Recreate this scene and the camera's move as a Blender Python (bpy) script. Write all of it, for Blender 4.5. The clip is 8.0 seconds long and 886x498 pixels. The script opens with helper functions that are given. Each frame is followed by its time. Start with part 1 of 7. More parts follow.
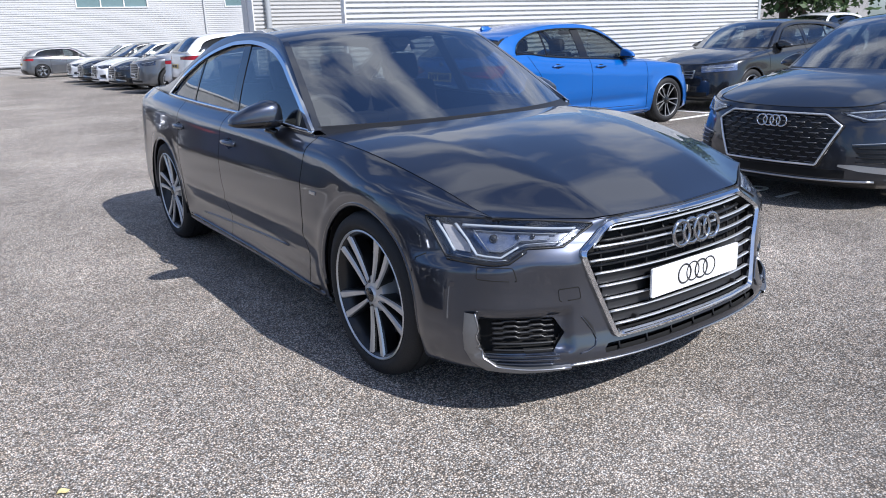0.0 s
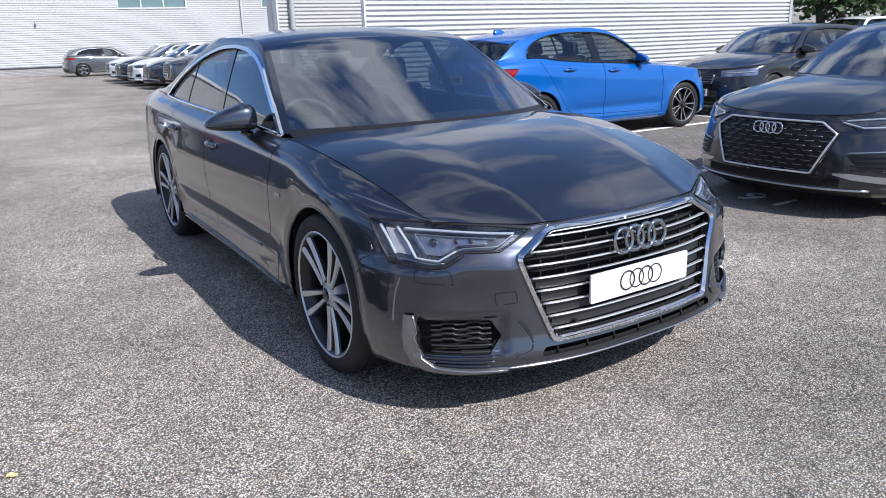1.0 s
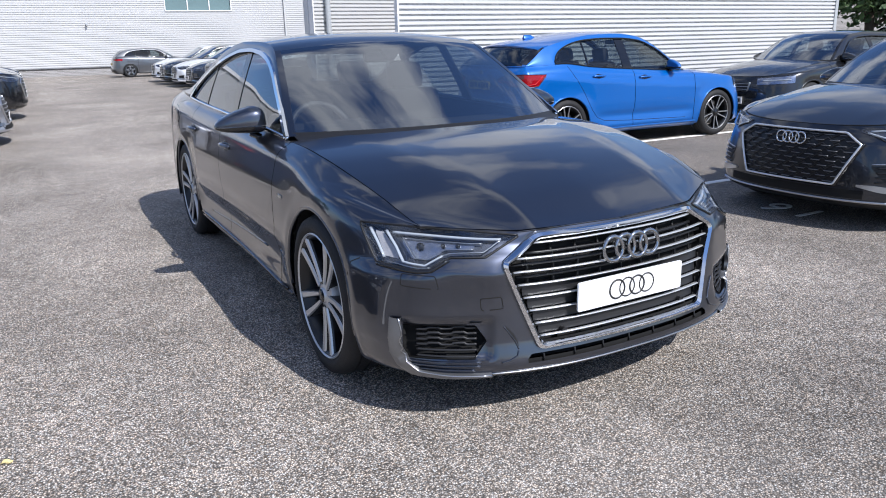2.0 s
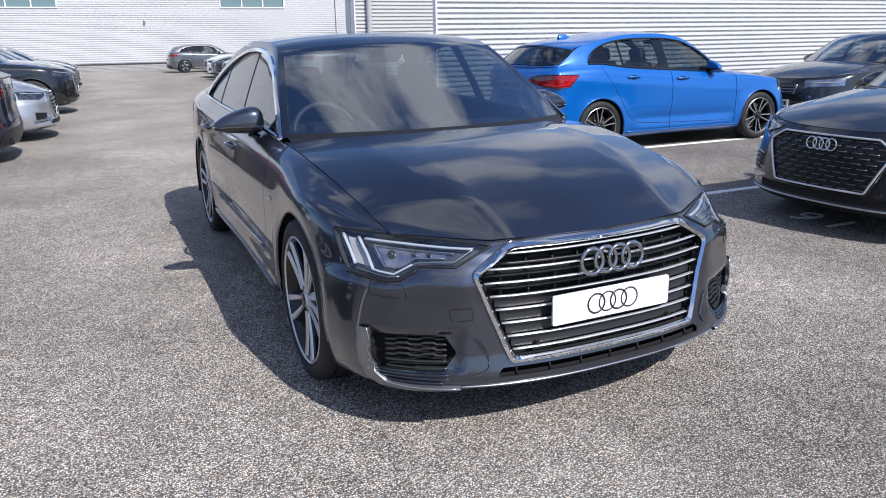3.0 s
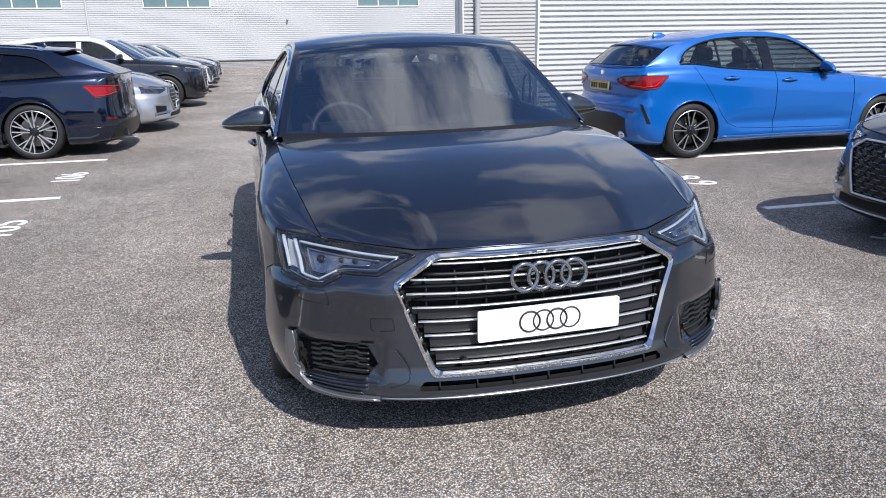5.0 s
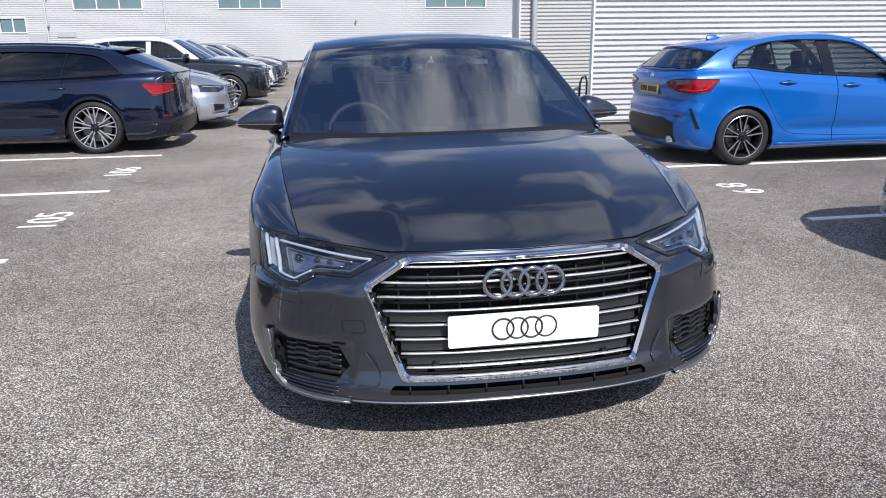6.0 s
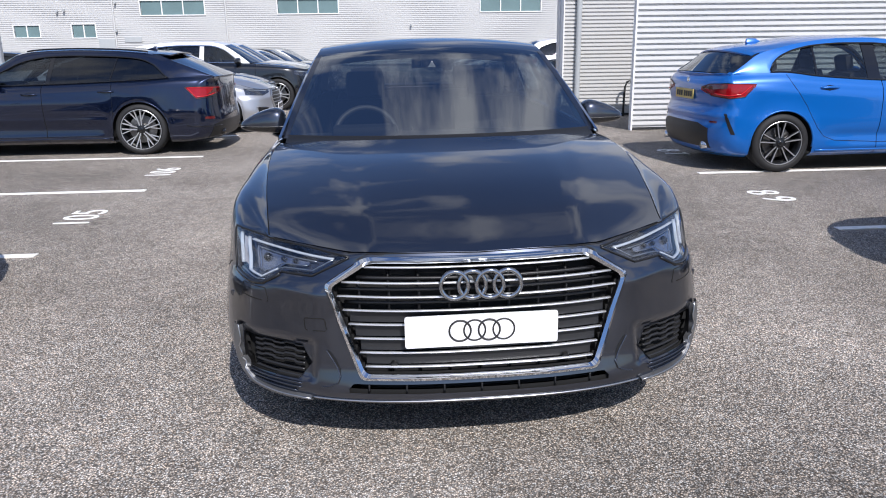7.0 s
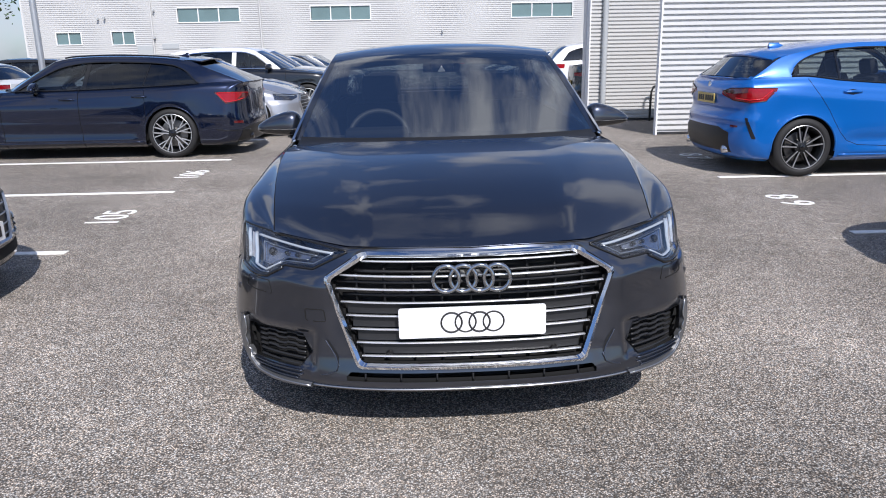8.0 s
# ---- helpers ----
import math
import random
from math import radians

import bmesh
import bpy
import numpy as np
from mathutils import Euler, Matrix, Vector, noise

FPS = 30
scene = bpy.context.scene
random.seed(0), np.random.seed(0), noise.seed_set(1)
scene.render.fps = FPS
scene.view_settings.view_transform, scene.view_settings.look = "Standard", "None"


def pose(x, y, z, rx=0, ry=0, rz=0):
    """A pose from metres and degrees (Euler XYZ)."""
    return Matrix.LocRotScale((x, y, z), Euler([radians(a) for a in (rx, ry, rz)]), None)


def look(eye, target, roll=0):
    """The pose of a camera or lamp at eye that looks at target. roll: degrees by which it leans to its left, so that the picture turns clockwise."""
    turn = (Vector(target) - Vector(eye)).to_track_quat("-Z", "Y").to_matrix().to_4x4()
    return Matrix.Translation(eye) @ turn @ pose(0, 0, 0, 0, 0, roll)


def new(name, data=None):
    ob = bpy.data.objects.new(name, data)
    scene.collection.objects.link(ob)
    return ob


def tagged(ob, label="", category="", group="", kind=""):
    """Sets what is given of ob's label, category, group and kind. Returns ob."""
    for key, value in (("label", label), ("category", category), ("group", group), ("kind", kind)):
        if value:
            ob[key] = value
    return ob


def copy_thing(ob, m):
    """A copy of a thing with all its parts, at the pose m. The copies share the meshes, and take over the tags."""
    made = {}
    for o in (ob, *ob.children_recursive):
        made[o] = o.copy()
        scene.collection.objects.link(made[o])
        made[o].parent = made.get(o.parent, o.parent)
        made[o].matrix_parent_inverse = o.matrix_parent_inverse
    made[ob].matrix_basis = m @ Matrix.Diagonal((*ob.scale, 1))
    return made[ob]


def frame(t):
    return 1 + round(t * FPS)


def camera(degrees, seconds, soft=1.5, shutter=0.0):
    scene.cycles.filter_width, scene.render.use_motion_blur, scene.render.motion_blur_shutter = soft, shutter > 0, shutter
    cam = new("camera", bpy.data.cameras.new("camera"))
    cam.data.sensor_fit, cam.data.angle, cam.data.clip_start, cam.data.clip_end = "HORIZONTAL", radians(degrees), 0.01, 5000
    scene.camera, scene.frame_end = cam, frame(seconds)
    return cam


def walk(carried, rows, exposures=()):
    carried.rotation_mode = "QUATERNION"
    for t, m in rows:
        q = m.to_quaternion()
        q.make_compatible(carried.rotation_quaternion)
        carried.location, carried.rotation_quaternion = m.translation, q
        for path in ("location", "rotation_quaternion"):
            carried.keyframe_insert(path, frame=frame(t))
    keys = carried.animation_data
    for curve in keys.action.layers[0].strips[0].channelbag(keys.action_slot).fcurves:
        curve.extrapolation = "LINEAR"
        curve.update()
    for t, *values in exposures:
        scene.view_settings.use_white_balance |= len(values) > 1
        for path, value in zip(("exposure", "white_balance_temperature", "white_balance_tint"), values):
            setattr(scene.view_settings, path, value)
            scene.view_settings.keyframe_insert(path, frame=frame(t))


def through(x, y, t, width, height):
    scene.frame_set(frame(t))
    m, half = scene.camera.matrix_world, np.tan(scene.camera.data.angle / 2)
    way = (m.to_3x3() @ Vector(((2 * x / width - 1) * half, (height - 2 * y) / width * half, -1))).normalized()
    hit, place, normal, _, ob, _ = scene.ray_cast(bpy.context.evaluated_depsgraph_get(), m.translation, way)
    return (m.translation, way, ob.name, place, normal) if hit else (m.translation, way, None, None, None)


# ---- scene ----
cam = camera(61.9, 8.0, soft=1.0)
PATH = [
    (0, (0.033, 0.082, 1.373), (1.111, 1.671, 0.814), -2.1),
    (0.5, (0.161, -0.025, 1.383), (1.201, 1.589, 0.824), -2.0),
    (1, (0.283, -0.151, 1.386), (1.284, 1.49, 0.833), -1.8),
    (1.5, (0.356, -0.228, 1.385), (1.315, 1.441, 0.842), -1.6),
    (3, (0.716, -0.315, 1.403), (1.51, 1.438, 0.859), -1.0),
    (3.5, (0.928, -0.397, 1.405), (1.642, 1.391, 0.864), -1.1),
    (4, (1.096, -0.471, 1.414), (1.723, 1.348, 0.871), -1.2),
    (5.5, (1.562, -0.47, 1.404), (1.935, 1.419, 0.861), -0.8),
    (6, (1.721, -0.495, 1.401), (2.007, 1.41, 0.862), -0.7),
    (6.5, (1.929, -0.546, 1.399), (2.134, 1.371, 0.866), -0.8),
    (7, (2.039, -0.563, 1.398), (2.176, 1.362, 0.871), -0.8),
    (7.5, (2.096, -0.605, 1.397), (2.18, 1.324, 0.878), -0.9),
    (8, (2.166, -0.695, 1.394), (2.218, 1.237, 0.882), -1.0),
]
walk(cam, [(t, look(eye, target, roll)) for t, eye, target, roll in PATH],
     [(0.0, 0.21, 6070, 12), (4.0, 0.15, 6140, 12), (8.0, 0.06, 6240, 13)])

from mathutils.bvhtree import BVHTree

# ---- light ----
SUN_AZ, SUN_EL = 165.0, 43.7          # compass bearing from +y towards +x, and height
sd = Vector((math.sin(radians(SUN_AZ)) * math.cos(radians(SUN_EL)), math.cos(radians(SUN_AZ)) * math.cos(radians(SUN_EL)), math.sin(radians(SUN_EL))))
sun = new("sun", bpy.data.lights.new("sun", "SUN"))
sun.data.energy, sun.data.angle, sun.data.color = 5.0, radians(0.55), (1.0, 0.955, 0.89)
sun.matrix_basis = look(sd * 50, (0, 0, 0))

world = bpy.data.worlds.new("world")
scene.world = world
world.use_nodes = True
wn, wl = world.node_tree.nodes, world.node_tree.links
bg = wn["Background"]
sky = wn.new("ShaderNodeTexSky")
sky.sky_type, sky.sun_disc = "NISHITA", False
sky.sun_elevation, sky.sun_rotation = radians(SUN_EL), radians(SUN_AZ)
sky.dust_density, sky.ozone_density = 0.8, 1.6
tc = wn.new("ShaderNodeTexCoord")
mp = wn.new("ShaderNodeMapping")
mp.inputs["Location"].default_value, mp.inputs["Scale"].default_value = (0.3, 2.1, 0.4), (1.0, 1.0, 1.25)
nz = wn.new("ShaderNodeTexNoise")
nz.inputs["Scale"].default_value, nz.inputs["Detail"].default_value, nz.inputs["Roughness"].default_value = 3.3, 8.0, 0.56
rp = wn.new("ShaderNodeValToRGB")
rp.color_ramp.elements[0].position, rp.color_ramp.elements[1].position = 0.490, 0.615
mx = wn.new("ShaderNodeMix")
mx.data_type = "RGBA"
mx.inputs["B"].default_value = (12.0, 12.5, 13.4, 1)
wl.new(tc.outputs["Generated"], mp.inputs["Vector"])
wl.new(mp.outputs["Vector"], nz.inputs["Vector"])
wl.new(nz.outputs["Fac"], rp.inputs["Fac"])
wl.new(rp.outputs["Color"], mx.inputs["Factor"])
tint = wn.new("ShaderNodeVectorMath")
tint.operation = "MULTIPLY"
tint.inputs[1].default_value = (1.62, 1.92, 2.42)
wl.new(sky.outputs["Color"], tint.inputs[0])
wl.new(tint.outputs["Vector"], mx.inputs["A"])
wl.new(mx.outputs["Result"], bg.inputs["Color"])
bg.inputs["Strength"].default_value = 0.052


# ---- materials ----
def material(name, color, rough=0.5, metal=0.0, coat=0.0, coat_ior=1.5, spread=0.12, scale=6.0, fine=60.0, bump=0.0, ior=1.5):
    """A surface whose colour wanders at two scales, with fine relief."""
    m = bpy.data.materials.new(name)
    m.use_nodes = True
    n, l = m.node_tree.nodes, m.node_tree.links
    b = n["Principled BSDF"]
    c = n.new("ShaderNodeTexCoord")
    n1, n2 = n.new("ShaderNodeTexNoise"), n.new("ShaderNodeTexNoise")
    n1.inputs["Scale"].default_value, n2.inputs["Scale"].default_value = scale, fine
    n1.inputs["Detail"].default_value, n2.inputs["Detail"].default_value = 3.0, 2.0
    mm = n.new("ShaderNodeMath")
    mm.operation = "ADD"
    mr = n.new("ShaderNodeMapRange")
    mr.inputs["From Min"].default_value, mr.inputs["From Max"].default_value = 0.6, 1.4
    mr.inputs["To Min"].default_value, mr.inputs["To Max"].default_value = 1 - spread, 1 + spread
    vm = n.new("ShaderNodeVectorMath")
    vm.operation = "SCALE"
    vm.inputs[0].default_value = color[:3]
    for q in (n1, n2):
        l.new(c.outputs["Object"], q.inputs["Vector"])
    l.new(n1.outputs["Fac"], mm.inputs[0])
    l.new(n2.outputs["Fac"], mm.inputs[1])
    l.new(mm.outputs[0], mr.inputs["Value"])
    l.new(mr.outputs["Result"], vm.inputs["Scale"])
    l.new(vm.outputs["Vector"], b.inputs["Base Color"])
    b.inputs["Roughness"].default_value, b.inputs["Metallic"].default_value = rough, metal
    b.inputs["Coat Weight"].default_value, b.inputs["Coat Roughness"].default_value = coat, 0.02
    b.inputs["Coat IOR"].default_value = coat_ior
    b.inputs["IOR"].default_value = ior
    if bump:
        bp = n.new("ShaderNodeBump")
        bp.inputs["Strength"].default_value, bp.inputs["Distance"].default_value = bump, 0.004
        l.new(n2.outputs["Fac"], bp.inputs["Height"])
        l.new(bp.outputs["Normal"], b.inputs["Normal"])
    return m


def paint(name, color, metal=0.55, rough=0.32, ior=1.75):
    return material(name, color, rough=rough, metal=metal, coat=1.0, coat_ior=ior, spread=0.05, scale=1.5, fine=900.0)


def glass(name, tint, through=0.75, sheen=0.07):
    """A thin tinted pane: clear by the tint, with a mirror sheen that grows towards grazing."""
    m = bpy.data.materials.new(name)
    m.use_nodes = True
    n, l = m.node_tree.nodes, m.node_tree.links
    n.remove(n["Principled BSDF"])
    t, g, f, mix = n.new("ShaderNodeBsdfTransparent"), n.new("ShaderNodeBsdfGlossy"), n.new("ShaderNodeLayerWeight"), n.new("ShaderNodeMixShader")
    t.inputs["Color"].default_value = (tint[0] * through, tint[1] * through, tint[2] * through, 1)
    g.inputs["Roughness"].default_value = 0.012
    g.inputs["Color"].default_value = (0.95, 0.97, 1, 1)
    f.inputs["Blend"].default_value = 0.5
    pw, ml = n.new("ShaderNodeMath"), n.new("ShaderNodeMath")
    pw.operation, ml.operation = "POWER", "MULTIPLY_ADD"
    pw.inputs[1].default_value = 3.6
    ml.inputs[1].default_value, ml.inputs[2].default_value = 0.88, sheen
    l.new(f.outputs["Facing"], pw.inputs[0])
    l.new(pw.outputs[0], ml.inputs[0])
    l.new(ml.outputs[0], mix.inputs[0])
    l.new(t.outputs[0], mix.inputs[1])
    l.new(g.outputs[0], mix.inputs[2])
    l.new(mix.outputs[0], n["Material Output"].inputs["Surface"])
    return m


GREY = paint("grey_metallic_paint", (0.043, 0.049, 0.069), metal=0.92, rough=0.32, ior=1.80)
BLUE = paint("bright_blue_paint", (0.001, 0.112, 0.43), metal=0.2, rough=0.3, ior=1.42)
NAVY = paint("navy_paint", (0.004, 0.010, 0.035), metal=0.7, rough=0.24, ior=1.6)
BLACK = paint("black_paint", (0.006, 0.0065, 0.008), metal=0.1, rough=0.25, ior=1.5)
DARK = paint("dark_grey_paint", (0.034, 0.037, 0.046), metal=0.9, rough=0.35, ior=1.6)
SILVER = paint("silver_paint", (0.40, 0.41, 0.44), metal=0.6, rough=0.35)
WHITE = paint("white_paint", (0.74, 0.75, 0.76), metal=0.0, rough=0.35)
MIDGREY = paint("mid_grey_paint", (0.10, 0.105, 0.115), metal=0.5, rough=0.35)
CHROME = material("chrome", (0.76, 0.78, 0.81), rough=0.07, metal=1.0, spread=0.02)
SATIN = material("satin_aluminium", (0.55, 0.56, 0.58), rough=0.28, metal=1.0, spread=0.04)
BLADE = material("satin_grey_trim", (0.23, 0.233, 0.24), rough=0.38, metal=0.8, spread=0.05)
EMBLEM = material("dark_chrome", (0.40, 0.41, 0.43), rough=0.10, metal=1.0, spread=0.03)
SLAT = material("bright_satin_slat", (0.84, 0.85, 0.86), rough=0.30, metal=0.75, spread=0.03)
ALLOY = material("machined_alloy", (0.60, 0.61, 0.62), rough=0.34, metal=0.7, spread=0.06)
ALLOY_GREY = material("grey_alloy", (0.42, 0.425, 0.435), rough=0.34, metal=0.7, spread=0.06)
ALLOY_DARK = material("dark_alloy_paint", (0.014, 0.015, 0.017), rough=0.35, metal=0.4, coat=0.3)
RUBBER = material("tyre_rubber", (0.011, 0.011, 0.012), rough=0.7, spread=0.25, fine=120.0, bump=0.35)
PLASTIC = material("black_plastic", (0.008, 0.008, 0.009), rough=0.42, spread=0.15, fine=300.0, bump=0.1)
INTAKE = material("dark_grey_intake_bar", (0.018, 0.018, 0.0195), rough=0.35, spread=0.1)
GLOSSBLACK = material("gloss_black_trim", (0.006, 0.006, 0.007), rough=0.12, coat=0.5)
VOID = material("shut_gap_black", (0.004, 0.004, 0.004), rough=0.9)
CABIN = material("dark_cabin_cloth", (0.016, 0.016, 0.018), rough=0.8, spread=0.2)
CABIN_GREY = material("grey_cabin_leather", (0.06, 0.06, 0.065), rough=0.55, spread=0.15)
LEAF = material("dark_green_leaves", (0.045, 0.085, 0.022), rough=0.6, spread=0.45, scale=0.6, fine=5.0)
BARK = material("tree_bark", (0.09, 0.07, 0.05), rough=0.9, spread=0.3, bump=0.4)
STEEL = material("brake_disc_steel", (0.20, 0.195, 0.19), rough=0.35, metal=1.0, spread=0.15)
PLATE_WHITE = material("white_plate", (0.82, 0.82, 0.82), rough=0.35, spread=0.02)
PLATE_YELLOW = material("yellow_plate", (0.55, 0.42, 0.13), rough=0.35, spread=0.04)
INK = material("plate_ink", (0.02, 0.02, 0.022), rough=0.5)
LAMP_WHITE = material("lamp_light_guide", (0.38, 0.42, 0.47), rough=0.2, coat=0.6, spread=0.03)
LAMP_BOWL = material("lamp_reflector", (0.30, 0.33, 0.40), rough=0.18, metal=0.9, spread=0.25, scale=30)
LAMP_WALL = material("lamp_chrome_wall", (0.42, 0.44, 0.48), rough=0.2, metal=0.9, spread=0.1)
INDICATOR = material("pale_indicator_lens", (0.42, 0.41, 0.42), rough=0.25, coat=0.5, spread=0.25, fine=220.0)
LAMP_RED_BRIGHT = material("lamp_bright_red_lens", (0.55, 0.012, 0.018), rough=0.15, coat=0.5)
LAMP_RED = material("lamp_red_lens", (0.27, 0.003, 0.007), rough=0.12, coat=0.15, spread=0.12, scale=30)
LAMP_RED_DARK = material("lamp_dark_red_lens", (0.09, 0.004, 0.005), rough=0.12, coat=1.0)
LAMP_BODY = material("lamp_housing", (0.10, 0.11, 0.135), rough=0.22, metal=0.8, spread=0.3, scale=40)
SCREEN = glass("windscreen_glass", (0.80, 0.90, 0.92), 0.46, 0.25)
SIDEGLASS = glass("side_glass", (0.72, 0.80, 0.80), 0.62)
PRIVACY = glass("privacy_glass", (0.2, 0.22, 0.24), 0.35)
CLEAR = glass("lamp_lens_glass", (0.97, 0.98, 1.0), 0.94, 0.06)


# ---- mesh helpers ----
def mesh_from(name, verts, faces, mat, smooth=True):
    me = bpy.data.meshes.new(name)
    me.from_pydata([tuple(map(float, v)) for v in verts], [], [tuple(map(int, f)) for f in faces])
    me.materials.append(mat)
    if smooth:
        me.polygons.foreach_set("use_smooth", [True] * len(me.polygons))
    me.validate()
    return me


def sharp(me, deg=35):
    """Keeps edges crisp where the surface folds."""
    bm = bmesh.new()
    bm.from_mesh(me)
    bmesh.ops.recalc_face_normals(bm, faces=bm.faces)
    for e in bm.edges:
        e.smooth = not (len(e.link_faces) == 2 and e.calc_face_angle(0) > radians(deg))
    bm.to_mesh(me)
    bm.free()
    return me


def put(name, me, parent=None, label="", m=None):
    ob = new(name, me)
    if parent:
        ob.parent = parent
    if m is not None:
        ob.matrix_basis = m
    if label:
        tagged(ob, label=label)
    return ob


def part(name, bm, mat, parent, label="", smooth=True):
    me = bpy.data.meshes.new(name)
    bm.to_mesh(me)
    bm.free()
    me.materials.append(mat)
    if smooth:
        me.polygons.foreach_set("use_smooth", [True] * len(me.polygons))
        sharp(me)
    return put(name, me, parent, label)


def grid_faces(nu, nv, keep=None):
    f = []
    for i in range(nu - 1):
        for j in range(nv - 1):
            if keep is None or keep[i, j]:
                f.append((i * nv + j, (i + 1) * nv + j, (i + 1) * nv + j + 1, i * nv + j + 1))
    return f


def normals_of(P):
    du, dv = np.gradient(P, axis=0), np.gradient(P, axis=1)
    n = np.cross(du, dv)
    return n / np.maximum(np.linalg.norm(n, axis=2, keepdims=True), 1e-9)


def sheet(name, P, mat, parent, thick=0.0, keep=None, label="", out=None):
    """A sheet over a grid of places, with thickness away from the side that out (a point) lies on."""
    P = np.asarray(P, float)
    nu, nv = P.shape[:2]
    f = grid_faces(nu, nv, keep)
    v = P.reshape(-1, 3)
    if thick:
        n = normals_of(P)
        if out is not None:
            side = np.sum(n * (np.asarray(out, float) - P), axis=2).mean()
            n = n * (1 if side > 0 else -1)
        Q = (P - n * thick).reshape(-1, 3)
        N = len(v)
        edges = {}
        for q in f:
            for a, b in zip(q, q[1:] + q[:1]):
                edges[(a, b)] = 1
        rim = [(a, b) for (a, b) in edges if (b, a) not in edges]
        f = f + [tuple(i + N for i in reversed(q)) for q in f] + [(b, a, a + N, b + N) for a, b in rim]
        v = np.vstack([v, Q])
    me = mesh_from(name, v, f, mat)
    bm = bmesh.new()
    bm.from_mesh(me)
    loose = [x for x in bm.verts if not x.link_faces]
    bmesh.ops.delete(bm, geom=loose, context="VERTS")
    bmesh.ops.remove_doubles(bm, verts=bm.verts, dist=0.0004)
    bmesh.ops.recalc_face_normals(bm, faces=bm.faces)
    for e in bm.edges:
        e.smooth = not (len(e.link_faces) == 2 and e.calc_face_angle(0) > radians(40))
    bm.to_mesh(me)
    bm.free()
    return put(name, me, parent, label)


def curve(*pts):
    """A smooth, monotone curve through (at, value) pairs; flat past its ends."""
    x, y = np.array(pts, float).T
    h, d = np.diff(x), np.diff(y) / np.diff(x)
    m = np.zeros(len(x))
    for i in range(1, len(x) - 1):
        if d[i - 1] * d[i] > 0:
            w1, w2 = 2 * h[i] + h[i - 1], h[i] + 2 * h[i - 1]
            m[i] = (w1 + w2) / (w1 / d[i - 1] + w2 / d[i])
    m[0], m[-1] = d[0], d[-1]

    def at(q):
        q = np.clip(np.asarray(q, float), x[0], x[-1])
        i = np.clip(np.searchsorted(x, q) - 1, 0, len(x) - 2)
        t = (q - x[i]) / h[i]
        return (2 * t**3 - 3 * t**2 + 1) * y[i] + (t**3 - 2 * t**2 + t) * h[i] * m[i] + (-2 * t**3 + 3 * t**2) * y[i + 1] + (t**3 - t**2) * h[i] * m[i + 1]
    return at


def tube(name, pts, r, mat, parent, label="", sides=6, closed=False, flat=1.0):
    """A round bead along a line of places."""
    p = np.array(pts, float)
    n = len(p)
    if closed:
        tan = np.roll(p, -1, 0) - np.roll(p, 1, 0)
    else:
        tan = np.gradient(p, axis=0)
    tan /= np.maximum(np.linalg.norm(tan, axis=1, keepdims=True), 1e-9)
    up = np.tile([0.13, 0.21, 0.97], (n, 1))
    a = np.cross(tan, up)
    a /= np.maximum(np.linalg.norm(a, axis=1, keepdims=True), 1e-9)
    b = np.cross(tan, a)
    ang = np.linspace(0, 2 * math.pi, sides, endpoint=False)
    v = (p[:, None, :] + r * (np.cos(ang)[None, :, None] * a[:, None, :] + flat * np.sin(ang)[None, :, None] * b[:, None, :])).reshape(-1, 3)
    f = []
    for i in range(n if closed else n - 1):
        j = (i + 1) % n
        for k in range(sides):
            l = (k + 1) % sides
            f.append((i * sides + k, i * sides + l, j * sides + l, j * sides + k))
    if not closed:
        f += [tuple(range(sides))[::-1], tuple((n - 1) * sides + k for k in range(sides))]
    return put(name, mesh_from(name, v, f, mat), parent, label)


def lathe(profile, n=40):
    """Turns (radius, along) pairs round the x axis; gives verts and faces."""
    ang = np.linspace(0, 2 * math.pi, n, endpoint=False)
    v, f, m = [], [], len(profile)
    for a in ang:
        for r, x in profile:
            v.append((x, r * math.cos(a), r * math.sin(a)))
    for i in range(n):
        j = (i + 1) % n
        for k in range(m - 1):
            f.append((i * m + k, i * m + k + 1, j * m + k + 1, j * m + k))
    return v, f


def box(bm, cx, cy, cz, sx, sy, sz, bev=0.0, rot=None):
    g = bmesh.ops.create_cube(bm, size=1.0)
    for v in g["verts"]:
        v.co = Vector((v.co.x * sx, v.co.y * sy, v.co.z * sz))
    if bev:
        es = list({e for v in g["verts"] for e in v.link_edges})
        g2 = bmesh.ops.bevel(bm, geom=es, offset=bev, segments=2, affect="EDGES", profile=0.6)
        vs = list({v for fc in g2["faces"] for v in fc.verts} | {v for v in g["verts"] if v.is_valid})
    else:
        vs = g["verts"]
    for v in vs:
        if rot is not None:
            v.co = rot @ v.co
        v.co += Vector((cx, cy, cz))
    return bm


def rounded(P, sub):
    """Rows of P (k, n, 3) joined by a smooth curve, sub steps from row to row."""
    k = len(P)
    T = np.gradient(P, axis=0) * 0.9
    rows = []
    for i in range(k - 1):
        for j in range(sub):
            t = j / sub
            rows.append((2 * t**3 - 3 * t**2 + 1) * P[i] + (t**3 - 2 * t**2 + t) * T[i] + (-2 * t**3 + 3 * t**2) * P[i + 1] + (t**3 - t**2) * T[i + 1])
    rows.append(P[-1])
    return np.array(rows)


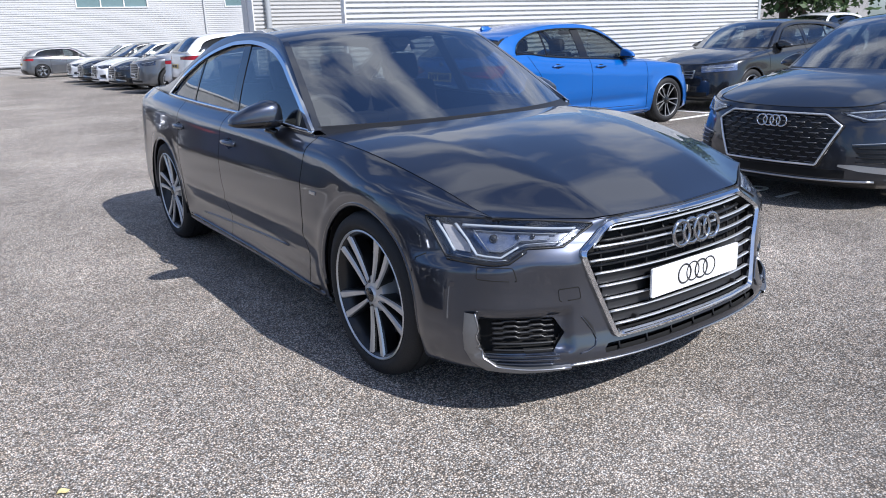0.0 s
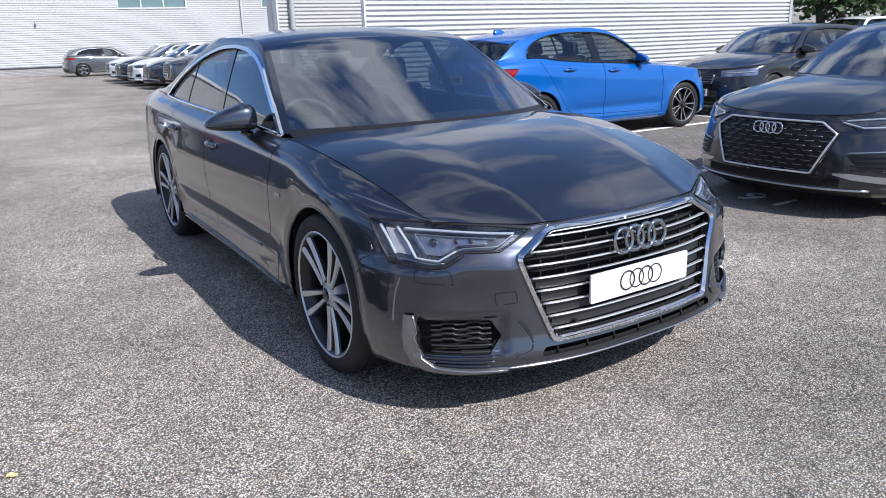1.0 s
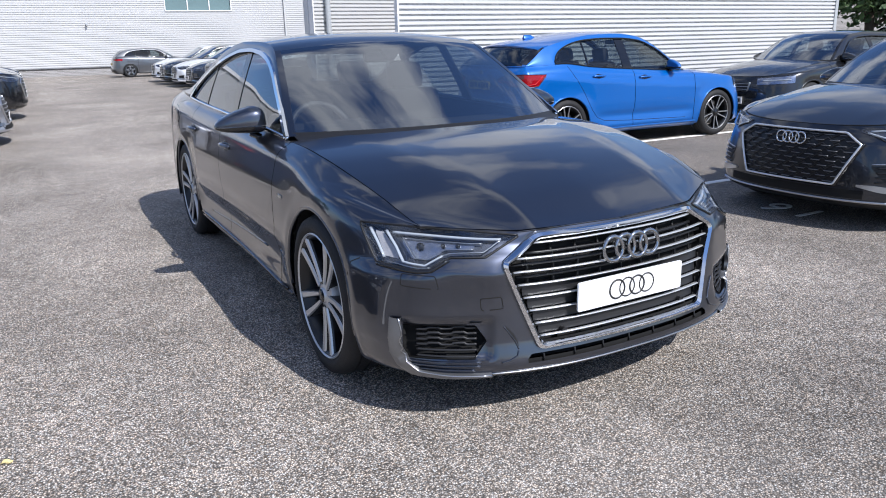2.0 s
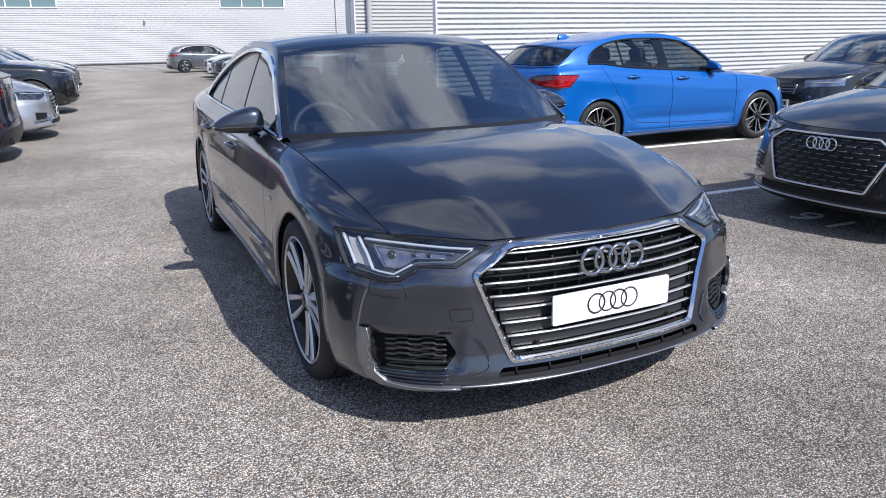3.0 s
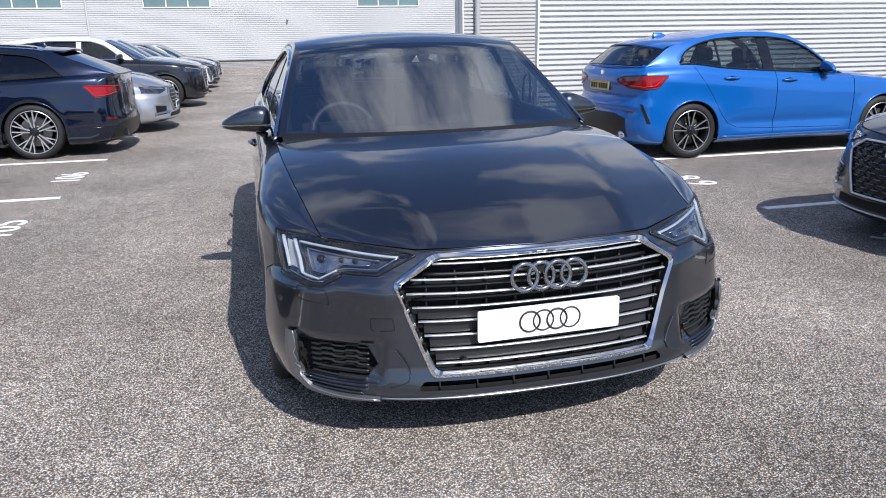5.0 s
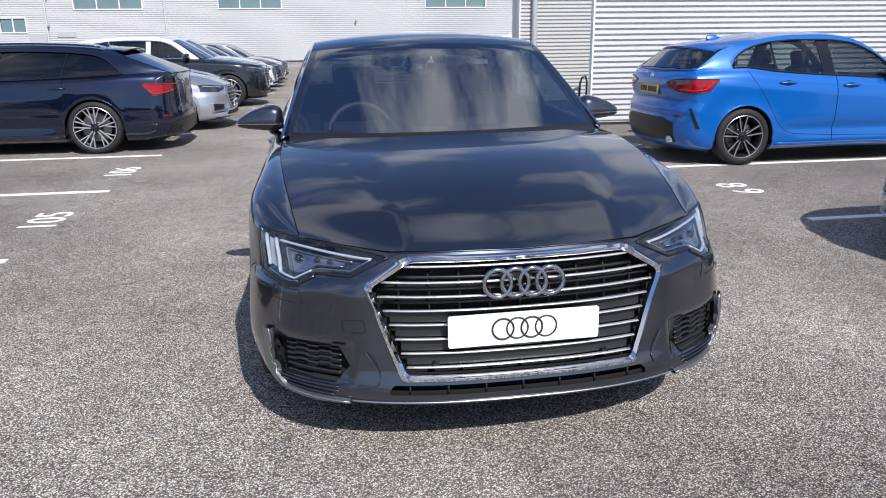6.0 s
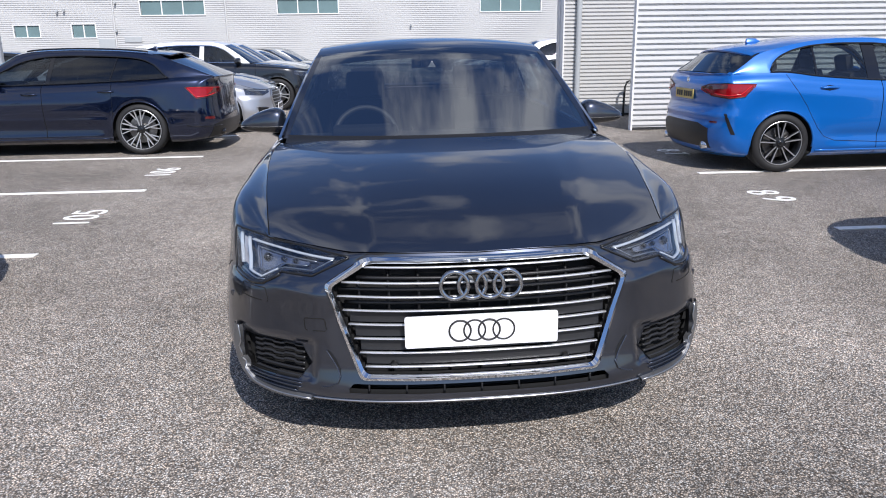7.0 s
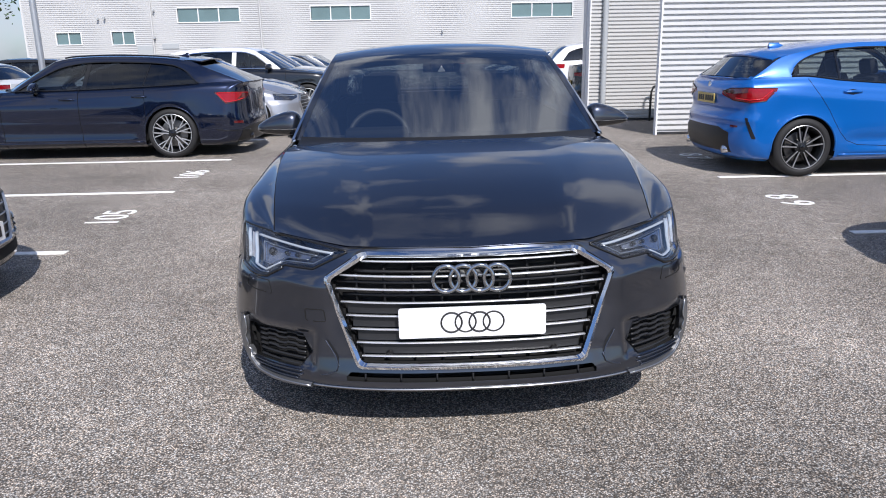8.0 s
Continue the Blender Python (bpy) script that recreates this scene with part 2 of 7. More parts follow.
class Shell:
    """The outer skin of a car: seven lines round it from the underside up to the belt, and the upper works above them."""

    def __init__(self, L, half, af, ar, R, Ra, tyre, nf, nr, low, nose, corner, tail, back, z5, w5, z6, w6, tumble, rail, bow, crown, sA, sB, sC, dlo, panes, post, door, handles, glass_top, mirror, hood, nosebulge, crease, lip, scuttle, archmat, handlemat, mirrormat, sculpt=None, brow=None, leans=(0.0, 0.0, 0.0, 0.0), grip=0.015, seam=None, taper=0.0):
        self.sculpt, self.brow, self.leans, self.grip, self.seam = sculpt, brow, leans, grip, seam
        self.L, self.half, self.af, self.ar, self.R, self.Ra, self.tyre, self.nf = L, half, af, ar, R, Ra, tyre, nf
        self.nr, self.low, self.nose, self.corner, self.tail, self.back, self.z5, self.w5 = nr, low, nose, corner, tail, back, z5, w5
        self.z6, self.w6, self.tumble, self.rail, self.bow, self.crown, self.sA, self.sB = z6, w6, tumble, rail, bow, crown, sA, sB
        self.sC, self.dlo, self.panes, self.post, self.door, self.handles, self.glass_top, self.mirror = sC, dlo, panes, post, door, handles, glass_top, mirror
        self.hood, self.nosebulge, self.crease, self.lip, self.scuttle, self.archmat, self.handlemat, self.mirrormat = hood, nosebulge, crease, lip, scuttle, archmat, handlemat, mirrormat
        w = half
        r = w - taper
        self.taper = taper
        self.w = [curve((0.3, w - 0.06), (self.af, w - 0.08), (self.L / 2, w - 0.13 - taper / 3), (self.ar, r - 0.09), (self.L, r - taper - 0.14)),
                  curve((0.3, w - 0.035), (self.af, w - 0.03), (self.L / 2, w - 0.052 - taper / 3), (self.ar, r - 0.03), (self.L, r - taper - 0.08)),
                  curve((0.3, w - 0.012), (self.af, w), (self.L / 2, w - 0.028 - taper / 3), (self.ar, r), (self.L, r - taper - 0.05)),
                  curve((0.3, w - 0.006), (self.af, w + 0.002), (self.L / 2, w - 0.014 - taper / 3), (self.ar, r), (self.L, r - taper - 0.04)),
                  curve((0.3, w - 0.02), (self.af, w - 0.004), (self.L / 2, w - 0.004 - taper / 3), (self.ar, r), (self.L, r - taper - 0.04)),
                  self.w5, self.w6]
        c = lambda v: curve((0, v), (self.L, v))
        z = self.low
        self.z = [c(z[0]), c(z[1]), c(z[2]), c(z[3]), c(z[4]), self.z5, self.z6]
        self.s1, self.s2 = self.af + self.R + 0.06, self.ar - self.R - 0.06

    def line(self, k, t):
        t = np.asarray(t, float)
        N, C, n = self.nose[k], self.corner[k], (self.nf[k] if isinstance(self.nf, tuple) else self.nf)
        M, D, m = self.tail[k], self.back[k], self.nr
        a, b = N + C, M - D
        seg = np.clip(np.floor(t), 0, 4).astype(int)
        f = t - seg
        s = np.select([seg == 0, seg == 1, seg == 2, seg == 3, seg == 4],
                      [N + C * (1 - np.clip(np.cos(f * math.pi / 2), 0, 1) ** (2 / n)), a + (self.s1 - a) * f, self.s1 + (self.s2 - self.s1) * f,
                       self.s2 + (b - self.s2) * f, b + D * (1 - np.clip(np.cos((1 - f) * math.pi / 2), 0, 1) ** (2 / m))])
        wf = np.where(seg == 0, np.clip(np.sin(f * math.pi / 2), 0, 1) ** (2 / n), np.where(seg == 4, np.clip(np.sin((1 - f) * math.pi / 2), 0, 1) ** (2 / m), 1.0))
        s = np.where(seg == 4, M - D * (1 - np.clip(np.cos((1 - f) * math.pi / 2), 0, 1) ** (2 / m)), s)
        base = np.where(seg == 0, a, np.where(seg == 4, b, s))
        x, z = self.w[k](base) * wf, self.z[k](s)
        if k == 6 and self.brow:
            # the front edge of the bonnet: level over the grille, then swept back along the lamps
            bx, by, bz = np.array(self.brow, float).T
            on = seg == 0
            s, z = np.where(on, np.interp(x, bx, by), s), np.where(on, np.interp(x, bx, bz), z)
        return np.stack([x, s, z], axis=1)

    def ring(self, t, sub=7, k0=0, k1=6):
        """The skin over columns t; rows from the underside up."""
        P = np.transpose(rounded(np.array([self.line(k, t) for k in range(7)]), sub), (1, 0, 2))
        if self.sculpt:
            tt = np.asarray(t, float)
            Q = np.transpose(rounded(np.array([self.line(k, np.clip(tt + 0.004, 0, 5)) for k in range(7)]), sub), (1, 0, 2)) - np.transpose(rounded(np.array([self.line(k, np.clip(tt - 0.004, 0, 5)) for k in range(7)]), sub), (1, 0, 2))
            n = np.cross(Q, np.gradient(P, axis=1))
            n /= np.maximum(np.linalg.norm(n, axis=2, keepdims=True), 1e-9)
            n[..., 0] = np.abs(n[..., 0])
            flip = np.where((tt < 1)[:, None] & (n[..., 1] > 0), -1, 1)
            n[..., 1] *= flip
            P = P + n * self.sculpt(P)[..., None]
        return P

    def t_of(self, s):
        """The column at a place between the axles."""
        return 2 + (s - self.s1) / (self.s2 - self.s1)

    def arch(self, P):
        """Cuts the wheel openings: which cells stay, with the rim pressed to a circle."""
        P = P.copy()
        ins = np.zeros(P.shape[:2], bool)
        for ax in (self.af, self.ar):
            dy, dz = P[..., 1] - ax, P[..., 2] - self.R
            d = np.hypot(dy, dz)
            low = (P[..., 2] < self.R) & (np.abs(dy) < self.Ra)
            hit = (d < self.Ra) | low
            k = self.Ra / np.maximum(d, 1e-6)
            ins |= hit
            up = hit & ~low
            P[..., 1] = np.where(up, ax + dy * k, np.where(low & hit, ax + np.sign(dy) * self.Ra, P[..., 1]))
            P[..., 2] = np.where(up, self.R + dz * k, P[..., 2])
        keep = ~(ins[:-1, :-1] & ins[1:, :-1] & ins[:-1, 1:] & ins[1:, 1:])
        return P, keep

    def side_x(self, s, z):
        return self.w6(s) - self.tumble * np.maximum(z - self.z6(s), 0) ** 1.15

    def top_row(self, s, u, lift=0.0):
        """Across the upper works at s: windscreen, roof and rear window."""
        z = self.rail(s)
        x = self.side_x(s, z)
        c = 1 - np.abs(u) ** 2.2
        return np.stack([x * u, s - self.bow(s) * c, z + self.crown(s) * c + lift], axis=-1)

    def upper(self, s0, s1, ns, u0=-1.0, u1=1.0, nu=25, lift=0.0):
        S, U = np.linspace(s0, s1, ns), np.linspace(u0, u1, nu)
        return np.array([self.top_row(np.full(nu, s), U, lift) for s in S])

    def bonnet(self, ns=40, nu=49, gap=0.004):
        tf = np.linspace(0, 1, 80)
        fr = self.line(6, tf)
        U, V = np.linspace(-1, 1, nu), np.linspace(0, 1, ns)
        c0 = self.nose[6] + self.corner[6]
        wf = fr[-1, 0]
        yf, zf = np.interp(np.abs(U) * wf, fr[:, 0], fr[:, 1]), np.interp(np.abs(U) * wf, fr[:, 0], fr[:, 2])
        send = self.sA - 0.03
        P = np.zeros((ns, nu, 3))
        for i, v in enumerate(V):
            s = c0 + (send - c0) * v
            c = 1 - np.abs(U) ** 2.2
            yr = send - self.bow(self.sA) * c - 0.035 * np.abs(U) ** 3
            y = (1 - v) * yf + v * yr
            z = self.z6(s) + (1 - v) * (zf - zf[-1]) + self.hood * c * (1 - (1 - v) ** 3) + self.nosebulge * c * 4 * v * (1 - v) * (1 - v)
            fold = 0.545 + 0.17 * v
            tent = np.where(np.abs(U) < fold, (np.abs(U) / fold) ** 4, (1 - np.abs(U)) / (1 - fold))
            ridge = self.crease * tent * (0.25 + 0.75 * min(1, 5 * v)) * (1 - 0.6 * v)
            P[i] = np.stack([U * (self.w6(s) - gap), y + gap * (1 - v), z + ridge], axis=1)
        return P

    def deck(self, ns=16, nu=33):
        """From the rear window's foot to the tail."""
        tr = np.linspace(5, 4, 60)
        r = self.line(6, tr)
        U, V = np.linspace(-1, 1, nu), np.linspace(0, 1, ns)
        wr, b = r[-1, 0], self.tail[6] - self.back[6]
        s0 = self.sC
        yb, zb = np.interp(np.abs(U) * wr, r[:, 0], r[:, 1]), np.interp(np.abs(U) * wr, r[:, 0], r[:, 2])
        P = np.zeros((ns, nu, 3))
        c = 1 - np.abs(U) ** 2.2
        for i, v in enumerate(V):
            s = s0 + (b - s0) * v
            y = (1 - v) * (s0 - self.bow(s0) * c) + v * yb
            z = (1 - v) * (self.rail(s0) + self.crown(s0) * c) + v * zb + self.lip * v**3 * c
            P[i] = np.stack([U * ((1 - v) * self.side_x(s0, self.rail(s0)) + v * wr), y, z], axis=1)
        return P


def mirrored(P):
    Q = np.array(P, float).copy()
    Q[..., 0] *= -1
    return Q


class Skin:
    """Finds places on a shell, to lay lamps, grilles, badges and shut lines on it."""

    def __init__(self, grids, length):
        self.length = length
        v, f = [], []
        for P in grids:
            n = len(v)
            v += [tuple(map(float, p)) for p in P.reshape(-1, 3)]
            f += [tuple(i + n for i in q) for q in grid_faces(*P.shape[:2])]
        self.tree = BVHTree.FromPolygons(v, f)

    def at(self, u, z, az=0.0, off=0.0):
        a = radians(az if abs(az) <= 90 else 180 - az)
        e, d, p = Vector((math.cos(a), math.sin(a), 0)), Vector((-math.sin(a), math.cos(a), 0)), Vector((0, 0, z))
        if abs(az) > 90:
            e.y, d.y, p.y = -e.y, -d.y, self.length
        o = e * u + p - d * 8
        hit, nrm, _, _ = self.tree.ray_cast(o, d)
        if hit is None:
            hit, nrm, _, _ = self.tree.find_nearest(e * u + p)
        if nrm.dot(d) > 0:
            nrm = -nrm
        return hit + nrm * off

    def down(self, x, y, off=0.0):
        hit, nrm, _, _ = self.tree.ray_cast(Vector((x, y, 5)), Vector((0, 0, -1)))
        if hit is None:
            hit, nrm, _, _ = self.tree.find_nearest(Vector((x, y, 1)))
        if nrm.z < 0:
            nrm = -nrm
        return hit + nrm * off

    def patch(self, upper, lower, az=0.0, off=0.003, nu=24, nv=8):
        ux, uz = np.array(upper, float).T
        lx, lz = np.array(lower, float).T
        U = np.unique(np.round(np.concatenate([np.linspace(max(ux[0], lx[0]), min(ux[-1], lx[-1]), nu), ux[1:-1], lx[1:-1]]), 4))
        P = np.zeros((len(U), nv, 3))
        for i, u in enumerate(U):
            a, b = np.interp(u, lx, lz), np.interp(u, ux, uz)
            for j in range(nv):
                P[i, j] = self.at(u, a + (b - a) * j / (nv - 1), az, off)
        return P

    def trace(self, pts, az=0.0, off=0.002, step=0.02, closed=False):
        out = []
        pts = list(pts) + ([pts[0]] if closed else [])
        for (u0, z0), (u1, z1) in zip(pts, pts[1:]):
            n = max(1, int(math.hypot(u1 - u0, z1 - z0) / step))
            for i in range(n):
                out.append(self.at(u0 + (u1 - u0) * i / n, z0 + (z1 - z0) * i / n, az, off))
        if not closed:
            out.append(self.at(*pts[-1], az, off))
        return [tuple(p) for p in out]

    def band(self, outer, inner, az=0.0, off=0.02, per=14, flare=0.006):
        """A raised closed band between two outlines with the same corners."""
        rows = []
        n = len(outer)
        for i in range(n):
            j = (i + 1) % n
            for k in range(per):
                f = k / per
                a = [outer[i][q] + (outer[j][q] - outer[i][q]) * f for q in (0, 1)]
                b = [inner[i][q] + (inner[j][q] - inner[i][q]) * f for q in (0, 1)]
                m = [(a[q] + b[q]) / 2 for q in (0, 1)]
                e = Vector((math.sin(radians(az)), -math.cos(radians(az)), 0.12))
                rows.append([self.at(*a, az) + e * h for h in (0.0, off * 0.8)] + [self.at(*m, az) + e * (off + flare)] + [self.at(*b, az) + e * h for h in (off * 0.6, 0.0)])
        rows.append(rows[0])
        return np.array([[tuple(p) for p in r] for r in rows])


def inside(poly, x, z):
    """Whether the points (x, z) lie in an outline."""
    hit = np.zeros(np.shape(x), bool)
    for (x0, z0), (x1, z1) in zip(poly, poly[1:] + poly[:1]):
        if z0 != z1:
            hit ^= ((z0 > z) != (z1 > z)) & (x < (x1 - x0) * (z - z0) / (z1 - z0) + x0)
    return hit


def opened(P, keep, cuts, skin=None):
    """Opens the skin inside outlines given as (azimuth, outline)."""
    c = (P[:-1, :-1] + P[1:, :-1] + P[:-1, 1:] + P[1:, 1:]) / 4
    for az, poly in cuts:
        a = radians(az)
        u = np.abs(c[..., 0]) * math.cos(a) + c[..., 1] * math.sin(a)
        gone = inside(poly, u, c[..., 2]) & (c[..., 1] < 1.2) & keep
        keep = keep & ~gone
        if skin:
            near = np.zeros(P.shape[:2], int)
            far = np.zeros(P.shape[:2], int)
            for i, j in ((0, 0), (0, 1), (1, 0), (1, 1)):
                sl = (slice(i, P.shape[0] - 1 + i), slice(j, P.shape[1] - 1 + j))
                near[sl] += gone
                far[sl] += keep
            for i, j in zip(*np.nonzero((near > 0) & (far > 0))):
                x, y, z = P[i, j]
                q = Vector((abs(x) * math.cos(a) + y * math.sin(a), z))
                best = None
                for s, e in zip(poly, poly[1:] + poly[:1]):
                    s, e = Vector(s), Vector(e)
                    k = max(0.0, min(1.0, (q - s).dot(e - s) / max((e - s).length_squared, 1e-9)))
                    w = s + (e - s) * k
                    if best is None or (w - q).length < best[0]:
                        best = ((w - q).length, w)
                if best[0] < 0.03:
                    w = skin.at(best[1].x, best[1].y, az)
                    P[i, j] = (math.copysign(w.x, x) if abs(x) > 1e-6 else x, w.y, w.z)
    return keep


def both(fn, name, P, *a, **k):
    """A piece on one side and its mirror image on the other."""
    k2 = dict(k)
    if "out" in k:
        k2["out"] = (-k["out"][0],) + tuple(k["out"][1:])
    return fn(name, P, *a, **k), fn(name, mirrored(P), *a, **k2)


# ---- wheels ----
def wheel_meshes(R, width, rim, spokes, style, face, back, name="wheel"):
    """Meshes of a wheel whose outer face looks along +x."""
    w = width / 2
    r2 = rim
    tv = [(r2 - 0.004, -w * 0.82), (r2 + 0.02, -w * 0.98), (R - 0.05, -w), (R - 0.014, -w * 0.90), (R - 0.001, -w * 0.66), (R, -w * 0.5), (R - 0.008, -w * 0.48), (R - 0.008, -w * 0.44), (R, -w * 0.42),
          (R, -w * 0.03), (R - 0.008, -w * 0.01), (R - 0.008, w * 0.03), (R, w * 0.05),
          (R, w * 0.42), (R - 0.008, w * 0.44), (R - 0.008, w * 0.48), (R, w * 0.5), (R - 0.001, w * 0.66), (R - 0.014, w * 0.90), (R - 0.05, w), (r2 + 0.02, w * 0.98), (r2 + 0.008, w * 0.9), (r2 - 0.004, w * 0.82)]
    out = {"tyre": sharp(mesh_from("tyre", *lathe(tv, 56), RUBBER), 50)}
    lipv = [(r2 - 0.025, -w * 0.85), (r2 - 0.03, -w * 0.5), (r2 - 0.035, w * 0.35), (r2 - 0.022, w * 0.62), (r2 - 0.012, w * 0.86), (r2 + 0.003, w * 0.93), (r2 + 0.006, w * 0.86), (r2 + 0.001, w * 0.8)]
    out["rim"] = sharp(mesh_from("rim", *lathe(lipv, 56), back), 50)
    ringv = [(r2 - 0.004, w * 0.88), (r2 - 0.003, w * 0.92), (r2 + 0.001, w * 0.955), (r2 + 0.006, w * 0.93)]
    out["rim_edge"] = sharp(mesh_from("rim_edge", *lathe(ringv, 56), face), 50)
    out["brake_disc"] = sharp(mesh_from("brake_disc", *lathe([(0.05, -0.02), (0.05, 0.012), (0.09, 0.012), (r2 * 0.70, 0.004), (r2 * 0.70, -0.02), (0.05, -0.02)], 40), STEEL), 40)
    out["hub"] = sharp(mesh_from("hub", *lathe([(0.002, w * 0.86), (0.028, w * 0.86), (0.033, w * 0.82), (0.036, w * 0.76), (0.075, w * 0.68), (0.085, w * 0.4), (0.085, 0.0)], 32), face if style == "twin" else back), 40)
    out["hub_cap"] = sharp(mesh_from("hub_cap", *lathe([(0.001, w * 0.905), (0.024, w * 0.895), (0.03, w * 0.86), (0.031, w * 0.80)], 28), GLOSSBLACK), 40)
    r0, r1 = 0.055, r2 - 0.012

    def spoke(a0, a1, w0, w1, mat, depth, nm, raise_=0.0, start=0.0):
        v, f = [], []
        N = 8
        for i in range(N):
            q = start + (1 - start) * i / (N - 1)
            r = r0 + (r1 - r0) * q
            mid = a0 + (a1 - a0) * q
            hw = w0 + (w1 - w0) * q
            top = w * (0.80 + 0.10 * q) + raise_ - 0.004 * math.sin(math.pi * q)
            for sx, off in ((0, -1), (1, -0.72), (1, 0.72), (0, 1)):
                x = top if sx else top - 0.008
                v.append((x, r, mid + off * hw))
            for off in (0.8, -0.8):
                v.append((top - depth, r, mid + off * hw))
        for i in range(N - 1):
            for k in range(6):
                l = (k + 1) % 6
                f.append((i * 6 + k, i * 6 + l, (i + 1) * 6 + l, (i + 1) * 6 + k))
        f += [tuple(range(6))[::-1], tuple((N - 1) * 6 + k for k in range(6))]
        return sharp(mesh_from(nm, v, f, mat), 30)
    sp = []
    if style == "twin":
        for s in (-1, 1):
            sp.append(spoke(s * 0.0165, s * 0.046, 0.0085, 0.0170, face, 0.009, "spoke"))
            sp.append(spoke(s * 0.0165, s * 0.046, 0.0105, 0.0205, back, 0.060, "spoke_flank", -0.008))
    elif style == "slim":
        for s in (-1, 1):
            sp.append(spoke(s * 0.012, s * 0.047, 0.0065, 0.0085, face, 0.03, "spoke"))
            sp.append(spoke(s * 0.013, s * 0.047, 0.0105, 0.0145, back, 0.04, "spoke_flank", -0.007))
    elif style == "y":
        for s in (-1, 1):
            sp.append(spoke(s * 0.014, s * 0.040, 0.0085, 0.0095, face, 0.025, "spoke"))
            sp.append(spoke(s * -0.012, s * 0.112, 0.0085, 0.0085, face, 0.025, "spoke_branch", start=0.38))
    else:
        sp.append(spoke(0.0, 0.0, 0.028, 0.026, face, 0.03, "spoke"))
    out["spokes"] = [(m, spokes) for m in sp]
    bolt = sharp(mesh_from("bolt", *lathe([(0.001, w * 0.75), (0.009, w * 0.75), (0.0095, w * 0.5)], 8), back), 40)
    out["bolt"] = bolt
    return out


def wheel(car, M, x, y, R, flip, fine=True):
    turn = pose(x, y, R, 0, 0, 180 if flip else 0) @ pose(0, 0, 0, -90 + (11 * y if y > 2 else 7), 0, 0)
    hub = put("wheel", M["tyre"], car, m=turn)
    for k in ("rim", "rim_edge", "hub", "hub_cap", "brake_disc"):
        put(k, M[k], hub)
    for me, n in M["spokes"]:
        for i in range(n):
            put(me.name.split(".")[0], me, hub, m=pose(0, 0, 0, 360 * i / n, 0, 0))
    if fine:
        for i in range(5):
            put("bolt", M["bolt"], hub, m=pose(0, 0, 0, 72 * i + 36, 0, 0) @ pose(0, 0, 0.056))
    return hub


# ---- a whole car ----
def build_car(name, label, sh, mat, wm, front, rear, fine=True, trim=None, cols=1.0, rails=None, priv=False, cabin=CABIN, seats=True, cuts=(), roof_mat=None):
    car = tagged(new(name), label=label, category="car")
    n = lambda k: max(4, int(k * cols))
    t_all = np.concatenate([np.linspace(0, 1, n(60))[:-1], np.linspace(1, 2, n(44))[:-1], np.linspace(2, 3, n(40))[:-1], np.linspace(3, 4, n(48))[:-1], np.linspace(4, 5, n(40))])
    sub = 14 if cols > 1.2 else 8 if cols >= 0.9 else 5
    td1, td2, td3 = sh.t_of(sh.door[0]), sh.t_of(sh.door[1]), sh.t_of(sh.door[2])
    gap = 0.004 / (sh.s2 - sh.s1)
    full = sh.ring(t_all, sub)
    bon = sh.bonnet()
    skin = Skin([full, mirrored(full), bon, sh.deck(), sh.upper(sh.sA, sh.sC, 40)], sh.L)
    # panels round the car
    spans = [("front_bumper", 0.0, 0.62), ("front_wing", 0.62, td1), ("front_door", td1, td2), ("rear_door", td2, td3), ("rear_quarter", td3, 4.3), ("rear_bumper", 4.3, 5.0)]
    for nm, a, b in spans:
        g0, g1 = (gap if 0.7 < c < 4.2 and not (sh.seam and c == td3) else 0 for c in (a, b))
        T = np.unique(np.round(np.concatenate([[a + g0, b - g1], t_all[(t_all > a + g0 + 0.003) & (t_all < b - g1 - 0.003)]]), 5))
        P, keep = sh.arch(sh.ring(T, sub))
        if cuts and nm in ("front_bumper", "front_wing"):
            keep = opened(P, keep, cuts, skin)
        if nm in ("front_bumper", "rear_bumper"):
            Q = np.concatenate([mirrored(P)[::-1][:-1] if nm == "front_bumper" else P[:-1], P if nm == "front_bumper" else mirrored(P)[::-1]])
            K = np.concatenate([keep[::-1], keep]) if nm == "front_bumper" else np.concatenate([keep, keep[::-1]])
            # lowest bumper rows are coloured black for the shadow under the nose
            if nm == "front_bumper":
                K2 = K.copy()
                K[:, :sub], K2[:, sub:] = False, False
                sheet("shaded_skirt", Q, PLASTIC, car, 0.0, K2)
            sheet(nm, Q, mat, car, 0.0, K)
        else:
            both(sheet, nm, P, mat, car, 0.0, keep)
    # dark shell behind the shut gaps
    P, keep = sh.arch(sh.ring(t_all if cuts else t_all[::2], sub if cuts else 3))
    keep = opened(P, keep, cuts)
    c = np.array([0, sh.L / 2, 0.6])
    P = c + (P - c) * np.array([0.985, 0.993, 0.985])
    both(sheet, "inner_shell", P, VOID, car, 0.0, keep)
    bm = bmesh.new()
    box(bm, 0, sh.L / 2, 0.27, 2 * sh.half - 0.62, sh.L - 0.9, 0.16, 0.03)
    box(bm, 0, sh.L / 2, 0.27, 2 * sh.half - 0.22, sh.s2 - sh.s1 - 0.1, 0.16, 0.03)
    part("underbody", bm, VOID, car)
    ln = sh.line(0, np.linspace(0, 1, 24))
    sheet("undertray", np.array([[(x * q, y + 0.01, z + 0.004) for q in np.linspace(-1, 1, 9)] for x, y, z in ln] + [[(sh.half * 0.55 * q, sh.s1, sh.low[0] + 0.004) for q in np.linspace(-1, 1, 9)]]), VOID, car)
    sheet("bonnet", bon, mat, car, 0.012, out=(0, 1, 9))
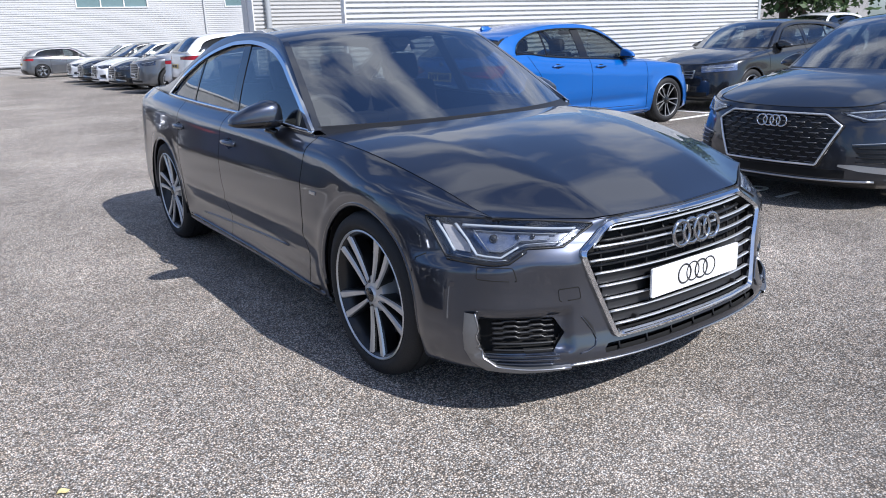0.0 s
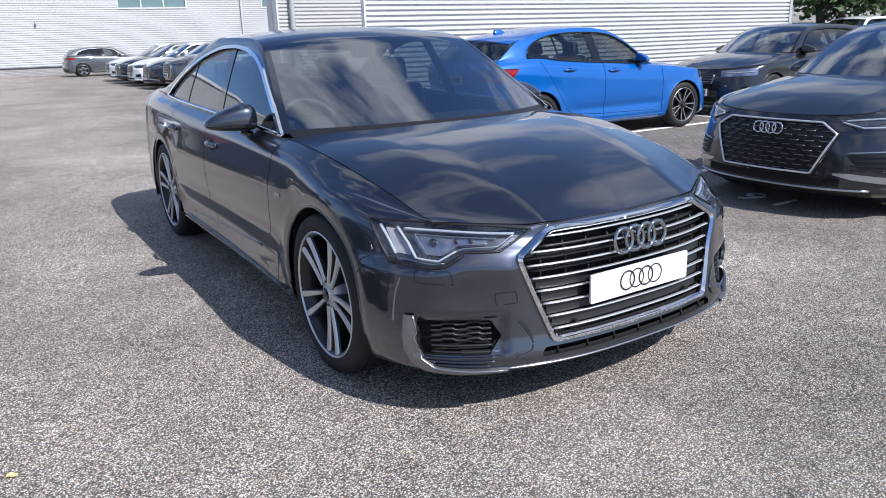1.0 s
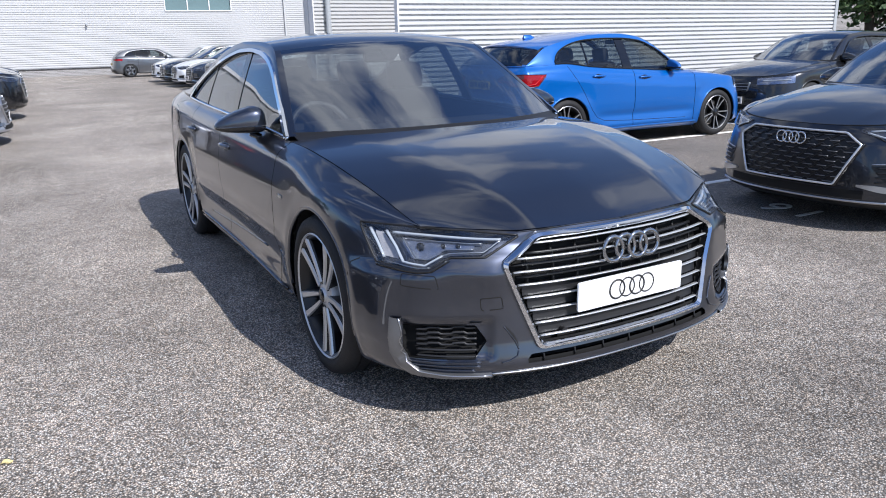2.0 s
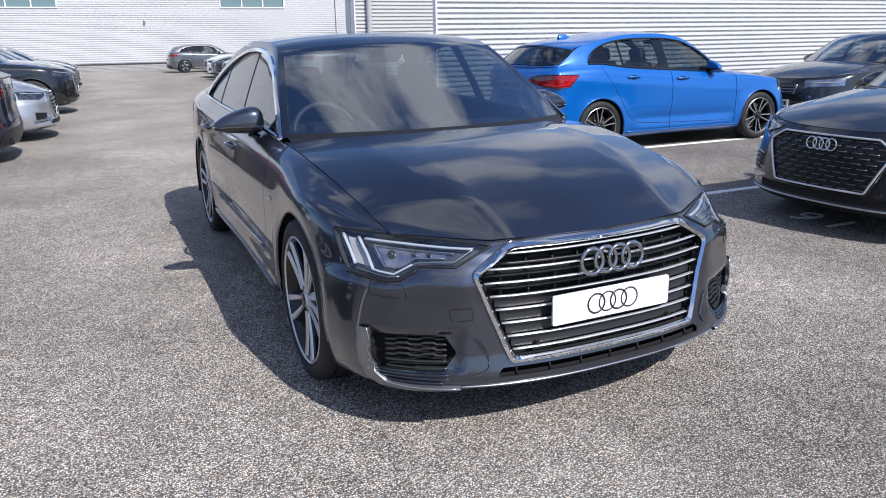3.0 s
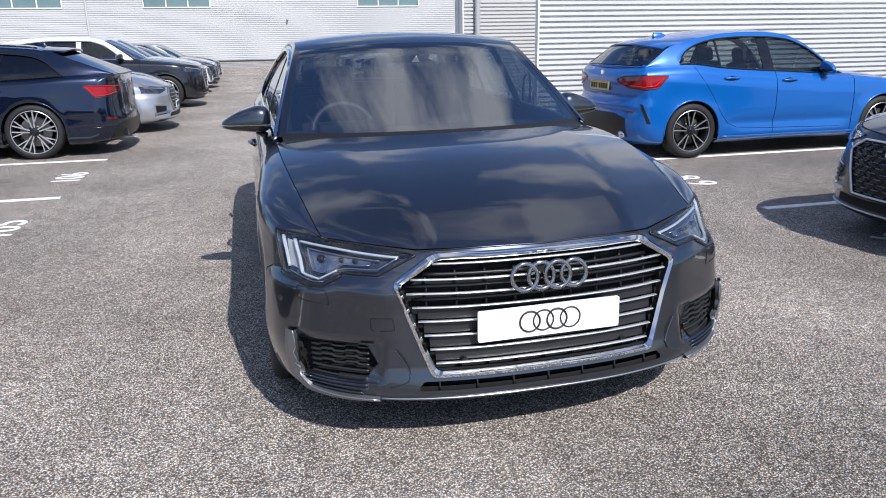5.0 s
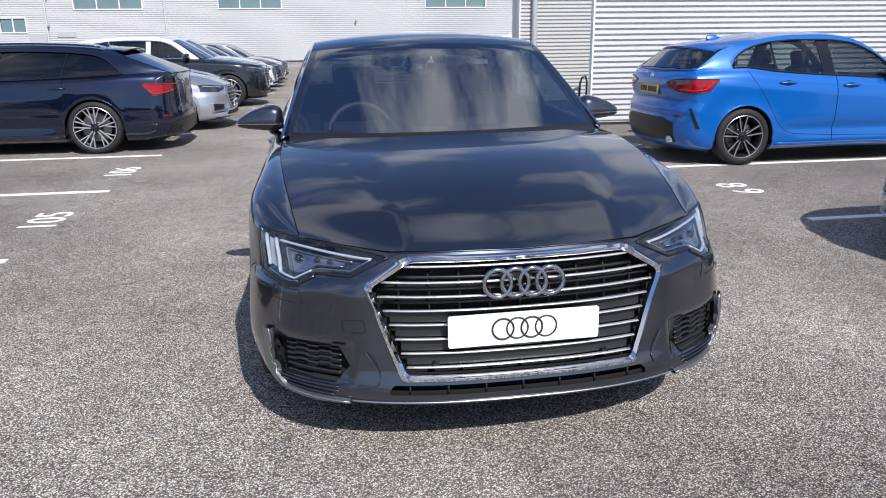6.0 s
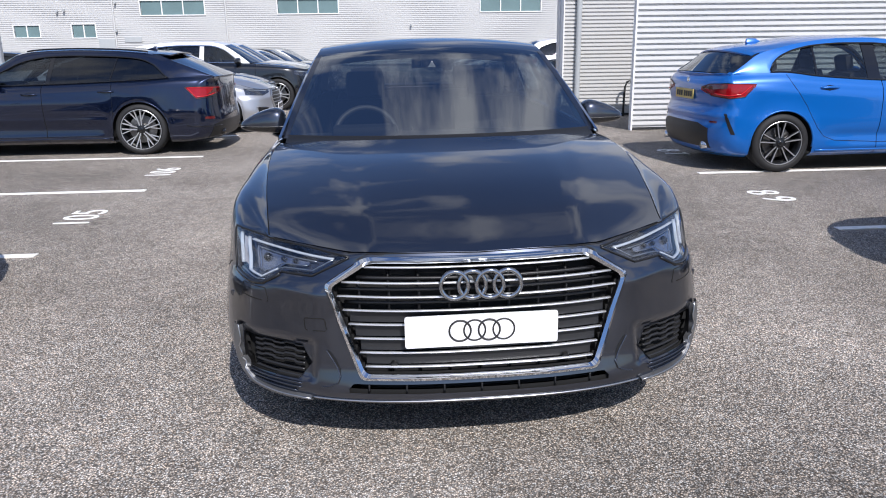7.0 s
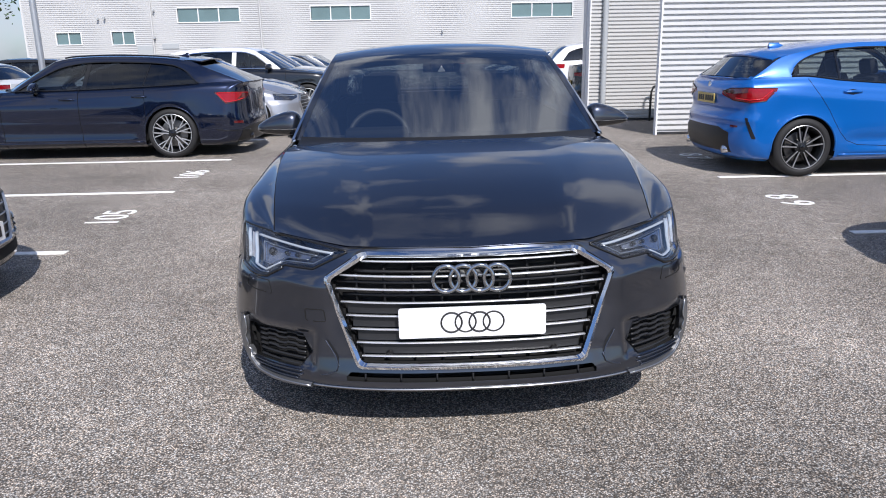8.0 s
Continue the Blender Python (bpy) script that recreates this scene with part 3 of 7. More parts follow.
    sheet("boot_lid", sh.deck(), mat, car, 0.01, out=(0, sh.L, 9))
    # upper works
    sW, sR = sh.sB
    sheet("windscreen", sh.upper(sh.sA + 0.015, sW, 20, -0.965, 0.965, 31), SCREEN, car).visible_shadow = False
    sheet("rear_window", sh.upper(sR, sh.sC - 0.01, 14, -0.93, 0.93, 25), PRIVACY if priv or sh.seam else SIDEGLASS, car).visible_shadow = False
    sheet("roof", sh.upper(sW, sR, 26), roof_mat or mat, car, 0.02, out=(0, 2, 9))
    for a, b, ns, w0 in ((sh.sA, sW, 20, 0.955), (sR, sh.sC, 14, 0.92)):
        both(sheet, "pillar", sh.upper(a, b, ns, w0, 1.0, 5, 0.002), GLOSSBLACK if a == sh.sA and trim is None else mat, car, 0.03, out=(0, 2, 9))
    if sh.scuttle:
        U = np.linspace(-0.97, 0.97, 31)
        P = np.array([sh.top_row(np.full(31, sh.sA + 0.02), U, 0.0) + np.array([0, dy, dz]) for dy, dz in ((-0.09, -0.03), (-0.02, -0.012), (0.0, 0.003))])
        sheet("scuttle", P, PLASTIC, car, 0.01, out=(0, 1, 9))
    S = np.linspace(sh.sA + 0.02, sh.sC - 0.02, n(70) + 8)
    belt = lambda s: sh.z6(s) + 0.010
    zt = lambda s: np.where((s > sh.dlo[0]) & (s < sh.dlo[1]), np.maximum(sh.glass_top(s), belt(s)), belt(s) - 0.008)
    P = np.zeros((len(S), 5, 3))
    for j in range(5):
        z = np.minimum(zt(S), sh.rail(S) - 0.004)
        z = z + (sh.rail(S) - z) * j / 4
        P[:, j] = np.stack([sh.side_x(S, z) + 0.012 * math.sin(math.pi * j / 4) * 0.4, S, z], axis=1)
    both(sheet, "roof_rail", P, roof_mat or mat, car, 0.02, out=(9, sh.L / 2, 1))

    def pane(a, b, inset=0.0, nz=8, la=0.0, lb=0.0):
        """A pane or post between two places along the belt, whose edges lean back by la and lb at full height."""
        S0, rows = np.linspace(a, b, 18), []
        lo, hi = belt(S0), np.maximum(sh.glass_top(S0) - 0.006, belt(S0) + 0.001)
        for j in range(nz + 1):
            S = S0 + np.linspace(la, lb, 18) * (hi - lo) / 0.37 * j / nz
            lo2, hi2 = belt(S), np.maximum(sh.glass_top(S) - 0.006, belt(S) + 0.001)
            z = lo2 + (hi2 - lo2) * j / nz
            rows.append(np.stack([sh.side_x(S, z) - 0.008 + inset, S, z], axis=1))
        return np.stack(rows, axis=1)
    g = sh.panes
    for i, (a, b) in enumerate(zip(g[:-1], g[1:])):
        pr = priv and i > 0
        for o in both(sheet, "side_window", pane(a + (0.012 if i else 0), b - 0.012, la=sh.leans[i], lb=sh.leans[i + 1]), PRIVACY if pr else SIDEGLASS, car):
            o.visible_shadow = False
        if i:
            wd = sh.post[min(i - 1, len(sh.post) - 1)]
            both(sheet, "window_post", pane(a - wd, a + wd, 0.004, la=sh.leans[i], lb=sh.leans[i]), roof_mat if roof_mat and i == 1 else GLOSSBLACK, car, 0.01, out=(9, a, 1))
    S = np.linspace(sh.dlo[0], sh.dlo[1], 60)
    top = np.stack([sh.side_x(S, sh.glass_top(S)) + 0.009, S, np.maximum(sh.glass_top(S), belt(S))], axis=1)
    bot = np.stack([sh.side_x(S, belt(S)) + 0.002, S, belt(S)], axis=1)
    tm = trim if trim not in (None, "body") else GLOSSBLACK
    both(sheet, "mirror_sail", pane(sh.dlo[0] + 0.01, sh.dlo[0] + 0.16, 0.004), PLASTIC, car, 0.008, out=(9, 2, 1))
    if tm is not GLOSSBLACK:
        N = np.stack([-np.gradient(top[:, 2]), np.gradient(top[:, 1])], axis=1)
        N /= np.linalg.norm(N, axis=1, keepdims=True)
        cols3 = []
        for d, lift in ((-0.010, -0.004), (-0.008, 0.010), (0.012, 0.010), (0.015, -0.004)):
            s, z = top[:, 1] + N[:, 0] * d, top[:, 2] + N[:, 1] * d
            cols3.append(np.stack([sh.side_x(s, z) + 0.004 + lift, s, z], axis=1))
        both(sheet, "window_trim", np.stack(cols3, axis=1), tm, car)
    for p in ((bot,) if tm is not GLOSSBLACK else (top, bot)):
        both(tube, "window_trim", p, 0.010 if tm is GLOSSBLACK else 0.0125, tm, car, sides=8)
    # wheel arches, liners and wheels
    for ax in (sh.af, sh.ar):
        A = np.linspace(-0.12, math.pi + 0.12, 36)
        X = [skin.at(ax - sh.Ra * math.cos(a), max(sh.R + sh.Ra * math.sin(a), 0.24), 90, 0.0).x for a in A]
        both(tube, "arch_lip", [(x - 0.008, ax - sh.Ra * math.cos(a), sh.R + sh.Ra * math.sin(a)) for a, x in zip(A, X)], 0.012, sh.archmat or mat, car)
        P = np.array([[(x, ax - (sh.Ra + 0.004) * math.cos(a), sh.R + (sh.Ra + 0.004) * math.sin(a)) for x in (sh.half - 0.03, sh.half - 0.30, sh.half - 0.5)] for a in np.linspace(-0.25, math.pi + 0.25, 24)])
        both(sheet, "wheel_liner", P, VOID, car)
        wall = np.array([[(sh.half - 0.42, ax - r * math.cos(a), sh.R + r * math.sin(a)) for r in (0.02, sh.Ra)] for a in np.linspace(-0.3, math.pi + 0.3, 16)])
        both(sheet, "wheel_well", wall, VOID, car)
        x = sh.half - sh.tyre / 2 - 0.004 - (sh.taper if ax > 2 else 0)
        wheel(car, wm, x, ax, sh.R, False, fine)
        wheel(car, wm, -x, ax, sh.R, True, fine)
    # shut lines, sills
    both(tube, "sill_strip", [tuple(skin.at(s, sh.low[1] + 0.015, 90, -0.004)) for s in np.linspace(sh.s1 + 0.02, sh.s2 - 0.02, 20)], 0.016, sh.archmat or mat, car)
    if sh.seam:
        both(tube, "shut_line", [tuple(skin.at(a, b, 90, -0.001)) for a, b in rounded_line(sh.seam)], 0.0035, VOID, car, sides=5)
    # door handles
    for s in sh.handles:
        z = float(sh.z5(s)) - sh.grip
        p = [tuple(skin.at(s - 0.10 + 0.2 * i / 8, z, 90, 0.022 * math.sin(math.pi * i / 8) + 0.004)) for i in range(9)]
        both(tube, "door_handle", p, 0.013, sh.handlemat or mat, car, sides=8)
        if fine:
            both(sheet, "handle_recess", skin.patch([(s - 0.085, z + 0.012), (s, z + 0.030), (s + 0.085, z + 0.012)], [(s - 0.085, z - 0.012), (s, z - 0.032), (s + 0.085, z - 0.012)], 90, 0.0015, 12, 4), GLOSSBLACK, car)
    # mirrors
    my, mz, mo = sh.mirror
    bm = bmesh.new()
    bmesh.ops.create_icosphere(bm, subdivisions=3, radius=1.0)
    for v in bm.verts:
        k = Vector([math.copysign(abs(q) ** 0.6, q) for q in v.co])
        f = 0.5 + 0.5 * k.x
        v.co = Vector((mo - 0.128 + 0.128 * k.x, my + (0.10 if k.y < 0 else 0.04) * (1 - 0.40 * f) * k.y + 0.03 * f, mz - 0.008 * f + (0.100 * (1 - 0.74 * f ** 1.7) if k.z > 0 else 0.058 * (1 - 0.55 * f)) * k.z))
    lower = bm.copy()
    bmesh.ops.bisect_plane(bm, geom=bm.verts[:] + bm.edges[:] + bm.faces[:], plane_co=(0, 0, mz - 0.008), plane_no=(0, 0, 1), clear_inner=True)
    bmesh.ops.bisect_plane(lower, geom=lower.verts[:] + lower.edges[:] + lower.faces[:], plane_co=(0, 0, mz - 0.012), plane_no=(0, 0, 1), clear_outer=True)
    bmesh.ops.holes_fill(bm, edges=bm.edges[:])
    bmesh.ops.holes_fill(lower, edges=lower.edges[:])
    cap, foot = bpy.data.meshes.new("mirror"), bpy.data.meshes.new("mirror_base")
    for q, me, mt in ((bm, cap, sh.mirrormat or mat), (lower, foot, GLOSSBLACK)):
        q.to_mesh(me)
        q.free()
        me.materials.append(mt)
        me.polygons.foreach_set("use_smooth", [True] * len(me.polygons))
        sharp(me, 45)
    for sgn in (1, -1):
        mob = put("mirror", cap, car, m=Matrix.Diagonal((sgn, 1, 1, 1)))
        put("mirror_base", foot, mob)
        tube("mirror_arm", [(mo - 0.18, my + 0.01, mz - 0.05), (mo - 0.23, my, mz - 0.075), (sh.half - 0.10, my - 0.02, mz - 0.10)], 0.026, GLOSSBLACK, mob, sides=8, flat=0.7)
    # cabin
    if seats:
        sx = sh.half * 0.42
        bm = bmesh.new()
        ys = sh.sA + 0.33
        box(bm, 0, ys, float(sh.z6(ys)) - 0.13, 2 * sh.half - 0.34, 0.46, 0.20, 0.05)
        box(bm, -sx, ys + 0.05, float(sh.z6(ys)) - 0.01, 0.36, 0.18, 0.06, 0.025)
        part("dashboard", bm, cabin, car)
        wy, wz = ys + 0.33, float(sh.z6(ys)) - 0.075
        ring = [(-sx + 0.185 * math.cos(a), wy + 0.085 * math.sin(a), wz + 0.165 * math.sin(a)) for a in np.linspace(0, 2 * math.pi, 36, endpoint=False)]
        st = tube("steering_wheel", ring, 0.017, CABIN_GREY, car, sides=8, closed=True)
        bm = bmesh.new()
        box(bm, -sx, wy - 0.01, wz - 0.01, 0.13, 0.05, 0.10, 0.02)
        box(bm, -sx, wy - 0.005, wz, 0.34, 0.02, 0.035, 0.008)
        part("steering_boss", bm, CABIN_GREY, st)
        for k, y0 in ((0, sh.sA + 1.05), (1, sh.sA + 1.95)):
            for s in (-1, 1):
                bm = bmesh.new()
                r = Matrix.Rotation(radians(-14), 3, "X")
                box(bm, s * sx, y0, 0.78, 0.46, 0.15, 0.62, 0.06, r)
                box(bm, s * sx, y0 - 0.22, 0.50, 0.46, 0.50, 0.16, 0.05)
                sm = part("seat", bm, cabin, car)
                bm = bmesh.new()
                box(bm, s * sx, y0 + 0.085, 1.17 if sh.rail(sh.L / 2) > 1.3 else 1.1, 0.25, 0.10, 0.18, 0.045, r)
                part("headrest", bm, cabin, sm)
        tube("cabin_mirror", [(-0.11, sW + 0.02, float(sh.rail(sW)) - 0.05), (0.11, sW + 0.02, float(sh.rail(sW)) - 0.05)], 0.03, PLASTIC, car, sides=8)
    front(car, sh, skin, mat)
    rear(car, sh, skin, mat)
    return car, skin


def rounded_line(pts, per=5):
    """More places along an open line of (u, z) pairs."""
    p = np.array(pts, float)
    q = np.linspace(0, len(p) - 1, (len(p) - 1) * per + 1)
    return [(float(np.interp(k, range(len(p)), p[:, 0])), float(np.interp(k, range(len(p)), p[:, 1]))) for k in q]


def round_poly(pts, r, n=5):
    """Rounds the corners of an outline."""
    out = []
    m = len(pts)
    for i in range(m):
        p0, p, p1 = (Vector(pts[j % m]) for j in (i - 1, i, i + 1))
        a, b = p + (p0 - p).normalized() * r, p + (p1 - p).normalized() * r
        for k in range(n):
            t = k / (n - 1)
            q = a * (1 - t) ** 2 + p * 2 * t * (1 - t) + b * t * t
            out.append((q.x, q.y))
    return out


def chains(pts):
    """The upper and lower edges of an outline that runs left, over the top, right and back below."""
    i, j = min(range(len(pts)), key=lambda k: pts[k][0]), max(range(len(pts)), key=lambda k: pts[k][0])
    up = [pts[(i + k) % len(pts)] for k in range((j - i) % len(pts) + 1)]
    lo = [pts[(i - k) % len(pts)] for k in range((i - j) % len(pts) + 1)]
    return up, lo


def rings(parent, y, z, R, d, r, mat, tilt=0.0, name="emblem_ring"):
    for k in range(4):
        x = (k - 1.5) * d
        p = [(x + R * math.cos(a), y + tilt * R * math.sin(a) + 0.0015 * (k % 2), z + R * math.sin(a)) for a in np.linspace(0, 2 * math.pi, 40, endpoint=False)]
        tube(name, p, r, mat, parent, sides=8, closed=True)


def plate(car, y, z, w, h, mat, name="number_plate", bars=True, face=-1, tilt=0.0):
    bm = bmesh.new()
    rim = round_poly([(-w / 2, z - h / 2), (w / 2, z - h / 2), (w / 2, z + h / 2), (-w / 2, z + h / 2)], 0.009, 5)
    ends = [[bm.verts.new((a, y + d, b)) for a, b in rim] for d in (-0.004, 0.004)]
    bm.faces.new(ends[0])
    bm.faces.new(ends[1][::-1])
    for k in range(len(rim)):
        bm.faces.new((ends[0][k], ends[1][k], ends[1][k - 1], ends[0][k - 1]))
    bmesh.ops.recalc_face_normals(bm, faces=bm.faces[:])
    ob = part(name, bm, mat, car, smooth=False, label="white display plate" if mat is PLATE_WHITE else "yellow plate with dark lettering bars")
    if bars:
        for x, bw in ((-0.36, 0.09), (-0.24, 0.09), (-0.12, 0.09), (0.0, 0.09), (0.17, 0.09), (0.29, 0.09), (0.41, 0.09)):
            bm = bmesh.new()
            box(bm, w * (x + bw / 2 - 0.07), y + face * 0.0052, z, w * bw, 0.003, h * 0.56)
            part("lettering_bar", bm, INK, ob)
    return ob


def lamp(car, skin, up, lo, az, guides, name="headlight", housing=LAMP_BODY, gm=LAMP_WHITE, lens=CLEAR, r=0.007):
    for sgn in (1, -1):
        P = skin.patch(up, lo, az, 0.003, 22, 7)
        h = sheet(name, P if sgn > 0 else mirrored(P), housing, car, 0.006, out=(sgn * 6, -6 if abs(az) < 90 else 10, 1))
        rim = up + lo[::-1][1:-1]
        q = skin.trace(rim, az, 0.003, closed=True)
        tube("lamp_seal", [(sgn * x, y, z) for x, y, z in q], 0.0048, PLASTIC, h, closed=True)
        for line in guides:
            q = skin.trace(line, az, 0.009)
            tube("light_guide", [(sgn * x, y, z) for x, y, z in q], r, gm, h, sides=6)
        if lens:
            P = skin.patch(up, lo, az, 0.017, 22, 7)
            sheet("lamp_lens", P if sgn > 0 else mirrored(P), lens, h).visible_shadow = False


def shut(car, pts, r=0.0035, name="shut_line"):
    tube(name, pts, r, VOID, car, sides=5)


def wipers(car, sh):
    for x0, x1 in ((-0.62, 0.02), (0.02, 0.60)):
        p = []
        for i in range(12):
            x = x0 + (x1 - x0) * i / 11
            s = sh.sA + 0.004 + 0.006 * i / 11
            u = x / float(sh.side_x(s, sh.rail(s)))
            q = sh.top_row(np.array([s]), np.array([u]), -0.004)[0]
            p.append(tuple(q))
        tube("wiper", p, 0.008, PLASTIC, car)


def recess(car, skin, poly, az, depth, mat, sgn=0, name="recess"):
    """The walls of an opening in the skin."""
    rows = [skin.trace(poly, az, off, 0.025, closed=True) for off in (0.004, -depth)]
    P = np.array([rows[0] + rows[0][:1], rows[1] + rows[1][:1]])
    return sheet(name, mirrored(P) if sgn < 0 else P, mat, car)


def smooth(e0, e1, x):
    t = np.clip((x - e0) / (e1 - e0), 0, 1)
    return t * t * (3 - 2 * t)


def saloon_sculpt(P):
    """Hollows and creases pressed into the plain form, in metres outwards."""
    x, y, z = P[..., 0], P[..., 1], P[..., 2]
    u = x * math.cos(radians(30)) + y * math.sin(radians(30))
    front = 1 - smooth(0.50, 0.85, y)
    # bay round the side intake
    bay = smooth(0.54, 0.58, u) * (1 - smooth(0.866, 0.884, u)) * smooth(0.283, 0.293, z) * (1 - smooth(0.414, 0.432, z))
    d = -0.016 * bay * front
    # edge under the lamps, from the grille outwards, with the face falling back below it
    zc = 0.588 + 0.02 * smooth(0.5, 0.8, u)
    tri = np.where(z > zc, np.clip(1 - (z - zc) / 0.065, 0, 1), np.clip(1 - (zc - z) / 0.20, 0, 1) ** 1.2)
    d += 0.020 * tri * smooth(0.44, 0.56, u) * (1 - smooth(0.78, 1.0, u)) * front
    # full corners between the lamps and the side intakes
    d += 0.021 * smooth(0.13, 0.30, y) * (1 - smooth(0.40, 0.64, y)) * smooth(0.22, 0.40, z) * (1 - smooth(0.57, 0.632, z)) * smooth(0.60, 0.80, x)
    # flanks: shoulder line, hollow doors, sill blade
    side = smooth(0.45, 0.75, y) * (1 - smooth(4.5, 4.8, y))
    zs = 0.752 - 0.012 * (y - 1.4)
    fold = np.where(z > zs, np.clip(1 - (z - zs) / 0.11, 0, 1) ** 1.5, np.clip(1 - (zs - z) / 0.24, 0, 1) ** 1.3)
    d += side * smooth(1.15, 1.4, y) * (1 - smooth(3.3, 3.6, y)) * 0.012 * fold
    # blisters over the arches
    for ax in (0.932, 3.85):
        zb = 0.80 + 0.02 * (ax > 2)
        d += 0.006 * np.exp(-((y - ax) / 0.30) ** 4) * np.where(z > zb, np.clip(1 - (z - zb) / 0.05, 0, 1), np.clip(1 - (zb - z) / 0.16, 0, 1))
    door = smooth(1.32, 1.5, y) * (1 - smooth(3.3, 3.48, y))
    zl = 0.40 - 0.01 * (y - 1.4)
    d += door * (-0.016 * np.exp(-((z - zl) / 0.06) ** 2) + 0.008 * np.exp(-((z - zl - 0.11) / 0.03) ** 2) + 0.012 * np.exp(-((z - 0.265) / 0.03) ** 2))
    # flared arches
    for ax in (0.932, 3.85):
        r = np.hypot(y - ax, z - 0.351)
        d += 0.004 * np.exp(-((r - 0.42) / 0.03) ** 2) * (z > 0.2)
    return d


GRILLE_CUT = [(-0.505, 0.624), (-0.374, 0.710), (0.374, 0.710), (0.505, 0.624), (0.402, 0.318), (-0.402, 0.318)]
INTAKE_CUT = [(0.575, 0.345), (0.615, 0.404), (0.880, 0.412), (0.880, 0.284), (0.62, 0.284)]
LOWER_CUT = [(-0.44, 0.288), (0.44, 0.288), (0.47, 0.256), (-0.47, 0.256)]
LAMP_TOP = [(0.446, 0.716), (0.50, 0.721), (0.62, 0.732), (0.72, 0.740), (0.80, 0.745), (0.92, 0.750), (1.034, 0.752)]
LAMP_FOOT = [(0.446, 0.712), (0.560, 0.650), (0.684, 0.652), (0.752, 0.616), (0.80, 0.611), (0.966, 0.620), (1.034, 0.742)]
LAMP_CUT = LAMP_TOP + LAMP_FOOT[::-1]
SALOON_CUTS = [(0, GRILLE_CUT), (30, INTAKE_CUT), (0, LOWER_CUT), (35, LAMP_CUT)]


def sport_sculpt(P):
    """Shoulder fold, hollow lower doors, proud sills and flared arches of the small hatchback."""
    y, z = P[..., 1], P[..., 2]
    side = smooth(1.15, 1.35, y) * (1 - smooth(3.75, 4.0, y))
    zs = 0.800 + 0.075 * (y - 2.2)
    d = side * 0.013 * np.where(z > zs, np.clip(1 - (z - zs) / 0.035, 0, 1), np.clip(1 - (zs - z) / 0.22, 0, 1) ** 1.4)
    door = smooth(1.2, 1.5, y) * (1 - smooth(2.85, 3.15, y))
    d += door * (-0.020 * np.exp(-((z - 0.40) / 0.055) ** 2) + 0.012 * np.exp(-((z - 0.275) / 0.03) ** 2))
    for ax in (0.84, 3.51):
        r = np.hypot(y - ax, z - 0.325)
        d += 0.012 * np.clip(1 - (r - 0.36) / 0.13, 0, 1) ** 1.5 * (z > 0.2) * (r > 0.30)
    # pressed hollow of the tail below the lamps
    tail = smooth(3.95, 4.2, y)
    d += -0.022 * tail * np.exp(-((z - 0.74) / 0.07) ** 2) + 0.014 * tail * np.clip(1 - np.abs(z - 0.62) / 0.05, 0, 1)
    return d


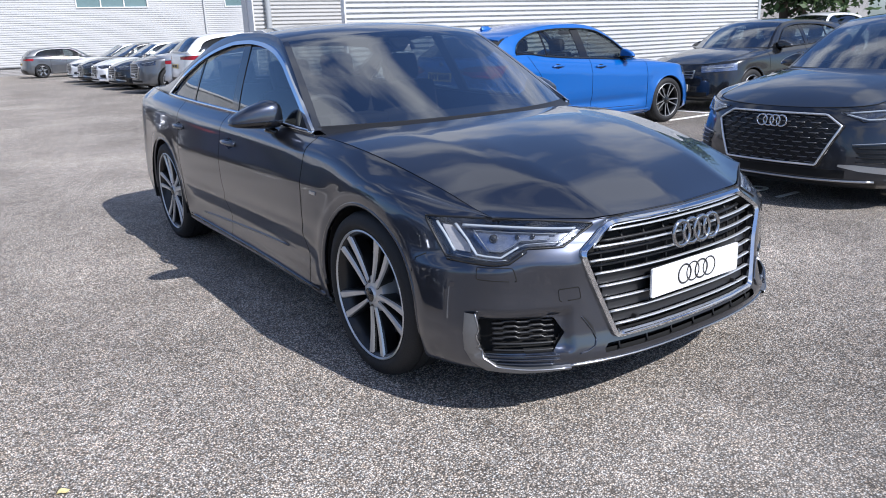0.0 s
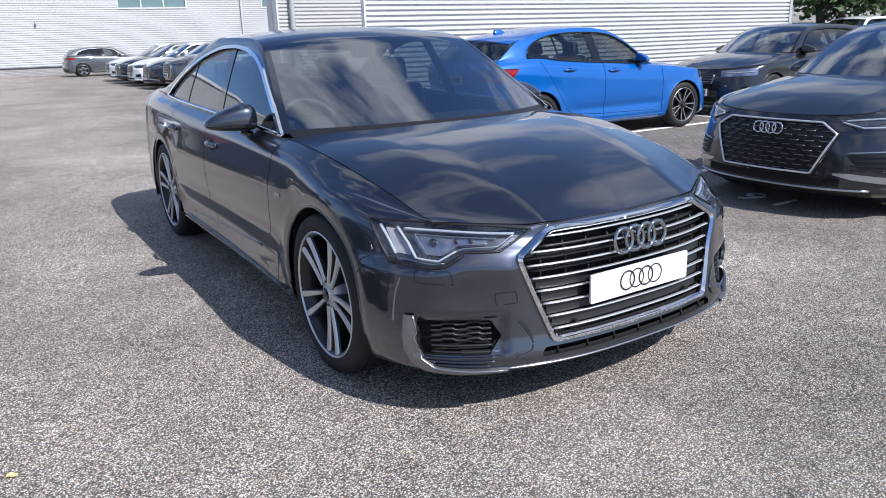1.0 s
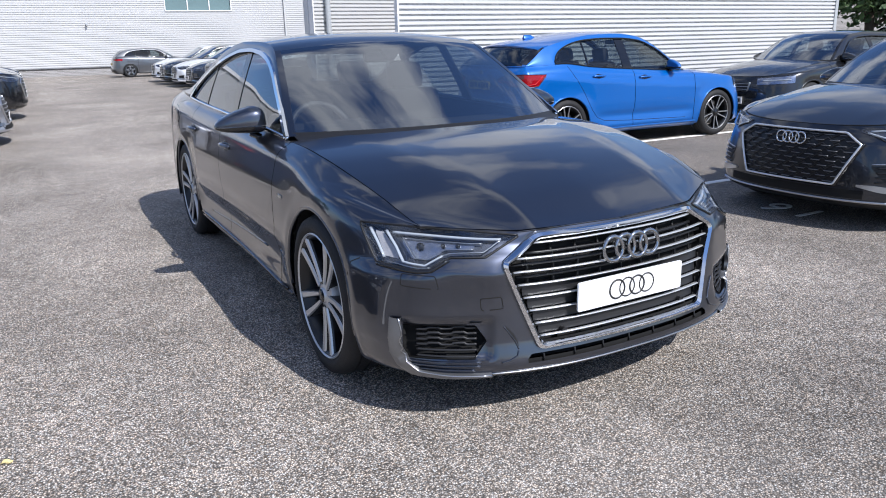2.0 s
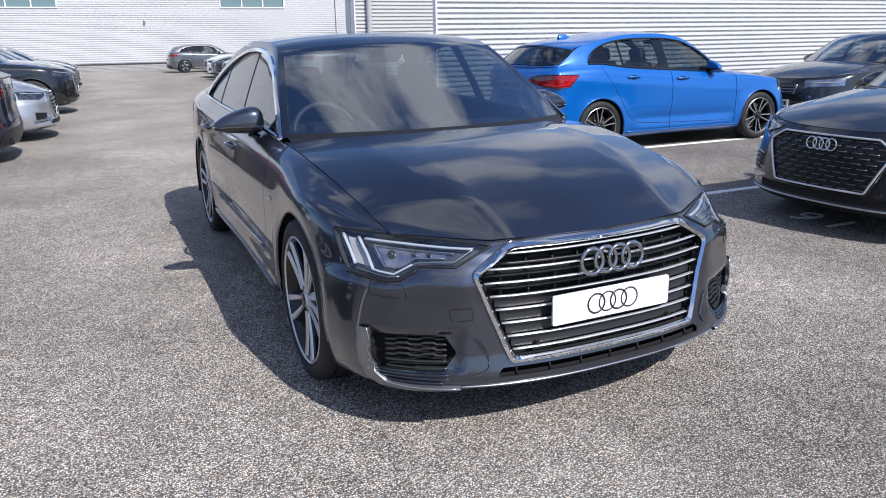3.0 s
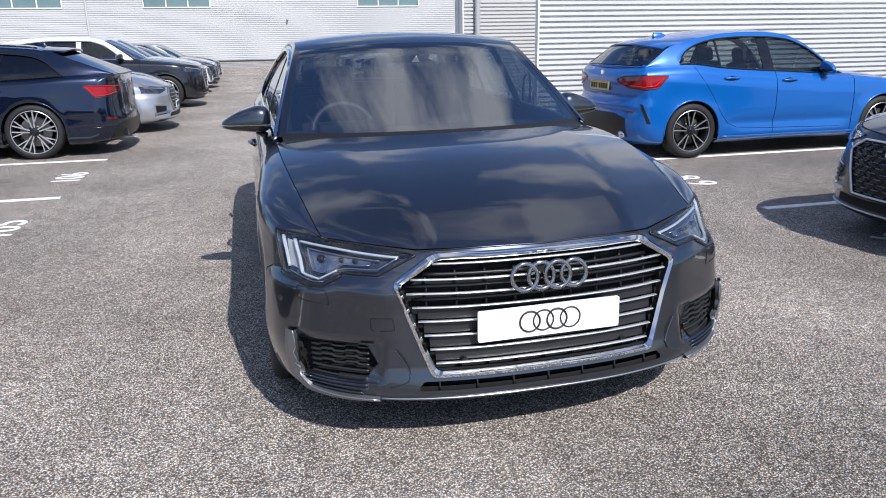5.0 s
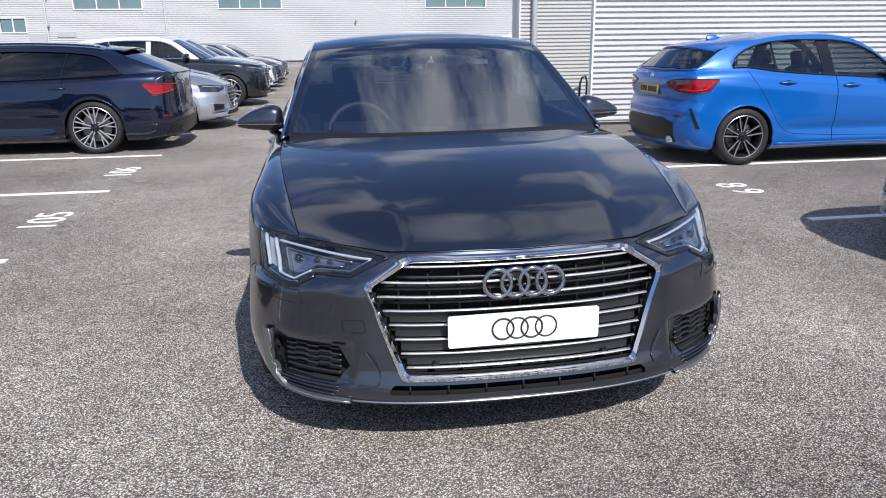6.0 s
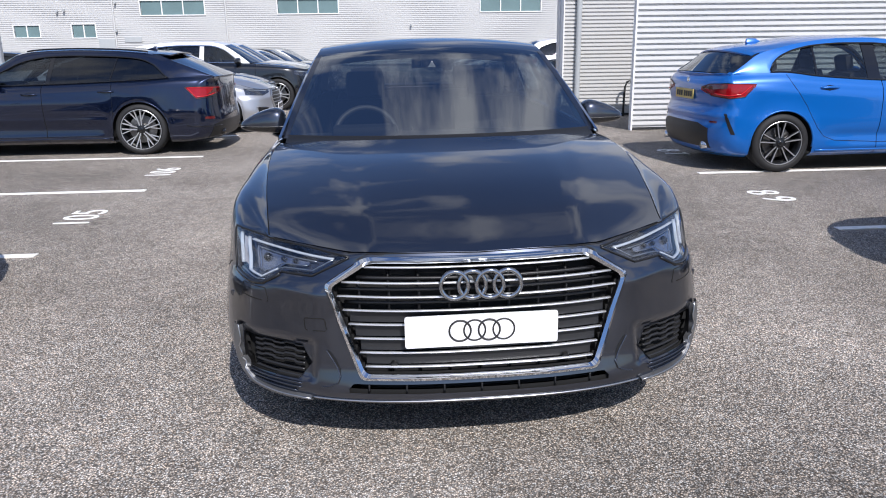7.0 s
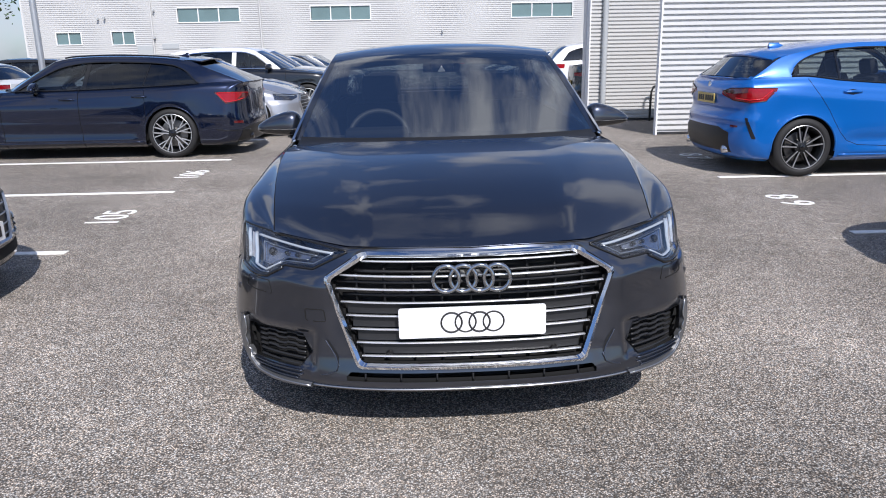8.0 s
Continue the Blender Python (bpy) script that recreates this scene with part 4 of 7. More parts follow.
# ---- the grey saloon ----
def front_saloon(car, sh, skin, mat):
    outer = round_poly([(-0.529, 0.629), (-0.385, 0.720), (0.385, 0.720), (0.529, 0.629), (0.415, 0.303), (-0.415, 0.303)], 0.022)
    inner = round_poly([(-0.506, 0.619), (-0.372, 0.699), (0.372, 0.699), (0.506, 0.619), (0.398, 0.324), (-0.398, 0.324)], 0.022)
    up, lo = chains(round_poly([(-0.515, 0.626), (-0.38, 0.716), (0.38, 0.716), (0.515, 0.626), (0.41, 0.312), (-0.41, 0.312)], 0.01, 2))
    grille = sheet("grille", skin.patch(up, lo, 0, -0.055, 50, 14), VOID, car, 0.004, out=(0, -5, 0.5), label="black grille mesh behind chrome slats")
    sheet("grille_frame", skin.band(outer, inner, 0, 0.016, per=5), CHROME, grille, label="polished chrome grille surround")
    edge = lambda z: float(np.interp(z, [0.33, 0.620, 0.700], [0.394, 0.497, 0.370]))
    for i in range(8):
        z = 0.686 - 0.3385 * i / 7
        w = edge(z) - 0.004
        p = [tuple(skin.at(-w + 2 * w * k / 30, z, 0, -0.004)) for k in range(31)]
        tube("grille_slat", p, 0.0110, SLAT, grille, sides=12, flat=0.40)
        if i > 2 and i < 7:
            # closed shutters between the lower slats
            lo_z, hi_z = z - 0.0425, z - 0.006
            lw = edge(lo_z) - 0.006
            sheet("grille_shutter", skin.patch([(-lw, hi_z), (lw, hi_z)], [(-lw, lo_z), (lw, lo_z)], 0, -0.018, 24, 3), INTAKE, grille, 0.004, out=(0, -5, 0.5))
    for i in range(9):
        x = (i - 4) * 0.105
        w0 = 0.325 + 0.335 * max(0.0, (abs(x) - 0.394) / 0.1)
        w1 = 0.692 - max(0.0, (abs(x) - 0.368)) * 0.64
        tube("grille_rib", [tuple(skin.at(x, w0 + (w1 - w0) * k / 8, 0, -0.038)) for k in range(9)], 0.005, PLASTIC, grille)
    recess(grille, skin, GRILLE_CUT, 0, 0.06, PLASTIC)
    for i in range(7):
        z = 0.660 - 0.3385 * i / 7
        w = edge(z) - 0.01
        tube("grille_vane", [tuple(skin.at(-w + 2 * w * k / 20, z, 0, -0.030)) for k in range(21)], 0.007, PLASTIC, grille, sides=6)
    yc = float(skin.at(0, 0.635, 0).y)
    rings(car, yc - 0.022, 0.635, 0.0455, 0.0595, 0.0080, EMBLEM, 0.10)
    yp = float(skin.at(0, 0.478, 0).y)
    pl = plate(car, yp - 0.022, 0.478, 0.52, 0.111, PLATE_WHITE, bars=False)
    rings(pl, yp - 0.0265, 0.478, 0.0365, 0.0495, 0.0035, INK, 0.0, "printed_ring")
    bm = bmesh.new()
    box(bm, 0, yp - 0.003, 0.478, 0.46, 0.028, 0.09)
    part("plate_holder", bm, PLASTIC, car)
    # lamps
    for sgn in (1, -1):
        m = (lambda P: P) if sgn > 0 else mirrored
        mp3 = lambda q: [(sgn * x, y, z) for x, y, z in q]
        h = sheet("headlight", m(skin.patch(LAMP_TOP, LAMP_FOOT, 35, -0.030, 26, 8)), LAMP_BODY, car, 0.004, out=(sgn * 6, -6, 1), label="clear headlight with white light guides in a dark housing")
        recess(h, skin, LAMP_CUT, 35, 0.030, LAMP_WALL, sgn, "lamp_wall")
        tube("lamp_seal", mp3(skin.trace(LAMP_CUT, 35, 0.0015, 0.012, closed=True)), 0.0042, PLASTIC, h, closed=True)
        tube("lower_seal", mp3(skin.trace([(0.690, 0.645), (0.752, 0.611), (0.80, 0.606), (0.962, 0.615)], 35, 0.0)), 0.008, GLOSSBLACK, h)
        bar = lambda nm, q, r, mt, off, flat=0.55: tube(nm, mp3(skin.trace(q, 35, off, 0.012)), r, mt, h, sides=8, flat=flat)
        bar("light_guide", [(0.505, 0.7085), (0.70, 0.721), (0.905, 0.731)], 0.0068, LAMP_WHITE, -0.012, 0.75)
        bar("light_guide", [(0.930, 0.734), (0.893, 0.684), (0.862, 0.634), (0.778, 0.629), (0.715, 0.661)], 0.0075, LAMP_WHITE, -0.010)
        bar("light_guide", [(0.998, 0.738), (0.966, 0.688), (0.940, 0.640)], 0.0075, LAMP_WHITE, -0.012)
        bar("lamp_bezel", [(0.715, 0.661), (0.688, 0.668), (0.568, 0.668), (0.505, 0.706)], 0.0055, SATIN, -0.010)
        bar("lamp_bezel", [(0.57, 0.698), (0.70, 0.708), (0.868, 0.716), (0.842, 0.678), (0.818, 0.651), (0.776, 0.649), (0.706, 0.680), (0.60, 0.682)], 0.0035, SATIN, -0.016)
        bar("lamp_bezel", [(0.935, 0.630), (0.80, 0.620), (0.757, 0.623)], 0.0040, SATIN, -0.008)
        sheet("indicator_lens", m(skin.patch([(0.885, 0.660), (0.945, 0.730), (0.978, 0.732)], [(0.885, 0.642), (0.94, 0.645), (0.978, 0.724)], 35, -0.018, 8, 6)), INDICATOR, h)
        sheet("reflector_bowl", m(skin.patch([(0.60, 0.700), (0.87, 0.712)], [(0.60, 0.684), (0.69, 0.684), (0.765, 0.650), (0.83, 0.650), (0.87, 0.694)], 35, -0.024, 14, 5)), LAMP_BOWL, h)
        for u0 in (0.66, 0.715, 0.80):
            q = skin.at(u0, 0.694, 35, -0.018)
            bm = bmesh.new()
            bmesh.ops.create_uvsphere(bm, u_segments=14, v_segments=8, radius=0.009 if u0 < 0.79 else 0.016, matrix=Matrix.Translation((sgn * q.x, q.y, q.z - (0.006 if u0 > 0.79 else 0))))
            part("projector", bm, GLOSSBLACK, h)
        sheet("lamp_lens", m(skin.patch(LAMP_TOP, LAMP_FOOT, 35, 0.001, 26, 8)), CLEAR, h).visible_shadow = False
    # side intakes with their blades
    for sgn in (1, -1):
        m = (lambda P: P) if sgn > 0 else mirrored
        v = sheet("side_intake", m(skin.patch([(0.575, 0.350), (0.615, 0.404), (0.882, 0.412)], [(0.575, 0.340), (0.62, 0.286), (0.882, 0.284)], 30, -0.04, 20, 8)), VOID, car, 0.004, out=(sgn * 5, -5, 0.4))
        recess(v, skin, INTAKE_CUT, 30, 0.055, PLASTIC, sgn)
        for i in range(6):
            z = 0.292 + 0.020 * i
            pts = []
            for k in range(25):
                u = 0.61 + 0.225 * k / 24
                pts.append(tuple(m(np.array(skin.at(u, z + (0.006 * ((k // 5) % 2) if i > 1 else 0), 30, -0.012)))))
            tube("intake_bar", pts, 0.0052, INTAKE, v)
        edge_o = np.array([(0.926, 0.437), (0.934, 0.36), (0.930, 0.300), (0.905, 0.252), (0.855, 0.220), (0.74, 0.214), (0.560, 0.222)])
        edge_i = np.array([(0.884, 0.437), (0.884, 0.36), (0.880, 0.318), (0.858, 0.278), (0.815, 0.246), (0.73, 0.236), (0.560, 0.234)])
        q = np.linspace(0, 6, 31)
        E = [np.stack([np.interp(q, range(7), ed[:, k]) for k in (0, 1)], axis=1) for ed in (edge_o, edge_i)]
        rows = [[skin.at(*(E[0][k] * (1 - f) + E[1][k] * f), 30, off) for f, off in ((0, 0.002), (0.08, 0.013), (0.5, 0.018), (0.92, 0.015), (1, -0.004))] for k in range(31)]
        sheet("intake_blade", m(np.array([[tuple(p) for p in r] for r in rows])), BLADE, car)
        tube("blade_edge", [tuple(m(np.array(skin.at(*(E[0][k] * 0.1 + E[1][k] * 0.9), 30, 0.016)))) for k in range(0, 31)], 0.0026, SATIN, car)
        for zz, a, b in ((0.246, 0.62, 0.820), (0.261, 0.60, 0.850), (0.275, 0.60, 0.862)):
            tube("intake_ledge", [tuple(m(np.array(skin.at(a + (b - a) * k / 16, zz + 0.004 * k / 16, 30, 0.003)))) for k in range(17)], 0.007, mat, car, sides=8, flat=0.45)
        # fold beside the grille; a black sheet paints the shade in its upper half
        sheet("fold_shade", m(skin.patch([(0.491, 0.335), (0.506, 0.368), (0.530, 0.396), (0.541, 0.398)], [(0.491, 0.312), (0.501, 0.338), (0.522, 0.370), (0.541, 0.396)], 10, 0.0012, 12, 4)), PLASTIC, car)
        fold = rounded_line([(0.541, 0.397), (0.522, 0.370), (0.501, 0.338), (0.491, 0.312), (0.499, 0.288), (0.529, 0.274), (0.559, 0.268)])
        tube("bumper_fold", [tuple(m(np.array(skin.at(*q, 10, 0.001)))) for q in fold], 0.005, mat, car, sides=8, flat=0.5)
        sq = round_poly([(0.725, 0.546), (0.738, 0.594), (0.862, 0.598), (0.866, 0.556)], 0.008, 3)
        pts = skin.trace(sq, 35, 0.0005, closed=True)
        shut(car, [(sgn * x, y, z) for x, y, z in pts], 0.0018, "washer_cap")
        # rim of the bonnet against bumper and wing
        line = sh.line(6, np.linspace(0, 1.95, 70))
        shut(car, [(sgn * x, y - 0.001, z - 0.003) for x, y, z in line], 0.0022)
        pts = [tuple(m(np.array(skin.at(*q, 90, 0.0)))) for q in [(0.52, 0.62), (0.56, 0.60), (0.575, 0.545)]]
        shut(car, pts, 0.0025)
    sq = round_poly([(-0.618, 0.462), (-0.622, 0.506), (-0.545, 0.508), (-0.538, 0.464)], 0.008, 3)
    shut(car, skin.trace(sq, -12, 0.0005, closed=True), 0.0018, "tow_cap")
    sheet("lower_intake", skin.patch([(-0.43, 0.286), (0.43, 0.286)], [(-0.47, 0.258), (0.47, 0.258)], 0, -0.05, 30, 4), VOID, car, 0.003, out=(0, -5, 0.3))
    tube("lip_edge", [tuple(skin.at(-0.60 + 1.20 * k / 40, 0.229, 0, 0.003)) for k in range(41)], 0.0034, SATIN, car)
    for i in range(7):
        x = (i - 3) * 0.13
        tube("lower_rib", [tuple(skin.at(x, 0.257 + 0.03 * k / 4, 0, -0.012)) for k in range(5)], 0.004, PLASTIC, car)
    # rain sensor housing behind the windscreen
    z = float(sh.rail(2.10)) + 0.022
    bm = bmesh.new()
    box(bm, 0, 2.035, z - 0.022, 0.13, 0.10, 0.03, 0.014, Matrix.Rotation(radians(30), 3, "X"))
    part("sensor_housing", bm, PLASTIC, car)
    bm = bmesh.new()
    bmesh.ops.create_cone(bm, cap_ends=True, segments=3, radius1=0.026, radius2=0.024, depth=0.004, matrix=Matrix.Translation((-0.008, 1.955, 1.303)) @ Matrix.Rotation(radians(120), 4, "X"))
    part("sensor_label", bm, PLATE_WHITE, car)
    # parking sensors
    for x, zz in ((-0.30, 0.352), (0.30, 0.352)):
        q = skin.at(x, zz, 0, -0.01)
        bm = bmesh.new()
        bmesh.ops.create_cone(bm, cap_ends=True, segments=16, radius1=0.013, radius2=0.012, depth=0.02, matrix=Matrix.Translation(q) @ Matrix.Rotation(radians(90), 4, "X"))
        part("parking_sensor", bm, PLASTIC, car)
    for sgn in (1, -1):
        q = Vector((0, 0, 0)) + skin.at(0.93, 0.53, 40, 0.0)
        bm = bmesh.new()
        bmesh.ops.create_cone(bm, cap_ends=True, segments=16, radius1=0.012, radius2=0.011, depth=0.006, matrix=Matrix.Translation((sgn * q.x, q.y, q.z)) @ Matrix.Rotation(radians(sgn * 45), 4, "Z") @ Matrix.Rotation(radians(90), 4, "X"))
        part("parking_sensor", bm, mat, car)
    # badges on the wings
    for sgn in (1, -1):
        q = skin.at(1.36, 0.72, 90, 0.002)
        bm = bmesh.new()
        box(bm, sgn * q.x, q.y, q.z, 0.005, 0.055, 0.016, 0.002)
        part("wing_badge", bm, SATIN, car)
    # front and rear door seams, sill blade
    both(tube, "sill_blade", [tuple(skin.at(s, 0.255 + 0.02 * (s - 1.4) / 2, 90, 0.004)) for s in np.linspace(1.40, 3.36, 24)], 0.010, GLOSSBLACK, car)
    both(tube, "door_crease", [tuple(skin.at(s, 0.40 - 0.045 * (s - 1.5), 90, 0.0)) for s in np.linspace(1.75, 3.1, 20)], 0.006, mat, car)


def rear_plain(lamp_up, lamp_lo, az=150, dark=True, plate_z=None, mat_lamp=LAMP_RED, bumper_z=(0.24, 0.40)):
    def rear(car, sh, skin, mat):
        lamp(car, skin, lamp_up, lamp_lo, az, [], "tail_lamp", mat_lamp, lens=None)
        if dark:
            w = (sh.half - 0.16) * (0.86 if bumper_z[1] > 0.45 else 1)
            sheet("rear_diffuser", skin.patch([(-w, bumper_z[1] - 0.05), (-w * 0.7, bumper_z[1]), (w * 0.7, bumper_z[1]), (w, bumper_z[1] - 0.05)], [(-w, bumper_z[0]), (w, bumper_z[0])], 180, 0.005, 24, 5), PLASTIC, car, 0.004, out=(0, 9, 0.3))
        if plate_z:
            y = float(skin.at(0, plate_z, 180).y)
            plate(car, y + 0.012, plate_z, 0.52, 0.111, PLATE_YELLOW, face=1)
    return rear


def rear_sport(car, sh, skin, mat):
    """Tail of the blue hatchback: wide lamps, roof spoiler, dark diffuser, tailpipes and corner slits."""
    rear_plain([(0.36, 0.925), (0.50, 0.962), (0.75, 0.976), (0.98, 0.968)], [(0.36, 0.890), (0.55, 0.838), (0.795, 0.815), (0.913, 0.834), (0.98, 0.940)], az=142, plate_z=0.835, mat_lamp=LAMP_RED, bumper_z=(0.20, 0.53))(car, sh, skin, mat)
    both(sheet, "lamp_band", skin.patch([(0.40, 0.930), (0.52, 0.955), (0.76, 0.968)], [(0.40, 0.915), (0.56, 0.905), (0.76, 0.925)], 142, 0.006, 10, 3), LAMP_RED_DARK, car)
    both(tube, "lamp_guide", skin.trace([(0.945, 0.945), (0.88, 0.858), (0.78, 0.845), (0.60, 0.862)], 142, 0.006), 0.006, LAMP_RED_BRIGHT, car)
    U = np.linspace(-0.97, 0.97, 25)
    s = sh.sB[1]
    rows = [sh.top_row(np.full(25, s - 0.10), U, 0.003), sh.top_row(np.full(25, s), U, 0.010) + np.array([0, 0.0, 0.0]), sh.top_row(np.full(25, s), U, 0.004) + np.array([0, 0.07, -0.018])]
    sheet("roof_spoiler", np.array(rows), mat, car, 0.018, out=(0, 3, 9))
    both(sheet, "spoiler_winglet", sh.upper(s - 0.01, sh.sC - 0.03, 12, 0.86, 1.0, 5, 0.006), GLOSSBLACK, car, 0.012, out=(0, 2, 9))
    for sg in (1, -1):
        tube("tailpipe", [(sg * 0.56, sh.L - 0.20, 0.285), (sg * 0.56, sh.L - 0.045, 0.285)], 0.042, CHROME, car, sides=16)
        m = (lambda P: P) if sg > 0 else mirrored
        sheet("bumper_slit", m(skin.patch([(0.745, 0.655), (0.775, 0.650), (0.860, 0.44)], [(0.745, 0.640), (0.825, 0.428), (0.860, 0.425)], 142, 0.003, 8, 5)), PLASTIC, car, 0.003, out=(sg * 5, 9, 0.4))
        sheet("reflector", m(skin.patch([(0.56, 0.565), (0.66, 0.565)], [(0.56, 0.545), (0.66, 0.545)], 142, 0.004, 6, 3)), LAMP_RED_DARK, car, 0.003, out=(sg * 5, 9, 0.4))
    fin(car, sh, mat, sh.sB[1] - 0.28)
    flap = round_poly([(3.53, 0.85), (3.51, 0.955), (3.71, 0.965), (3.70, 0.86)], 0.02, 4)
    shut(car, [tuple(p) for p in skin.trace(flap, 90, 0.0005, closed=True)], 0.0022, "filler_flap")
    y = float(skin.at(0, 0.99, 180).y)
    bm = bmesh.new()
    bmesh.ops.create_cone(bm, cap_ends=True, segments=24, radius1=0.038, radius2=0.034, depth=0.012, matrix=Matrix.Translation((0, y + 0.006, 0.985)) @ Matrix.Rotation(radians(-90), 4, "X"))
    part("badge", bm, CHROME, car)
    tube("rear_wiper", [(0.02, sh.sC + 0.01, float(sh.rail(sh.sC)) + 0.03), (-0.16, sh.sC - 0.005, float(sh.rail(sh.sC)) + 0.05), (-0.34, sh.sC + 0.0, float(sh.rail(sh.sC)) + 0.045)], 0.010, PLASTIC, car)


def fin(car, sh, mat, s, length=0.20, peak=0.60):
    """A shark-fin aerial on the roof."""
    z = float(sh.rail(s) + sh.crown(s))
    bm = bmesh.new()
    box(bm, 0, 0, 0, 0.06, length, 0.055, 0.012)
    for v in bm.verts:
        if v.co.z > 0:
            v.co.x *= 0.45
            v.co.y = v.co.y * peak + (1 - peak) * length * 0.42
        v.co += Vector((0, s, z + 0.022))
    part("roof_fin", bm, mat, car)


def rear_estate(car, sh, skin, mat):
    rear_plain([(0.42, 0.905), (0.70, 0.918), (0.985, 0.914)], [(0.42, 0.865), (0.60, 0.800), (0.80, 0.766), (0.910, 0.752), (0.985, 0.900)], az=145, plate_z=None, bumper_z=(0.22, 0.44), mat_lamp=LAMP_RED_DARK)(car, sh, skin, mat)
    both(sheet, "lamp_band", skin.patch([(0.66, 0.905), (0.85, 0.910), (0.972, 0.907)], [(0.66, 0.872), (0.78, 0.800), (0.908, 0.765), (0.972, 0.895)], 145, 0.006, 12, 4), LAMP_RED, car)
    both(tube, "lamp_guide", skin.trace([(0.960, 0.895), (0.905, 0.775), (0.80, 0.788), (0.62, 0.822)], 145, 0.010), 0.006, LAMP_RED_BRIGHT, car)
    both(tube, "lamp_guide", skin.trace([(0.955, 0.905), (0.80, 0.905), (0.50, 0.895)], 145, 0.010), 0.005, LAMP_RED_BRIGHT, car)
    U = np.linspace(-0.95, 0.95, 25)
    s = sh.sB[1]
    rows = [sh.top_row(np.full(25, s - 0.05), U, 0.004), sh.top_row(np.full(25, s), U, 0.008) + np.array([0, 0.08, -0.002]), sh.top_row(np.full(25, s), U, 0.006) + np.array([0, 0.20, -0.014])]
    sheet("roof_spoiler", np.array(rows), mat, car, 0.018, out=(0, 3, 9))
    S = np.linspace(2.3, 3.95, 20)
    both(tube, "roof_rack_rail", np.stack([sh.side_x(S, sh.rail(S)) - 0.05, S, sh.rail(S) + 0.024], axis=1), 0.011, GLOSSBLACK, car, sides=8)
    both(sheet, "reflector", skin.patch([(0.69, 0.505), (0.84, 0.508)], [(0.69, 0.470), (0.84, 0.478)], 145, 0.004, 6, 3), LAMP_RED_DARK, car)
    both(tube, "bumper_trim", skin.trace([(0.55, 0.37), (0.95, 0.38), (1.02, 0.40)], 145, 0.006), 0.008, GLOSSBLACK, car)
    both(tube, "tailpipe", [(0.55, sh.L - 0.12, 0.27), (0.55, sh.L - 0.02, 0.27)], 0.045, GLOSSBLACK, car, sides=12)
    both(tube, "tailgate_seam", skin.trace([(0.60, 1.0), (0.56, 0.72), (0.52, 0.60)], 145, 0.001), 0.003, VOID, car)
    fin(car, sh, mat, 3.85, 0.16, 0.25)


